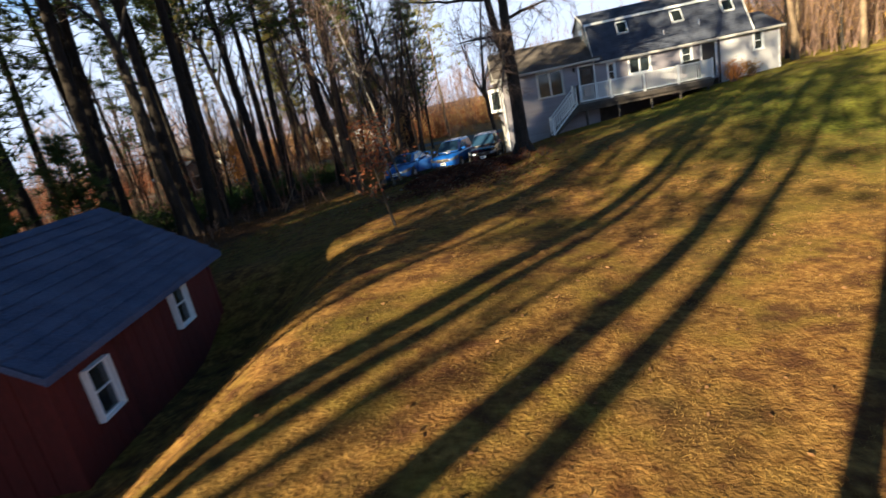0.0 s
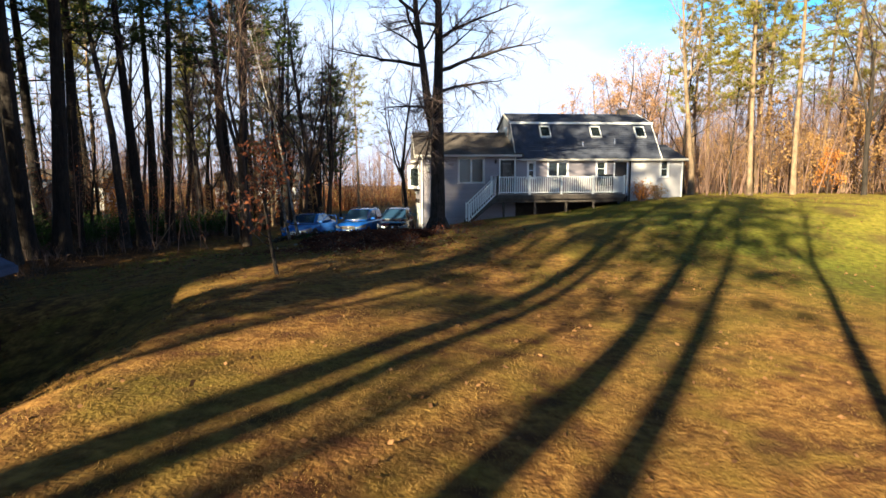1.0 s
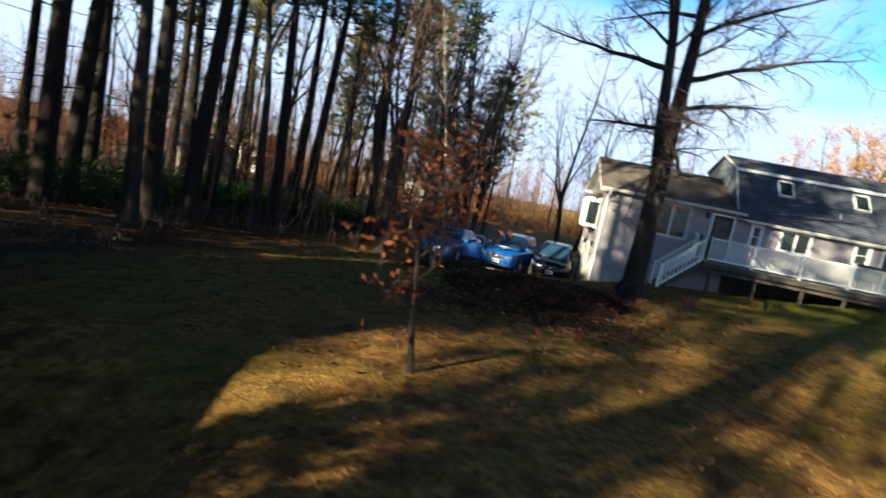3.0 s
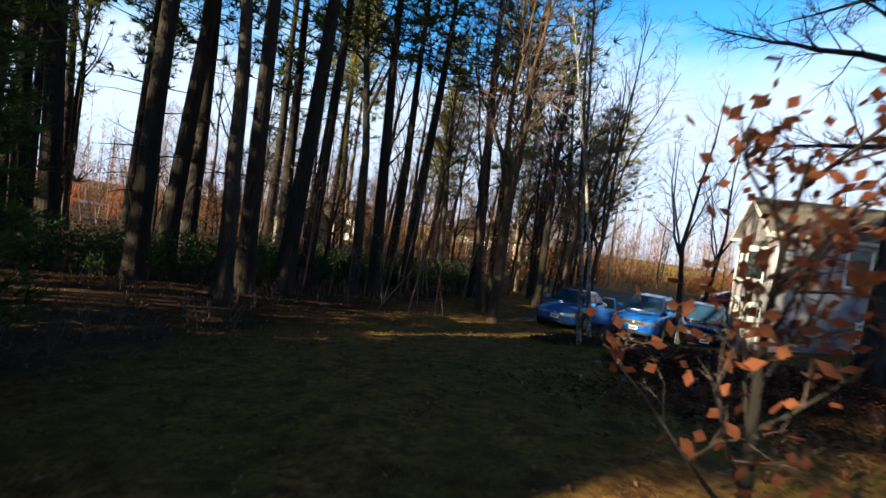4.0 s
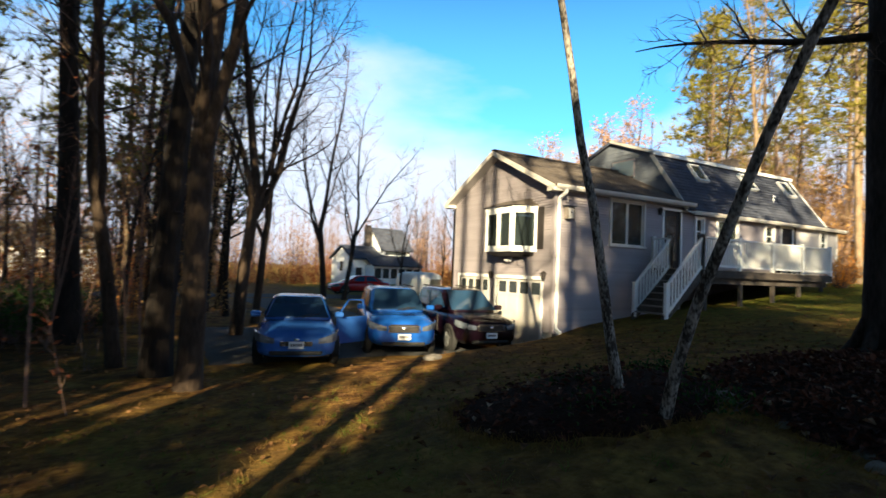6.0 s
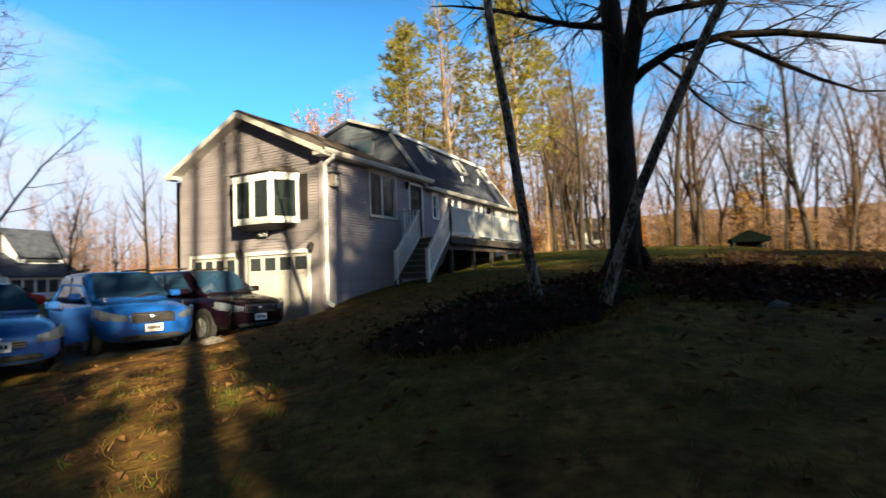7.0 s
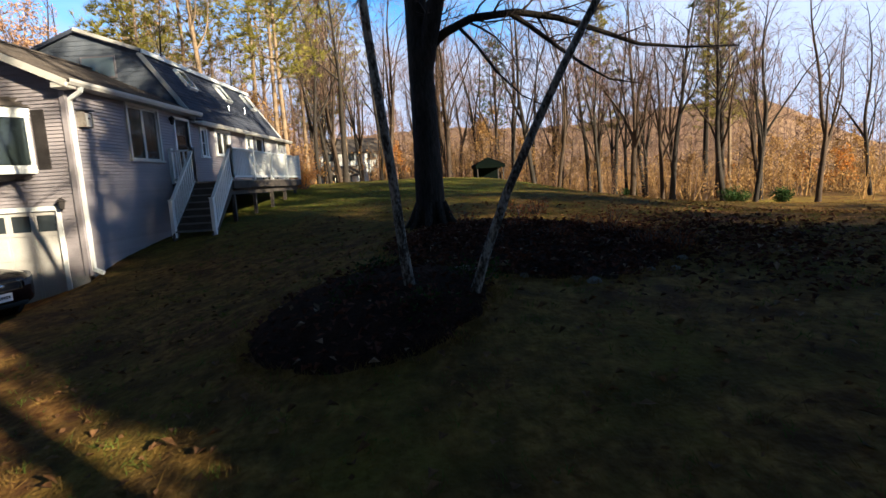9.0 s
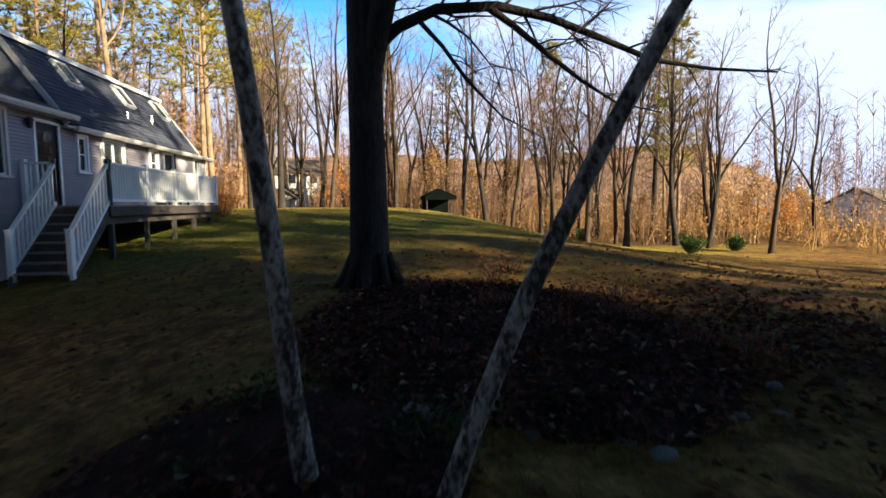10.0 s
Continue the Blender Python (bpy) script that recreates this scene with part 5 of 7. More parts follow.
def twigs(limb, r0, wood, fine, leaves, rnd, subs, tw, length, leaf_n=0, leaf_len=0.1, droop=0.0, close=False):
    """Sub-branches and twigs along a limb."""
    for _ in range(subs):
        t = rnd.uniform(0.18, 1.0)
        p, d = along(limb, t)
        l1 = length * rnd.uniform(0.5, 1.0) * (1.1 - 0.5 * t)
        sub = path(p, sideways(d, rnd.uniform(0.5, 1.1), rnd), l1, 4, 0.16, 0.06 - droop, rnd)
        r1 = max(0.007 if close else 0.0115, r0 * 0.35 * (1 - 0.6 * t))
        if close:
            fine.tube(sub, [r1 * (1 - 0.75 * k / 4) for k in range(5)], 4)
        else:
            fine.tube(sub[::2], [r1, r1 * 0.65, r1 * 0.2], 3)
        for _ in range(tw):
            q, e = along(sub, rnd.uniform(0.15, 1.0))
            l2 = l1 * rnd.uniform(0.3, 0.6)
            tp = path(q, sideways(e, rnd.uniform(0.4, 0.9), rnd), l2, 2, 0.2, 0.05 - droop, rnd)
            if close:
                fine.tube(tp, [r1 * 0.5, r1 * 0.33, r1 * 0.12], 3)
            else:
                fine.spike(tp[0], tp[-1] - tp[0], r1 * 0.5, rnd)
            for _ in range(3 if close else 2):
                a, b = along(tp, rnd.uniform(0.2, 1.0))
                fine.spike(a, sideways(b, rnd.uniform(0.3, 0.9), rnd) * l2 * rnd.uniform(0.4, 0.8), r1 * 0.28, rnd)
            for _ in range(leaf_n):
                a, b = along(tp, rnd.random())
                leaves.blade(a + Vector((rnd.gauss(0, 0.12), rnd.gauss(0, 0.12), rnd.gauss(0, 0.12))), sideways(b, rnd.uniform(0.5, 2.2), rnd) * leaf_len * rnd.uniform(0.6, 1.3), leaf_len * 0.3, rnd)


def bare_tree(label, seed, height, r, bark, start=0.35, limbs=14, spread=0.75, subs=7, tw=4, leaf=None, leaf_n=0, group="bare trees", twig=None, leaf_len=0.1):
    rnd = random.Random(seed)
    wood, fine, leaves = Tubes(), Tubes(), Tubes()
    stem = path(Vector((0, 0, -0.25)), Vector((rnd.gauss(0, 0.05), rnd.gauss(0, 0.05), 1)), height, 14, 0.035, 0.05, rnd)
    rad = [r * (1.35 if k == 0 else 1.0) * (1 - 0.93 * (k / 14) ** 0.9) + 0.008 for k in range(15)]
    wood.tube(stem, rad, 10)
    for k in range(limbs):
        t = start + (0.97 - start) * (k + rnd.random()) / limbs
        p, d = along(stem, t)
        length = height * 0.34 * (1.15 - t) + 0.5
        limb = path(p, sideways(d, rnd.uniform(0.5, 1.0) * spread + 0.15, rnd), length, 6, 0.12, 0.10, rnd)
        lr = max(0.014, r * (1 - 0.9 * t) * 0.55)
        wood.tube(limb, [lr * (1 - 0.85 * j / 6) for j in range(7)], 5)
        twigs(limb, lr, wood, fine, leaves, rnd, subs, tw, length * 0.5, leaf_n, leaf_len)
    e = thing("tree", label, "tree", group=group)
    wood.link("trunk", bark, e)
    fine.link("crown", twig or TWIG, e)
    if leaves.v:
        leaves.link("foliage", leaf, e, smooth=False)
    return e


def pine_tree(label, seed, height, r, needle, start=0.45, whorls=17, reach=0.2, clumps=7, group="pines", bark=None):
    rnd = random.Random(seed)
    wood, green = Tubes(), Tubes()
    stem = path(Vector((0, 0, -0.25)), Vector((rnd.gauss(0, 0.02), rnd.gauss(0, 0.02), 1)), height, 12, 0.012, 0.05, rnd)
    wood.tube(stem, [r * (1.3 if k == 0 else 1.0) * (1 - 0.92 * (k / 12) ** 1.1) + 0.01 for k in range(13)], 8)
    for k in range(12):                      # dead stubs and bare lower branches
        p, d = along(stem, rnd.uniform(0.12, start + 0.1))
        a = rnd.uniform(0, 6.283)
        b = path(p, Vector((math.cos(a), math.sin(a), rnd.uniform(-0.1, 0.3))), rnd.uniform(0.6, 2.6), 4, 0.12, -0.03, rnd)
        wood.tube(b[::2], [0.03, 0.018, 0.005], 3)
        for _ in range(4):
            q, e = along(b, rnd.uniform(0.3, 1))
            wood.spike(q, sideways(e, 0.8, rnd) * rnd.uniform(0.3, 0.8), 0.008, rnd)
    for k in range(whorls):
        t = start + (0.985 - start) * (k + rnd.random() * 0.7) / whorls
        n = rnd.choice((2, 3, 3, 4))
        a0 = rnd.uniform(0, 6.283)
        for j in range(n):
            a = a0 + 6.283 * j / n + rnd.gauss(0, 0.25)
            p, d = along(stem, t)
            length = height * reach * rnd.uniform(0.55, 1.1) * (1.12 - ((t - start) / (1 - start)) ** 1.3) + 0.3
            b = path(p, Vector((math.cos(a), math.sin(a), rnd.uniform(-0.05, 0.45))), length, 5, 0.10, 0.03, rnd)
            wood.tube(b[::2] + b[-1:], [0.05 * (1.1 - t) + 0.014, 0.027, 0.014, 0.005], 3)
            for _ in range(clumps):
                q, e = along(b, rnd.uniform(0.3, 1.0))
                q = q + Vector((rnd.gauss(0, 0.28), rnd.gauss(0, 0.28), rnd.gauss(0.05, 0.16)))
                for _ in range(12):
                    dd = (e * 0.6 + Vector((rnd.gauss(0, 0.6), rnd.gauss(0, 0.6), rnd.gauss(0.25, 0.45)))).normalized()
                    green.spike(q, dd * rnd.uniform(0.3, 0.64), 0.033, rnd)
    e = thing("pine_tree", label, "tree", group=group)
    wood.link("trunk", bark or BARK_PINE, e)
    green.link("crown", needle, e, smooth=False)
    return e


PINES = [pine_tree("tall dark pine with bare lower trunk and sparse crown", 20 + k, h, r, NEEDLE, s, w, c) for k, (h, r, s, w, c) in enumerate(
    ((21, 0.30, 0.50, 17, 0.16), (19, 0.26, 0.40, 19, 0.17), (23, 0.33, 0.55, 16, 0.15), (17, 0.20, 0.30, 21, 0.19)))]
GOLD_PINES = [pine_tree("tall pine with sunlight put into its yellow-green colour", 40 + k, h, r, NEEDLE_GOLD, s, w, 0.17, group="sunlit pines", bark=BARK_PALE) for k, (h, r, s, w) in enumerate(((19, 0.16, 0.34, 20), (22, 0.19, 0.42, 19)))]
BARE = [bare_tree("tall leafless tree with fine grey twigs", 60 + k, h, r, BARK_GREY, s, n, sp) for k, (h, r, s, n, sp) in enumerate(
    ((16, 0.20, 0.35, 13, 0.75), (18, 0.17, 0.45, 12, 0.6), (14, 0.15, 0.3, 14, 0.8), (17, 0.24, 0.4, 13, 0.7)))]
PALE = [bare_tree("leafless tree with sunlight put into its pale trunk colour", 80 + k, h, r, BARK_PALE, s, n, 0.6, group="pale trees", twig=BARK_PALE) for k, (h, r, s, n) in enumerate(((17, 0.20, 0.4, 12), (19, 0.24, 0.45, 12), (15, 0.15, 0.35, 13)))]
RUSTY = [bare_tree("slender tree still holding tan autumn leaves", 95 + k, h, r, BARK_GREY, 0.22, 13, 0.8, 5, 3, lf, 5, "leafy trees") for k, (h, r, lf) in enumerate(((9, 0.11, LEAF_TAN), (7, 0.09, LEAF_RUST), (11, 0.13, LEAF_TAN), (13, 0.15, LEAF_ORANGE)))]



def forked_tree(label, seed, height, r, bark, twig, leaders=4, leaf=None, leaf_n=0):
    """A woodland tree whose trunk forks into upright leaders with a haze of fine twigs."""
    rnd = random.Random(seed)
    wood, fine, leaves = Tubes(), Tubes(), Tubes()
    hf = height * rnd.uniform(0.28, 0.42)
    stem = path(Vector((0, 0, -0.25)), Vector((rnd.gauss(0, 0.07), rnd.gauss(0, 0.07), 1)), hf, 6, 0.03, 0.04, rnd)
    wood.tube(stem, [r * (1.35, 1.05, 1.0, 0.97, 0.94, 0.92, 0.85)[k] for k in range(7)], 9)
    for k in range(leaders):
        p, d = along(stem, 1.0 - 0.12 * k if k < 3 else rnd.uniform(0.5, 0.9))
        length = (height - hf) * (1.0 if k == 0 else rnd.uniform(0.6, 0.95))
        lead = path(p, sideways(d, rnd.uniform(0.12, 0.5) if k else 0.1, rnd), length, 9, 0.09, 0.09, rnd)
        lr = r * (0.72 if k == 0 else rnd.uniform(0.35, 0.6))
        wood.tube(lead, [lr * (1 - 0.92 * j / 9) + 0.006 for j in range(10)], 6)
        for j in range(9):
            t = 0.15 + 0.82 * (j + rnd.random()) / 9
            q, e = along(lead, t)
            l2 = length * 0.33 * (1.15 - 0.6 * t)
            limb = path(q, sideways(e, rnd.uniform(0.5, 0.95), rnd), l2, 5, 0.13, 0.08, rnd)
            r2 = max(0.014, lr * 0.42 * (1 - 0.7 * t))
            wood.tube(limb, [r2 * (1 - 0.85 * i / 5) for i in range(6)], 4)
            twigs(limb, r2 * 1.3, wood, fine, leaves, rnd, 7, 5, l2 * 0.62, leaf_n, 0.16)
    e = thing("tree", label, "tree", group="forked woodland trees")
    wood.link("trunk", bark, e)
    fine.link("crown", twig, e)
    if leaves.v:
        leaves.link("foliage", leaf, e, smooth=False)
    return e


FORKED = [forked_tree("leafless forked tree with a haze of reddish twigs", 120 + k, h, r, (BARK_GREY, BARK_BROWN)[k % 2], TWIG_WARM, n) for k, (h, r, n) in enumerate(((15, 0.16, 4), (17, 0.19, 4), (13, 0.12, 3), (16, 0.14, 4)))]
FORKED.append(forked_tree("forked tree still holding a few peach-coloured leaves", 131, 12, 0.16, BARK_BROWN, TWIG_WARM, 4, LEAF_PEACH, 2))
LOW = [bare_tree("low bushy tree with golden tan leaves at the woods' edge", 140 + k, h, 0.07, BARK_BROWN, 0.06, 15, 0.9, 6, 3, lf, 3, "bushy trees", TWIG_WARM, 0.2) for k, (h, lf) in enumerate(((5, LEAF_TAN), (6.5, LEAF_TAN), (4, LEAF_ORANGE)))]

CLEAR = [(-1.3, -31, 4.5), (-1.6, -27, 3.5), (-3.1, -23.5, 3.5), (-5.2, -20.5, 3.5), (-7.5, -17, 3.5), (-9.4, -12, 3.0), (-12, -8.4, 2.2), (-9.5, -8, 3)]
taken = []
first_use = {}


def plant(kind, x, y, scale=1.0, turn=None, rnd=random):
    m = pose(x, y, ground_z(x, y) - 0.05, 0, 0, rnd.uniform(0, 360) if turn is None else turn) @ Matrix.Scale(scale, 4)
    taken.append((x, y))
    if kind.name not in first_use:
        first_use[kind.name] = True
        kind.matrix_basis = m
        return kind
    c = copy_thing(kind, pose(0, 0, 0))
    c.matrix_basis = m
    return c


def grove(kinds, n, x0, x1, y0, y1, gap, seed, lo=0.8, hi=1.15, ok=None):
    rnd = random.Random(seed)
    made = tries = 0
    while made < n and tries < n * 40:
        tries += 1
        x, y = rnd.uniform(x0, x1), rnd.uniform(y0, y1)
        if ok and not ok(x, y) or abs(x - 28.4) < 2.6 and abs(y + 10.9) < 2.6 or kinds[-1] is LOW[2] and open_view(x, y):
            continue
        if any((x - a) ** 2 + (y - b) ** 2 < gap * gap for a, b in taken) or any((x - a) ** 2 + (y - b) ** 2 < r * r for a, b, r in CLEAR):
            continue
        plant(rnd.choice(kinds), x, y, rnd.uniform(lo, hi), rnd=rnd)
        made += 1


def open_view(x, y):
    """The gap in the wood edge through which the white house and the canopy show."""
    a = math.degrees(math.atan2(x + 11, y + 8.2))
    return 76 < a < 81.5 and x < 53 or abs(x - 28.4) < 2.6 and abs(y + 10.9) < 2.6 or 92.5 < a < 96.5 and x < 29


# the row of big pines along the lawn
for k, (x, y, s) in enumerate(((-18.9, -8.2, 1.0), (-20.5, -5.6, 0.95), (-22.2, -2.9, 1.0), (-16.2, -7.5, 1.1), (-16.4, -6.2, 0.95), (-16.1, -4.6, 0.95), (-16.9, -2.0, 0.85), (-14.9, -1.5, 0.9),
                               (-14.5, -0.4, 0.85), (-16.6, 5.7, 0.8), (-14.3, 2.3, 0.85), (-15.3, 10.4, 0.8), (-11.6, 5.4, 0.9), (-12.8, 14.2, 0.85), (-9.6, 0.4, 0.8), (-8.5, 6.4, 0.85), (-21.8, -11.0, 1.0), (-23.0, -8.0, 1.0), (-12.6, -24.5, 1.0))):
    plant(PINES[(k % 2) * 2] if k % 4 != 3 else BARE[k % 4], x, y, s * 1.1, turn=k * 77)
plant(FORKED[1], -9.1, -1.1, 1.1, 40)
plant(FORKED[1], -7.4, 6.2, 1.0, 110)
plant(FORKED[3], -6.3, 9.5, 1.0, 20)
plant(FORKED[3], -10.3, 1.6, 1.0, 150)
# dense woods to the west, with a thinner lane through which the sun reaches the gable
def across_sun(x, y):
    return 0.8 * x - 0.6 * y


def west_ok(x, y):
    c = across_sun(x, y)
    return not (-6.3 < c < 2.0 and y < -8) and not 5.6 < c < 7.8


grove([PINES[0], PINES[2]] + BARE[:2] + [BARE[3], PINES[1]], 26, -40, -15.5, -42, 4, 3.0, 5, 0.9, 1.25, ok=west_ok)
grove(PINES[1:] + BARE[:3] + RUSTY[:1], 20, -44, -11, 4, 23, 3.0, 6)
grove(RUSTY[:3], 12, -30, -16, -6, 22, 2.0, 7, 0.6, 1.0)
grove(PINES[:3] + BARE[:2], 8, -38, -24, -12, 3, 2.2, 41, 0.9, 1.2)
# unseen dense young pines and slim trunks, added to block the low sun
YOUNG = pine_tree("young dense pine added out of sight to block the sun", 52, 9, 0.11, NEEDLE, 0.08, 20, 0.22, 9, "young pines")
SLIM = pine_tree("tall slender pine with a long bare trunk, added for its shadow", 57, 25, 0.2, NEEDLE, 0.68, 12, 0.13, group="slender pines")


def lane(c, s):
    return 0.8 * c - 0.6 * s, -0.6 * c - 0.8 * s


for k, (c, s) in enumerate(((-1.3, 33), (-0.6, 29), (0.2, 34), (0.9, 31), (1.7, 28), (2.4, 32), (-1.1, 29), (1.2, 33), (3.0, 31))):
    plant(YOUNG, *lane(c, s), 1.3, turn=k * 40)
for k, (c, s) in enumerate(((-5.3, 27), (-6.2, 22.5), (-7.2, 26), (-8.4, 23))):
    plant(PINES[3], *lane(c, s), 0.8, turn=k * 55)
for k, (c, s) in enumerate(((-3.2, 27), (-2.0, 29), (-1.45, 26), (-0.75, 30), (0.1, 28))):
    plant(SLIM, *lane(c, s), 1.0, turn=k * 75)
# woods to the south-west, out of sight, which shade the lawn; lane: places by their offset across and back along the sunlight
grove(PINES, 46, -52, -8.5, -78, -29, 2.2, 15, 0.9, 1.2, ok=lambda x, y: 1.8 < across_sun(x, y) < 4.5)
for k, (c, s, h) in enumerate(((8.5, 52, 1.05), (9.3, 56, 1.05), (8.0, 60, 1.0), (12.7, 43, 1.0), (13.15, 46, 0.85), (14.6, 41, 0.95), (15.1, 43, 0.85))):
    plant(PINES[2], *lane(c, s), h, turn=k * 50)
# unseen low young pines, added to keep the side lawn in shade
for k, (c, s, h) in enumerate(((-1.2, 27, 1.1), (-0.9, 25, 0.85), (-0.2, 28, 0.96), (0.5, 24, 0.8), (1.2, 27.5, 0.95), (1.9, 25, 0.8), (2.6, 27, 0.93), (-0.4, 27, 0.85), (1.6, 27, 0.8), 
                                (8.4, 38, 0.75), (9.2, 39, 0.78), (7.7, 33, 0.72), (8.4, 31, 0.76), (9.2, 32, 0.74), (10.0, 38, 0.6), (-2.0, 21, 0.6), (-2.6, 28, 0.6), (-3.4, 27, 0.58), (-4.3, 28, 0.85), (-5.0, 26, 0.85))):
    plant(YOUNG, *lane(c, s), h, turn=k * 47)
# deeper woods to the west, added to shade the woodland floor
grove(PINES, 13, -60, -25, -40, -4, 2.8, 31, 0.9, 1.2, ok=lambda x, y: across_sun(x, y) < -5.4)
# trees south of the lawn, which throw the long shadows
for k, (c, s, h) in enumerate(((13.0, 50, 1.0), (17.4, 31, 0.9), (19.5, 40, 0.6), (23, 44, 0.6))):
    plant(BARE[(3, 1, 0, 1)[k % 4]], *lane(c, s), h, turn=k * 60)
# across the street
grove(FORKED + BARE[:2] + RUSTY[2:] + PINES[3:], 20, -52, -7, 31, 56, 2.6, 8)
grove(LOW + FORKED[2:3], 18, -34, -7, 9, 23, 2.0, 27, 0.6, 1.0)
grove(BARE + FORKED[2:4] + RUSTY[2:3], 12, -6, 34, 40, 70, 3.5, 18, 0.5, 0.75, ok=lambda x, y: not (2 < x < 17 and y < 52))
for x, y, s, k in ((-0.2, 21.6, 1.0, 1), (1.5, 22.9, 0.95, 0), (4.9, 21.4, 0.62, 2), (-9.3, 11.0, 0.8, 2), (-8.2, 13.6, 0.75, 4), (-10.6, 9.3, 0.7, 2), (-9.9, 15.4, 0.9, 4), (-7.8, 17.6, 0.7, 3)):
    plant(FORKED[k], x, y, s)
for x, y, k in ((9.5, 22.0, 0), (-8.4, 15.5, 3), (-9.6, 11.5, 1)):
    plant(BARE[k], x, y, 0.65 if x > 5 else 0.95)
for k, (x, y, s) in enumerate(((-7.0, 12.2, 0.9), (-6.9, 16.2, 0.8), (-8.3, 18.8, 0.9), (-9.0, 13.8, 0.8), (-6.4, 20.6, 0.8), (-10.4, 17.4, 0.9), (-8.2, 9.9, 0.7))):
    plant((RUSTY[2], PINES[3], BARE[0], RUSTY[3], BARE[2], PINES[1], RUSTY[0])[k], x, y, s, turn=k * 70)


# olive pines with sunlight put into their colour, and orange-leaved trees, beyond the drive
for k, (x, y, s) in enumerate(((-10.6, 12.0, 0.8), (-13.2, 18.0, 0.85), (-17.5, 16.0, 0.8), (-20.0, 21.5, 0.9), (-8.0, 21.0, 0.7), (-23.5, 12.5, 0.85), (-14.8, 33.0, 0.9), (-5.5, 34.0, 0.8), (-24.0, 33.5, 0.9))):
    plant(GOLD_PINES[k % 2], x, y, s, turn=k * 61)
for k, (x, y, s) in enumerate(((-9.4, 9.2, 0.75), (-12.4, 11.0, 0.7), (-7.6, 14.6, 0.8), (-11.5, 19.5, 0.85), (-16.0, 21.0, 0.8))):
    plant(RUSTY[3], x, y, s, turn=k * 83)


# behind the house and along the far lawn
def tall_ok(x, y):
    return math.degrees(math.atan2(x, y + 29.4)) > 25.5 and math.degrees(math.atan2(x + 12, y + 9)) > 58.5


plant(GOLD_PINES[0], 20.2, 1.4, 0.95, 10)
for k, (x, y, s) in enumerate(((17.5, 14.0, 1.0), (21.0, 18.0, 1.05), (14.5, 18.5, 0.9), (19.0, 21.0, 1.0), (23.5, 20.5, 1.1))):
    plant(FORKED[4], x, y, s, k * 70)
plant(RUSTY[3], 22.5, 16.0, 0.95, 30)
plant(GOLD_PINES[1], 24.5, 3.2, 0.9, 80)
for k, (x, y) in enumerate(((24.0, 12.0), (28.0, 10.5), (33.0, 11.0), (31.5, 7.0), (29.0, 14.5))):
    plant(GOLD_PINES[k % 2], x, y, 0.95 + 0.05 * k, k * 66)
grove(PALE + GOLD_PINES + [RUSTY[2]] + FORKED[:2], 40, 18, 60, 2, 34, 2.3, 9, ok=tall_ok)
grove(RUSTY[3:] + RUSTY[2:3] + PALE[2:], 12, 18, 50, 12, 40, 3.0, 10, 0.5, 0.65, ok=lambda x, y: not tall_ok(x, y))
grove(FORKED[:4] + FORKED[:4] + [BARE[0], BARE[3]], 50, 27, 50, -33, 4, 2.0, 11, 0.9, 1.25)
plant(FORKED[1], 23.0, -31.5, 0.9, 40)
plant(FORKED[0], 27.0, -38.0, 0.9, 10)
grove(PINES[1:2] + GOLD_PINES[:1], 5, 32, 50, -40, 0, 3.0, 12)
grove(RUSTY[:1] + RUSTY[2:3], 5, 30, 50, -45, 8, 2.5, 14, 0.5, 0.9)
grove(LOW[:2] + LOW, 24, 31, 50, -46, 6, 2.2, 24, 0.6, 1.1)
grove(LOW, 20, 19.5, 38, 3, 24, 2.0, 25, 0.7, 1.2)
grove(FORKED[4:] + LOW[2:] + FORKED[:2], 16, 14, 40, 10, 40, 2.6, 26, 0.45, 0.6, ok=lambda x, y: not tall_ok(x, y))


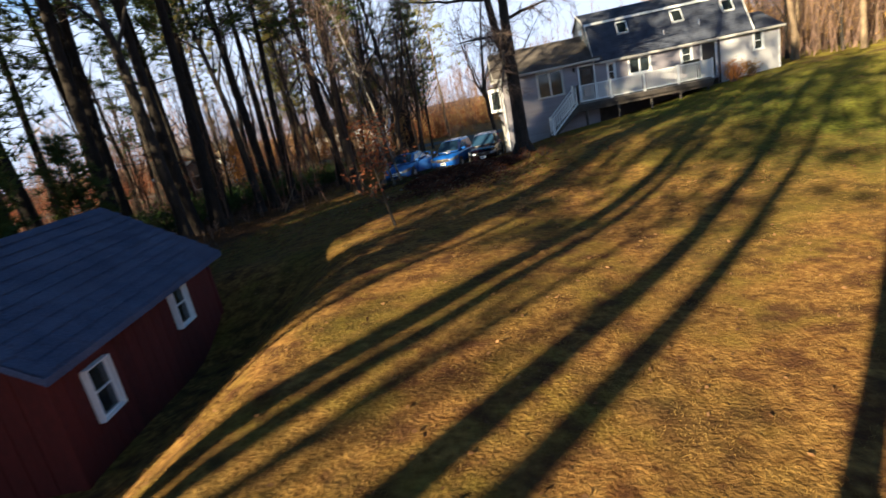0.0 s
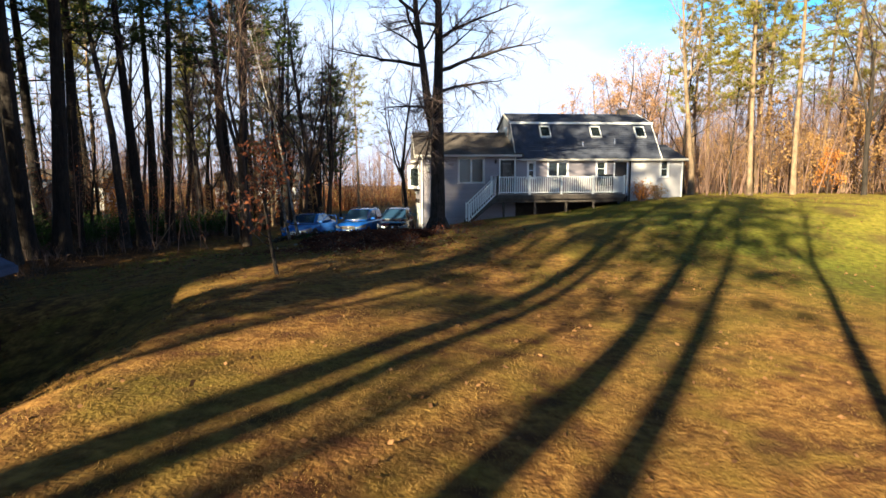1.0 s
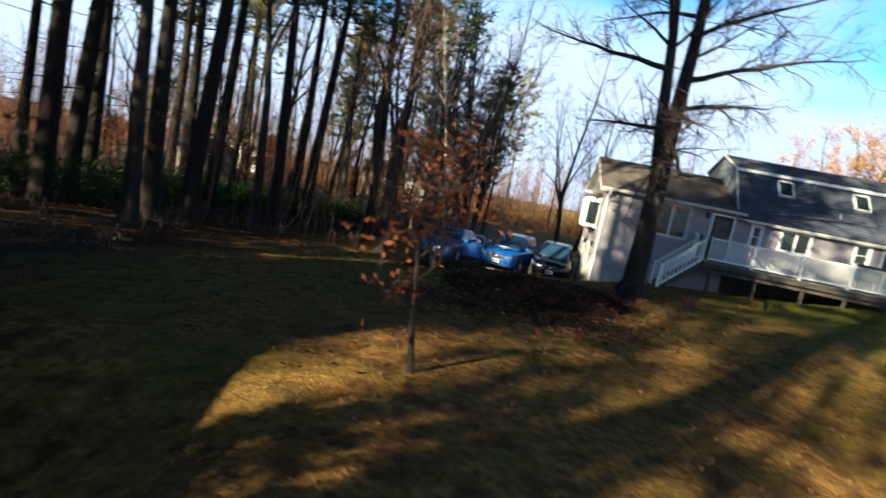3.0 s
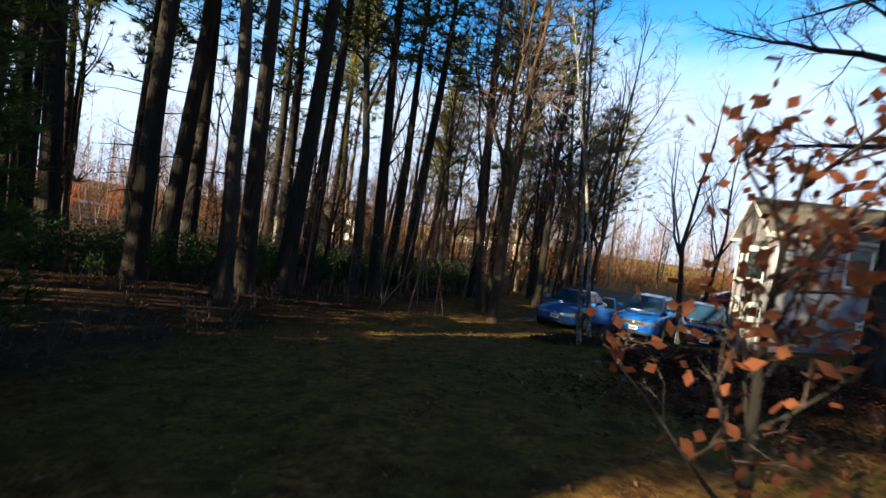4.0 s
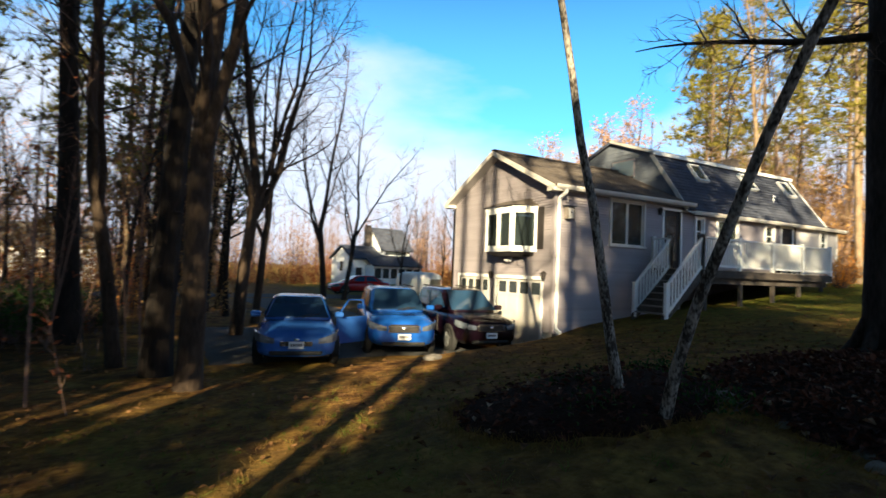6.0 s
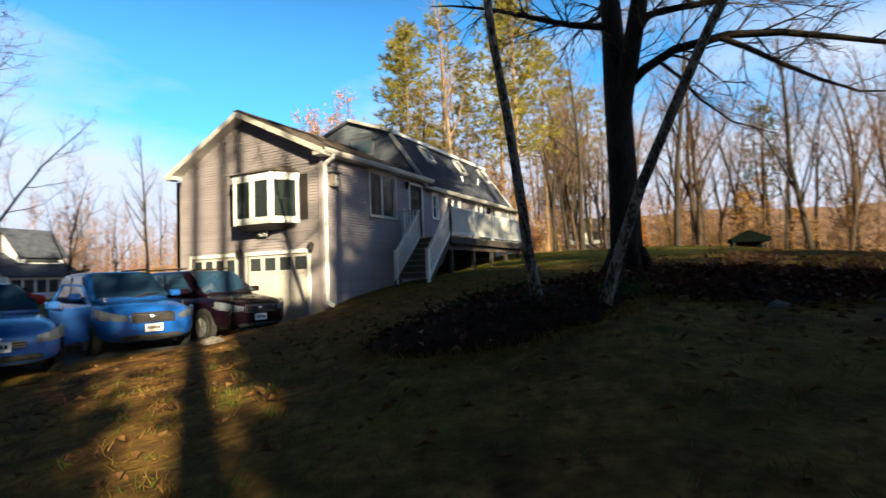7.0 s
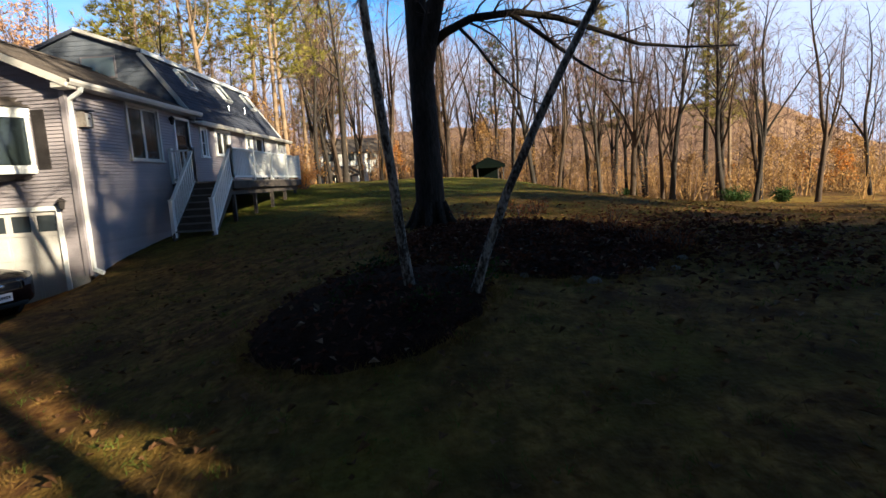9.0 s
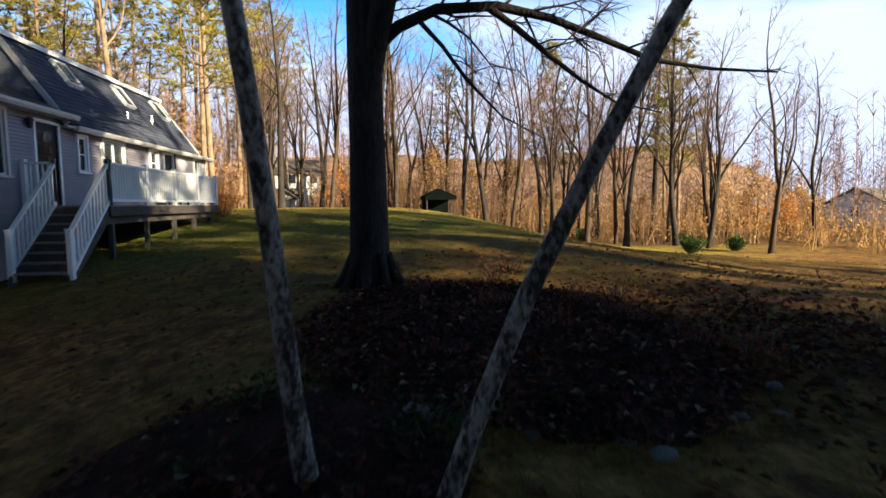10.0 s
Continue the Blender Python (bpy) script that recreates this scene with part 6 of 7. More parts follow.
def oak():
    """The big twin-stemmed tree in the planting bed."""
    rnd = random.Random(7)
    wood, fine, leaves = Tubes(), Tubes(), Tubes()
    stem = [Vector(p) for p in ((0, 0, -0.3), (0.0, 0.02, 0.5), (0.02, 0.03, 2.2), (0.02, 0.05, 3.6), (0.05, 0.1, 5.4), (0.12, 0.22, 7.5), (0.1, 0.3, 9.6), (0.2, 0.3, 12), (0.1, 0.5, 14.5))]
    wood.tube(stem, [0.42, 0.315, 0.275, 0.262, 0.205, 0.165, 0.125, 0.08, 0.03], 16)
    second = [Vector(p) for p in ((0.0, 0.0, 3.2), (-0.22, -0.25, 4.2), (-0.42, -0.5, 5.2), (-0.6, -0.7, 6.6), (-0.85, -0.8, 8.4), (-0.9, -1.1, 10.5), (-1.3, -1.2, 13.2))]
    wood.tube(second, [0.20, 0.185, 0.165, 0.135, 0.105, 0.065, 0.02], 12)
    for k in range(9):           # root flare
        a = 6.283 * k / 9 + 0.2
        wood.tube([Vector((0.28 * math.cos(a), 0.28 * math.sin(a), 0.5)), Vector((0.42 * math.cos(a), 0.42 * math.sin(a), 0.12)), Vector((0.66 * math.cos(a), 0.66 * math.sin(a), -0.12))], [0.07, 0.09, 0.03], 6)
    limbs = [((-0.1, -0.15, 3.75), (-0.6, -0.3, 0.9), 2.2, 0.06, 0.0), ((-0.3, -0.4, 4.9), (0.3, -1.0, 0.4), 3.6, 0.08, -0.07),
             ((0.1, 0.2, 6.4), (1.0, -0.1, 0.25), 4.2, 0.09, -0.05), ((0.1, 0.2, 5.6), (0.9, 0.35, 0.35), 3.4, 0.08, -0.02), ((-0.6, -0.7, 6.4), (-1, 0.1, 0.25), 3.6, 0.08, -0.06),
             ((0.1, 0.2, 7.6), (0.8, -0.5, 0.5), 3.6, 0.08, 0.0), ((0.1, 0.3, 8.2), (-0.6, 0.8, 0.4), 3.4, 0.07, 0.0), ((0.0, 0.05, 5.0), (-0.5, 0.9, 0.3), 3.8, 0.08, -0.07),
             ((-0.85, -0.8, 8.3), (-0.9, -0.5, 0.4), 3.2, 0.07, 0.0), ((-0.8, -0.8, 7.4), (-0.2, -1, 0.5), 3.4, 0.07, 0.0), ((0.15, 0.3, 9.6), (0.9, 0.3, 0.6), 3.0, 0.06, 0.02), ((-0.9, -1.0, 10), (-0.4, -0.8, 0.7), 2.6, 0.06, 0.02),
             ((0.15, 0.3, 10.5), (-0.3, 0.8, 0.8), 2.6, 0.05, 0.02), ((0.15, 0.3, 11.5), (0.6, -0.6, 0.8), 2.2, 0.05, 0.02), ((-1.1, -1.1, 11.8), (-0.8, 0.3, 0.8), 2.0, 0.04, 0.02)]
    for k in range(16):
        q, e = along(stem if k % 2 else second, rnd.uniform(0.5, 0.95))
        limbs.append((q, sideways(e, rnd.uniform(0.7, 1.2), rnd), rnd.uniform(1.8, 3.2), 0.05, -0.03))
    # the long level limb and the branch that droops from it
    for pts, r in ((((-0.05, -0.1, 3.6), (-0.15, -0.5, 3.95), (-0.25, -1.1, 4.15), (-0.35, -1.9, 4.25), (-0.45, -2.7, 4.05), (-0.5, -3.5, 3.7), (-0.6, -4.3, 3.4), (-0.65, -5.2, 3.25), (-0.7, -6.2, 3.2)), 0.105),
                   (((-0.34, -1.8, 4.24), (-0.45, -2.2, 3.95), (-0.52, -2.7, 3.5), (-0.6, -3.2, 3.05), (-0.7, -3.7, 2.75), (-0.8, -4.3, 2.6)), 0.06),
                   (((-0.2, -0.8, 4.05), (-0.5, -1.1, 3.6), (-0.75, -1.5, 3.0), (-0.9, -1.9, 2.5), (-1.1, -2.5, 2.2)), 0.04)):
        pts = [Vector(p) + Vector((rnd.gauss(0, 0.03), rnd.gauss(0, 0.03), rnd.gauss(0, 0.03))) for p in pts]
        wood.tube(pts, [r * (1 - 0.85 * j / (len(pts) - 1)) for j in range(len(pts))], 8)
        twigs(pts, r, wood, fine, leaves, rnd, 14, 5, 1.5, droop=0.08, close=True)
    for p, d, length, r, lift in limbs:
        limb = path(Vector(p), Vector(d), length, 9, 0.10, lift * 0.6, rnd)
        wood.tube(limb, [r * (1 - 0.88 * j / 9) for j in range(10)], 7)
        twigs(limb, r, wood, fine, leaves, rnd, 17, 6, length * 0.46, droop=0.07, close=True)
    e = thing("tree", "large leafless twin-stemmed tree with long spreading limbs", "tree", pose(0.3, -7.5, ground_z(0.3, -7.5)))
    wood.link("trunk", BARK_GREY, e)
    fine.link("crown", TWIG, e)


oak()


def leaning_tree(label, x, y, lean, curve, height, r, seed):
    rnd = random.Random(seed)
    wood, fine, leaves = Tubes(), Tubes(), Tubes()
    n = 12
    stem = []
    for k in range(n + 1):
        t = height * k / n
        stem.append(Vector((lean[0] * t + curve[0] * t * t + rnd.gauss(0, 0.015), lean[1] * t + curve[1] * t * t + rnd.gauss(0, 0.015), t - 0.15)))
    wood.tube(stem, [r * (1.2 if k == 0 else 1) * (1 - 0.85 * k / n) + 0.004 for k in range(n + 1)], 10)
    for k in range(9):
        t = 0.5 + 0.5 * (k + rnd.random()) / 9
        p, d = along(stem, t)
        limb = path(p, sideways(d, rnd.uniform(0.5, 1.0), rnd), height * 0.24 * (1.3 - t), 6, 0.14, -0.04, rnd)
        wood.tube(limb, [r * 0.42 * (1 - 0.6 * t) * (1 - 0.85 * j / 6) + 0.003 for j in range(7)], 5)
        twigs(limb, r * 0.3, wood, fine, leaves, rnd, 7, 4, height * 0.11, droop=0.09, close=True)
    e = thing("tree", label, "tree", pose(x, y, ground_z(x, y)), "leaning garden trees")
    wood.link("trunk", BARK_BLOTCHED, e)
    fine.link("crown", TWIG, e)


leaning_tree("slender leaning tree with pale blotched bark in the mulch bed", -5.35, -7.43, (-0.15, 0.10), (-0.006, -0.006), 8.5, 0.055, 3)
leaning_tree("slender grey tree leaning outwards from the mulch bed", -5.55, -8.06, (-0.12, -0.29), (0.008, -0.05), 7.5, 0.052, 4)

# sapling on the lawn
sap = bare_tree("young lawn tree with dark rust leaves", 33, 2.9, 0.045, BARK_GREY, 0.3, 12, 0.9, 4, 3, LEAF_RUST, 3, "lawn sapling")
sap.matrix_basis = pose(-4.1, -17.3, ground_z(-4.1, -17.3))


# ---- shrubs, beds, litter and grass ----
def shrub(label, x, y, radius, height, leaf, seed, stems=26, leaf_n=26, leaf_len=0.07, name="shrub"):
    rnd = random.Random(seed)
    wood, leaves = Tubes(), Tubes()
    for _ in range(stems):
        a, s = rnd.uniform(0, 6.283), rnd.uniform(0.1, 1.0)
        d = Vector((math.cos(a) * s * radius / height, math.sin(a) * s * radius / height, 1))
        st = path(Vector((d.x * 0.15, d.y * 0.15, -0.05)), d, height * rnd.uniform(0.7, 1.1), 5, 0.12, 0.0, rnd)
        wood.tube(st, [0.013, 0.011, 0.009, 0.007, 0.005, 0.002], 4)
        for _ in range(leaf_n):
            p, e = along(st, rnd.uniform(0.2, 1.0))
            q = p + Vector((rnd.gauss(0, 0.09), rnd.gauss(0, 0.09), rnd.gauss(0, 0.07)))
            leaves.blade(q, sideways(e, rnd.uniform(0.4, 1.6), rnd) * leaf_len * rnd.uniform(0.6, 1.4), leaf_len * 0.3, rnd)
    e = thing(name, label, "shrub", pose(x, y, ground_z(x, y)), "shrubs")
    tagged(wood.link("branchwork", TWIG, e), kind="stuff")
    tagged(leaves.link("foliage", leaf, e, smooth=False), kind="stuff")


shrub("orange-brown deciduous shrub at the end of the deck", 11.9, -1.6, 0.9, 1.25, LEAF_ORANGE, 1, 40, 40)
shrub("rust-brown shrub beside the deck", 12.9, -1.2, 0.6, 0.9, LEAF_TAN, 2, 26, 30)
shrub("dark evergreen shrub on the far lawn", 23.5, -26.5, 1.1, 1.3, LEAF_DARK, 3, 50, 60, 0.11)
shrub("dark evergreen shrub on the far lawn", 25, -30.5, 0.8, 1.1, LEAF_DARK, 4, 40, 50, 0.11)
shrub("dark evergreen shrub on the far lawn", 31, -22.0, 0.9, 1.0, LEAF_DARK, 5, 40, 50, 0.11)
shrub("yellow autumn shrub at the drive's edge", 3.4, 10.5, 1.0, 1.9, LEAF_ORANGE, 6, 40, 40)
shrub("yellow-green shrub beside the garage end", 0.6, 7.8, 0.7, 1.3, NEEDLE_GOLD, 7, 34, 40)
for k, (x, y) in enumerate(((-11.5, 9.0), (-10.6, 13.5), (-13.5, 7.0), (-16.5, 9.5), (-12.8, 16.5), (-18.0, 4.5), (-20.5, 11.0), (-9.8, 18.5))):
    shrub("straggly undergrowth shrub with orange-brown leaves", x, y, 0.9, 1.5 + 0.3 * (k % 3), LEAF_ORANGE if k % 2 else LEAF_TAN, 20 + k, 20, 22)
for k, (x, y) in enumerate(((0.2, -9.4), (-1.2, -10.3), (-2.2, -10.6), (1.9, -7.6), (-0.4, -8.2), (0.9, -9.9), (-3.1, -10.9), (-2.6, -9.6), (-1.6, -9.0), (-3.6, -11.2), (-0.9, -11.0), (0.3, -7.4))):
    shrub("low dry perennial clump in the planting bed", x, y, 0.35, 0.4, LEAF_RUST, 40 + k, 16, 10, 0.05, "perennial")
for k, (x, y) in enumerate(((-5.3, -6.8), (-5.9, -7.6), (-4.9, -8.1), (-4.2, -6.9))):
    shrub("low dark ground-cover clump under the leaning trees", x, y, 0.4, 0.22, LEAF_DARK, 60 + k, 26, 16, 0.05, "ground_cover")


def bed(label, cx, cy, rx, ry, turn, seed):
    rnd = random.Random(seed)
    n, rings = 96, 12
    v, f = [], []
    ca, sa = math.cos(radians(turn)), math.sin(radians(turn))
    for k in range(rings + 1):
        t = k / rings
        for i in range(n):
            a = 6.283 * i / n
            w = 1 + 0.12 * noise.noise(Vector((math.cos(a) * 1.5, math.sin(a) * 1.5, seed))) + 0.07 * noise.noise(Vector((math.cos(a) * 6, math.sin(a) * 6, seed)))
            u, q = rx * t * w * math.cos(a), ry * t * w * math.sin(a)
            x, y = cx + u * ca - q * sa, cy + u * sa + q * ca
            z = ground_z(x, y) + 0.12 * (1 - t ** 3) - (0.06 if k == rings else 0) + 0.03 * noise.noise(Vector((x * 4, y * 4, 5)))
            v.append((x, y, z))
    for k in range(rings):
        for i in range(n):
            f.append((k * n + i, k * n + (i + 1) % n, (k + 1) * n + (i + 1) % n, (k + 1) * n + i))
    e = raw("planting_bed", v, f, MULCH, smooth=True)
    tagged(e, label, "planting bed", kind="structure")
    return e, (cx, cy, rx, ry, ca, sa)


bed_a, ea = bed("dark mulch bed round the leaning trees", -5.4, -6.95, 1.55, 1.4, 0, 1)
bed_b, eb = bed("leaf-strewn mulch bed round the large tree", -2.4, -9.0, 2.75, 2.25, 20, 2)


def stone_mesh(seed):
    rnd = random.Random(seed)
    bm = bmesh.new()
    bmesh.ops.create_icosphere(bm, subdivisions=2, radius=1)
    for vv in bm.verts:
        vv.co *= 1 + 0.3 * noise.noise(vv.co * 1.3 + Vector((seed, 0, 0)))
        vv.co.z *= 0.6
    me = bpy.data.meshes.new("stone")
    bm.to_mesh(me)
    bm.free()
    me.materials.append(STONE)
    return me


STONES = [stone_mesh(k) for k in range(4)]
rnd = random.Random(9)
for k in range(9):
    a = 2.2 + 2.6 * rnd.random()
    cx, cy, rx, ry, ca, sa = eb
    e = rnd.uniform(0.9, 1.05)
    u, q = rx * e * math.cos(a), ry * e * math.sin(a)
    x, y = cx + u * ca - q * sa, cy + u * sa + q * ca
    s = new("stone", STONES[k % 4])
    s.parent = bed_b
    r = rnd.uniform(0.05, 0.1)
    s.matrix_basis = pose(x, y, ground_z(x, y) + r * 0.2, 0, 0, rnd.uniform(0, 360)) @ Matrix.Diagonal((r * rnd.uniform(1, 1.6), r, r, 1))
rocks = tagged(new("rock", STONES[1]), "flat grey rock lying beside the drive", "rock")
rocks.matrix_basis = pose(-4.2, -1.0, ground_z(-4.2, -1.0) + 0.03, 0, 0, 30) @ Matrix.Diagonal((0.3, 0.18, 0.13, 1))

stick = Tubes()
stick.tube(path(Vector((0, 0, 0)), Vector((0.5, 0.3, 1)), 1.9, 5, 0.03, 0, random.Random(2)), [0.03, 0.028, 0.024, 0.02, 0.015, 0.008], 7)
tagged(stick.link("branch", BARK_PALE), "pale dead branch leaning in the woods", "branch").matrix_basis = pose(-13.0, -3.0, ground_z(-13.0, -3.0) - 0.05)


def scatter(n, seed, place, make):
    rnd = random.Random(seed)
    t = Tubes()
    for _ in range(n):
        p = place(rnd)
        if p is not None:
            make(t, p, rnd)
    return t


def in_bed(x, y):
    for cx, cy, rx, ry, ca, sa in (ea, eb):
        u, q = (x - cx) * ca + (y - cy) * sa, -(x - cx) * sa + (y - cy) * ca
        if (u / rx) ** 2 + (q / ry) ** 2 < 0.95:
            return True
    return False


def on_drive(x, y):
    return (-9.1 < x < -0.4 and y > 0.7) or (x > -0.3 and y > -0.1)


def lawn_place(x0, x1, y0, y1):
    def place(rnd):
        x, y = rnd.uniform(x0, x1), rnd.uniform(y0, y1)
        if on_drive(x, y) or in_bed(x, y):
            return None
        return Vector((x, y, ground_z(x, y)))
    return place


def tuft(t, p, rnd):
    if noise.noise(Vector((p.x * 2.2, p.y * 2.2, 7))) < -0.12:      # thin patches between the clumps
        return
    for _ in range(3):
        t.spike(p + Vector((rnd.gauss(0, 0.03), rnd.gauss(0, 0.03), -0.01)), Vector((rnd.gauss(0, 0.025), rnd.gauss(0, 0.025), rnd.uniform(0.015, 0.042))), 0.0042, rnd)


def leaf_flat(t, p, rnd):
    t.blade(p + Vector((0, 0, rnd.uniform(0.012, 0.035))), Vector((rnd.gauss(0, 1), rnd.gauss(0, 1), rnd.gauss(0, 0.25))).normalized() * rnd.uniform(0.04, 0.09), 0.022, rnd)


tagged(scatter(75000, 1, lawn_place(-7, 8.5, -32, -13), tuft).link("grass", BLADE, smooth=False), "clumped dry golden grass blades on the back lawn", "grass", kind="stuff")
tagged(scatter(22000, 11, lawn_place(-13, 11, -13, -1), tuft).link("grass", BLADE, smooth=False), "short dry straw-coloured grass blades on the lawn", "grass", kind="stuff")
tagged(scatter(16000, 2, lawn_place(1, 20, -18, -0.5), tuft).link("grass", BLADE_GREEN, smooth=False), "short green grass blades on the lawn", "grass", kind="stuff")
tagged(scatter(9000, 3, lawn_place(-22, 24, -34, 6), leaf_flat).link("fallen_leaves", LITTER, smooth=False), "brown fallen leaves strewn over the lawn", "leaves", kind="stuff")


def wood_place(rnd):
    x, y = rnd.uniform(-32, -10.5), rnd.uniform(-34, 22)
    if x > -13 and y < 1 or any((x - a) ** 2 + (y - b) ** 2 < r * r for a, b, r in CLEAR):
        return None
    return Vector((x, y, ground_z(x, y)))


def bed_place(rnd):
    a, t = rnd.uniform(0, 6.283), math.sqrt(rnd.random()) * 0.97
    cx, cy, rx, ry, ca, sa = eb if rnd.random() < 0.9 else ea
    u, q = rx * t * math.cos(a), ry * t * math.sin(a)
    x, y = cx + u * ca - q * sa, cy + u * sa + q * ca
    return Vector((x, y, ground_z(x, y) + 0.12 * (1 - t ** 3)))


def brush(t, p, rnd):
    h = rnd.uniform(0.3, 1.1)
    for _ in range(4):
        d = Vector((rnd.gauss(0, 0.25), rnd.gauss(0, 0.25), 1)).normalized() * h * rnd.uniform(0.6, 1)
        t.spike(p, d, 0.008, rnd)
        t.spike(p + d * 0.5, sideways(d.normalized(), 0.7, rnd) * h * 0.45, 0.005, rnd)


tagged(scatter(2600, 5, wood_place, brush).link("undergrowth", TWIG, smooth=False), "thin bare undergrowth stems between the trees", "undergrowth", kind="stuff")
tagged(scatter(14000, 6, wood_place, leaf_flat).link("fallen_leaves", LITTER, smooth=False), "brown leaf litter on the woodland floor", "leaves", kind="stuff")
def curled(t, p, rnd):
    """A broad curled leaf, folded along its middle."""
    d = Vector((rnd.gauss(0, 1), rnd.gauss(0, 1), rnd.gauss(0, 0.35))).normalized() * rnd.uniform(0.06, 0.13)
    s = d.cross(Vector((0, 0, 1))).normalized() * d.length * rnd.uniform(0.25, 0.4)
    up = Vector((0, 0, d.length * rnd.uniform(0.1, 0.4)))
    p = p + Vector((0, 0, rnd.uniform(0.015, 0.05)))
    o = len(t.v)
    t.v += [p, p + d * 0.5 + s + up, p + d, p + d * 0.5 - s + up, p + d * 0.5]
    t.f += [(o, o + 1, o + 4), (o + 1, o + 2, o + 4), (o, o + 4, o + 3), (o + 4, o + 2, o + 3)]


def round_bed(rnd):
    """Leaves blown over the bed and the lawn south-west of it."""
    if rnd.random() < 0.7:
        return bed_place(rnd)
    x, y = rnd.gauss(-3.2, 1.6), rnd.gauss(-12.0, 0.9)
    return Vector((x, y, ground_z(x, y)))


tagged(scatter(6500, 7, round_bed, curled).link("fallen_leaves", LITTER_RED, smooth=False), "dark red-brown oak leaves covering the planting beds", "leaves", kind="stuff")
tagged(scatter(380, 8, round_bed, curled).link("fallen_leaves", LITTER_PALE, smooth=False), "pale curled leaves scattered over the planting bed", "leaves", kind="stuff")


def edge_place(rnd):
    a, t = rnd.uniform(0, 6.283), rnd.uniform(0.93, 1.06)
    cx, cy, rx, ry, ca, sa = eb if rnd.random() < 0.65 else ea
    u, q = rx * t * math.cos(a), ry * t * math.sin(a)
    x, y = cx + u * ca - q * sa, cy + u * sa + q * ca
    return Vector((x, y, ground_z(x, y)))


def long_tuft(t, p, rnd):
    for _ in range(7):
        t.spike(p + Vector((rnd.gauss(0, 0.04), rnd.gauss(0, 0.04), -0.01)), Vector((rnd.gauss(0, 0.05), rnd.gauss(0, 0.05), rnd.uniform(0.04, 0.11))), 0.004, rnd)


tagged(scatter(1500, 12, lawn_place(-12, 1, -15, -2.5), long_tuft).link("grass", BLADE_GREEN, smooth=False), "longer olive-green grass tufts scattered over the side lawn", "grass", kind="stuff")
tagged(scatter(1100, 13, lawn_place(-12.5, 1, -18, -2), long_tuft).link("grass", BLADE, smooth=False), "dry straw-coloured tufts scattered over the side lawn", "grass", kind="stuff")
tagged(scatter(2200, 14, lawn_place(-12.5, 3, -18, -2), curled).link("fallen_leaves", LITTER, smooth=False), "brown curled leaves scattered over the side lawn", "leaves", kind="stuff")
tagged(scatter(900, 9, edge_place, long_tuft).link("grass", BLADE, smooth=False), "longer dry grass tufts round the beds", "grass", kind="stuff")


def far_woods():
    rnd = random.Random(77)
    t = Tubes()
    for _ in range(2800):
        a, r = radians(rnd.uniform(-80, 190)), rnd.uniform(58, 210)
        x, y = math.cos(a) * r, math.sin(a) * r
        if -70 < x < 60 and 20 < y < 34 or -2 < x < 18 and 20 < y < 62:
            continue
        hill_z = 24 * smoothstep((r - 95) / 140) * smoothstep((a + 0.8) / 0.3) * smoothstep((0.44 - a) / 0.35) if a < 0.44 else 0.0
        p = Vector((x, y, ground_z(x, y) + hill_z - 0.5))
        h = rnd.uniform(7, 16) * (0.75 if hill_z > 3 else 1)
        top = p + Vector((rnd.gauss(0, 0.4), rnd.gauss(0, 0.4), h))
        t.tube([p, p.lerp(top, 0.5), top], [0.06, 0.04, 0.02], 3)
        for _ in range(42):
            q = p.lerp(top, rnd.uniform(0.2, 0.98))
            t.spike(q, Vector((rnd.gauss(0, 0.6), rnd.gauss(0, 0.6), rnd.uniform(0.2, 1))).normalized() * rnd.uniform(0.8, 3.0), 0.035, rnd)
    tagged(t.link("far_woods", TWIG_WARM, smooth=False), "far leafless woods behind the neighbouring houses", "woods", kind="stuff")


far_woods()


def thicket():
    """Undergrowth that closes the view between the trunks: clumps of tan and brown leaves and stems."""
    for seed, mat, label, n, zone in ((1, LEAF_TAN, "tan and golden undergrowth along the far woods", 900, (-62, 60)), (2, LEAF_RUST, "brown undergrowth in the woods across the street", 800, (60, 185)), (3, LEAF_TAN, "golden undergrowth across the street", 500, (50, 130))):
        rnd = random.Random(seed)
        t = Tubes()
        for _ in range(n):
            a, r = radians(rnd.uniform(*zone)), rnd.uniform(40, 95)
            x, y = math.cos(a) * r - 4, math.sin(a) * r - 6
            if open_view(x, y) or y > 22 and y < 33 or (x > -6 and x < 20 and y < 47 and y > -6):
                continue
            p = Vector((x, y, ground_z(x, y)))
            h, w = rnd.uniform(1.2, 4.5), rnd.uniform(0.7, 1.8)
            for _ in range(10):
                t.spike(p + Vector((rnd.gauss(0, 0.4), rnd.gauss(0, 0.4), -0.1)), Vector((rnd.gauss(0, w * 0.5), rnd.gauss(0, w * 0.5), h * rnd.uniform(0.6, 1.1))), 0.035, rnd)
            for _ in range(46):
                q = p + Vector((rnd.gauss(0, w), rnd.gauss(0, w), h * rnd.uniform(0.1, 1.0)))
                t.blade(q, Vector((rnd.gauss(0, 1), rnd.gauss(0, 1), rnd.gauss(0, 1))).normalized() * rnd.uniform(0.15, 0.34), 0.07, rnd)
        tagged(t.link("thicket", mat, smooth=False), label, "undergrowth", kind="stuff")


thicket()


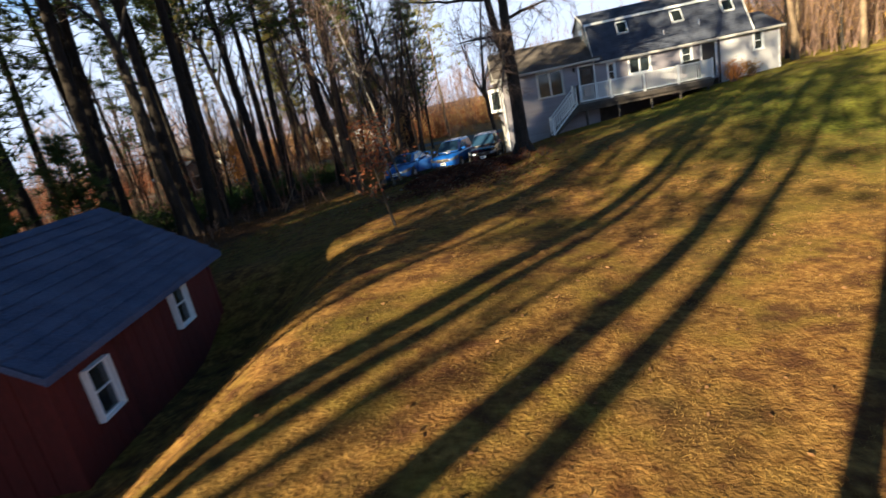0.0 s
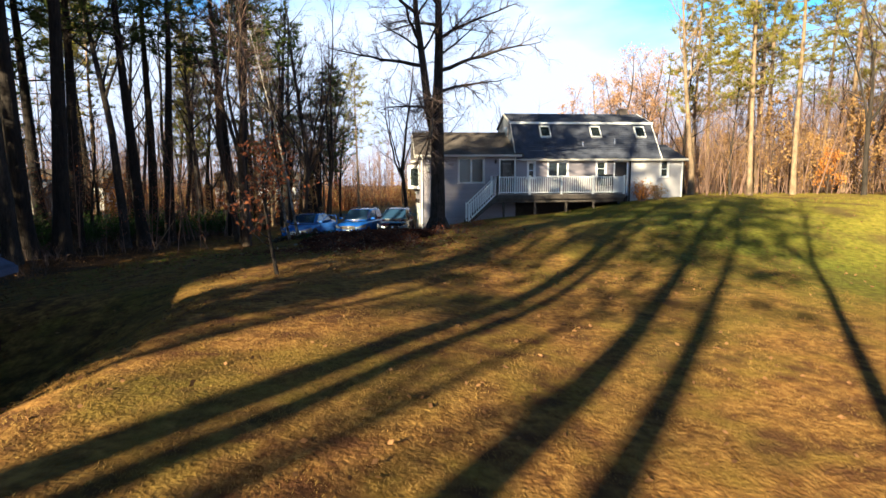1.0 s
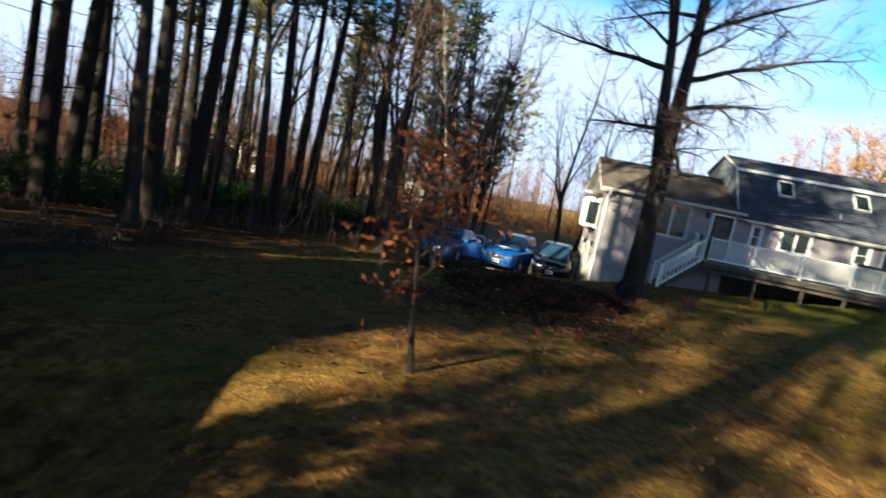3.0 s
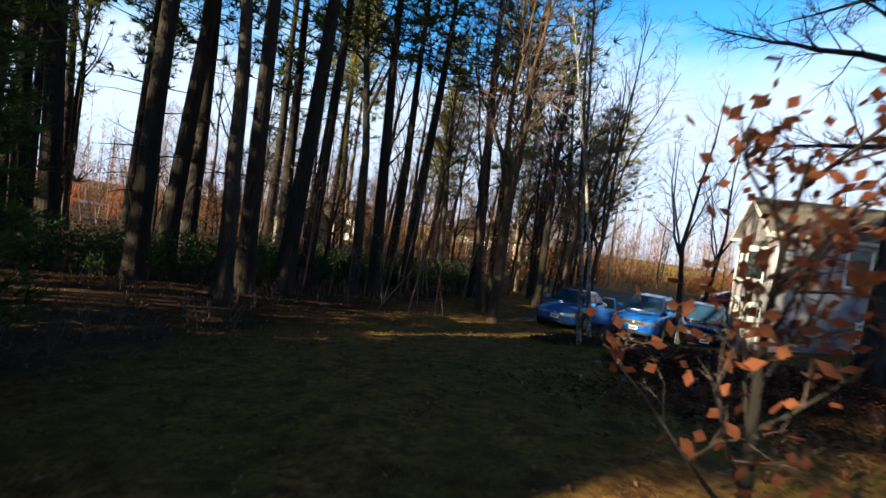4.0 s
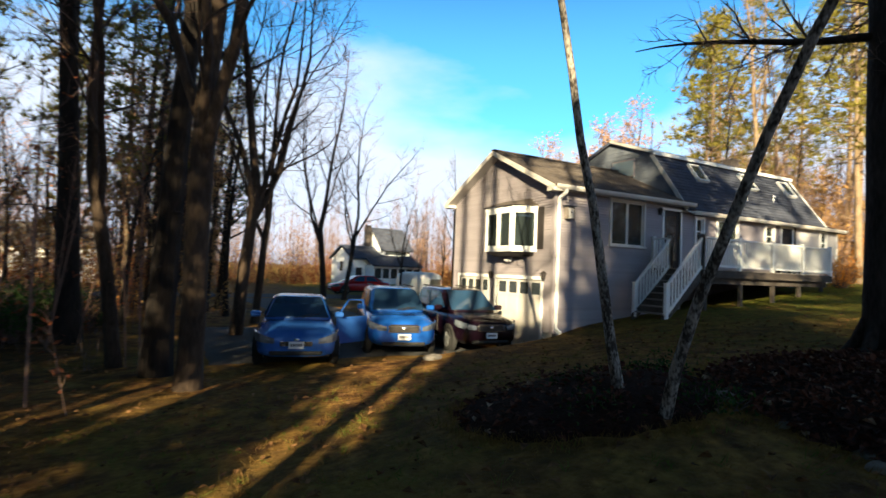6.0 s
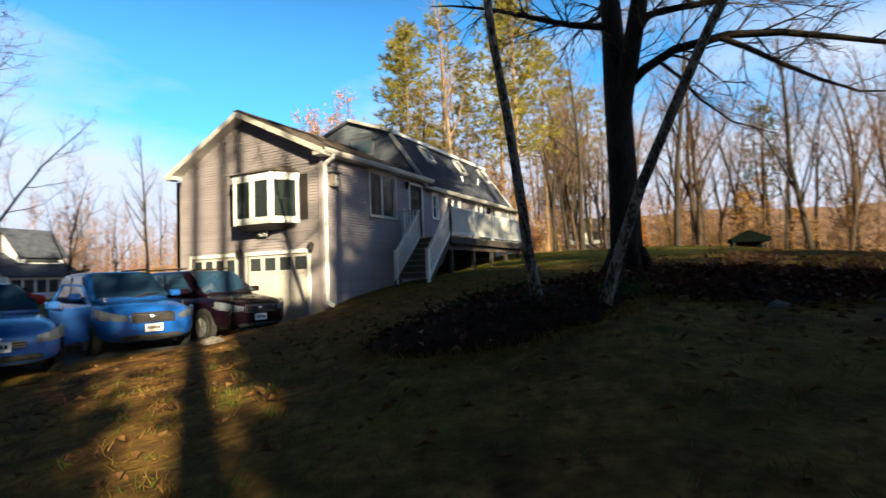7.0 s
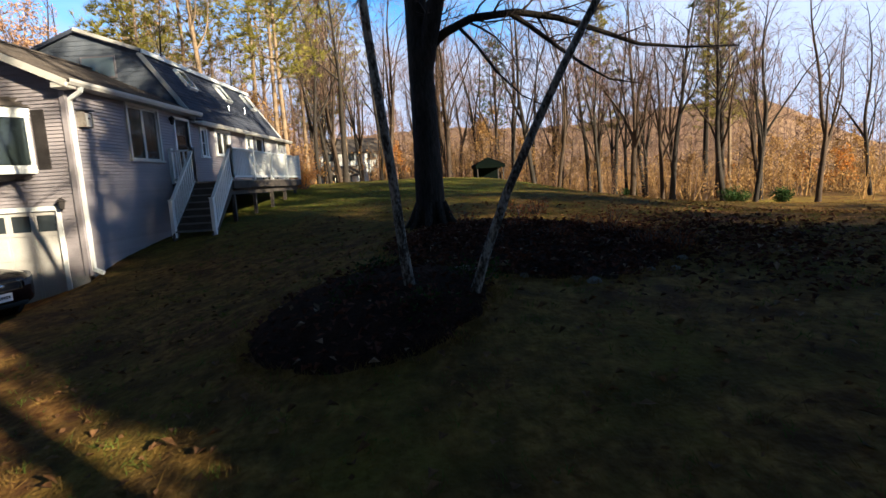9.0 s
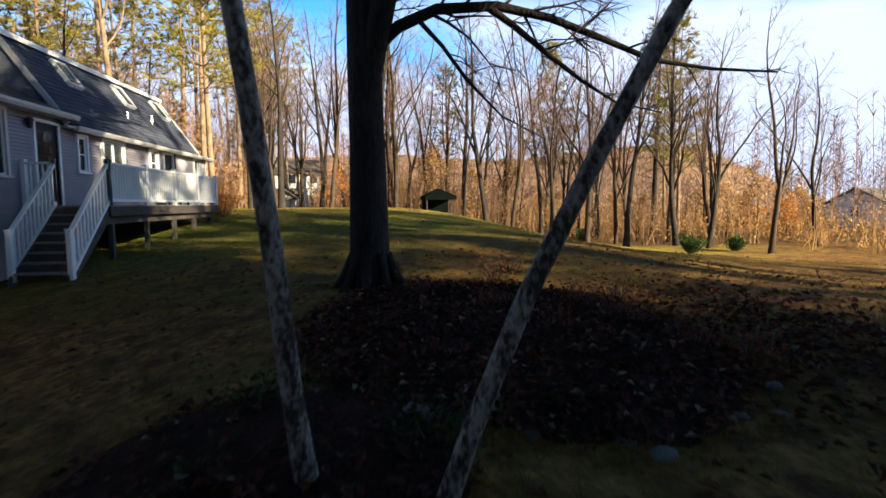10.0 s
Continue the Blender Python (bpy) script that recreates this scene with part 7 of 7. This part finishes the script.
def sapling_stand(label, n, x0, x1, y0, y1, lo, hi, seed, mat, leaf=None, leaf_label=""):
    """Slender saplings and brush that fill the woods between the trunks."""
    rnd = random.Random(seed)
    t, lv = Tubes(), Tubes()
    for _ in range(n):
        x, y = rnd.uniform(x0, x1), rnd.uniform(y0, y1)
        if open_view(x, y) or on_drive(x, y) and y < 22 and x < 19 or 22 < y < 31 or (-2 < x < 18 and y > 30) or any((x - a) ** 2 + (y - b) ** 2 < r * r + 4 for a, b, r in CLEAR):
            continue
        p, h = Vector((x, y, ground_z(x, y) - 0.05)), rnd.uniform(lo, hi)
        d = Vector((rnd.gauss(0, 0.12), rnd.gauss(0, 0.12), 1)).normalized()
        t.tube([p, p + d * h * 0.5, p + d * h], [0.004 * h + 0.006, 0.003 * h + 0.004, 0.003], 3)
        for _ in range(int(7 + h * 3)):
            q = p + d * h * rnd.uniform(0.2, 0.98)
            e = sideways(d, rnd.uniform(0.4, 0.9), rnd) * h * rnd.uniform(0.1, 0.3)
            t.spike(q, e, 0.007, rnd)
            t.spike(q + e * 0.5, sideways(e.normalized(), 0.6, rnd) * e.length * 0.6, 0.005, rnd)
            if leaf is not None and rnd.random() < 0.8:
                for _ in range(3):
                    lv.blade(q + e * rnd.random() + Vector((rnd.gauss(0, 0.1), rnd.gauss(0, 0.1), rnd.gauss(0, 0.1))), sideways(d, rnd.uniform(0.6, 2.4), rnd) * rnd.uniform(0.05, 0.13), 0.025, rnd)
    tagged(t.link("saplings", mat, smooth=False), label, "saplings", kind="stuff")
    if lv.v:
        tagged(lv.link("sapling_leaves", leaf, smooth=False), leaf_label, "leaves", kind="stuff")


sapling_stand("thin bare saplings between the pine trunks", 330, -38, -9.8, -4, 22, 1.5, 6.5, 1, TWIG_WARM, LEAF_RUST, "rust-brown leaves clinging to the saplings")
sapling_stand("golden brush and saplings along the sunlit wood edge", 900, 30, 56, -36, 6, 0.8, 4.2, 2, TWIG_WARM, LEAF_TAN, "tan leaves clinging to the sunlit brush")
sapling_stand("golden brush and saplings behind the house", 900, 18.5, 44, 4, 22, 2.0, 8.5, 3, TWIG_WARM, LEAF_TAN, "golden leaves clinging to the brush behind the house")
sapling_stand("thin bare saplings across the street", 500, -44, 30, 31, 52, 2.0, 6.0, 4, TWIG_WARM, LEAF_TAN, "tan leaves clinging to the brush across the street")


def wood_edge_brush():
    """Low evergreen brush, brambles and stems that stand along the edge of the woods."""
    rnd = random.Random(91)
    t, lv = Tubes(), Tubes()
    edge = [(-24, -12), (-19.5, -9.5), (-17.6, -6.0), (-17.2, -2.5), (-15.8, 0.8), (-14.0, 3.6), (-12.2, 6.6), (-11.0, 9.5)]
    for _ in range(420):
        k = rnd.randrange(len(edge) - 1)
        u = rnd.random()
        x, y = (edge[k][j] + (edge[k + 1][j] - edge[k][j]) * u for j in (0, 1))
        back = abs(rnd.gauss(0, 2.2))
        x, y = x - back * 0.85 + rnd.gauss(0, 0.3), y + back * 0.5 + rnd.gauss(0, 0.3)
        p, h = Vector((x, y, ground_z(x, y) - 0.05)), rnd.uniform(0.5, 1.7)
        for _ in range(6):
            d = Vector((rnd.gauss(0, 0.35), rnd.gauss(0, 0.35), 1)).normalized() * h * rnd.uniform(0.7, 1.1)
            t.spike(p, d, 0.014, rnd)
            for _ in range(3):
                e = sideways(d.normalized(), rnd.uniform(0.5, 1.1), rnd) * h * rnd.uniform(0.2, 0.45)
                q = p + d * rnd.uniform(0.3, 0.95)
                t.spike(q, e, 0.006, rnd)
                for _ in range(5):
                    lv.blade(q + e * rnd.random() + Vector((rnd.gauss(0, 0.08), rnd.gauss(0, 0.08), rnd.gauss(0, 0.08))), Vector((rnd.gauss(0, 1), rnd.gauss(0, 1), rnd.gauss(0, 0.8))).normalized() * rnd.uniform(0.07, 0.15), 0.035, rnd)
    tagged(t.link("brush_stems", TWIG, smooth=False), "tangled bare brush stems along the edge of the woods", "brush", kind="stuff")
    tagged(lv.link("brush_leaves", LEAF_DARK, smooth=False), "dark evergreen leaves of the brush along the woods", "brush", kind="stuff")


wood_edge_brush()
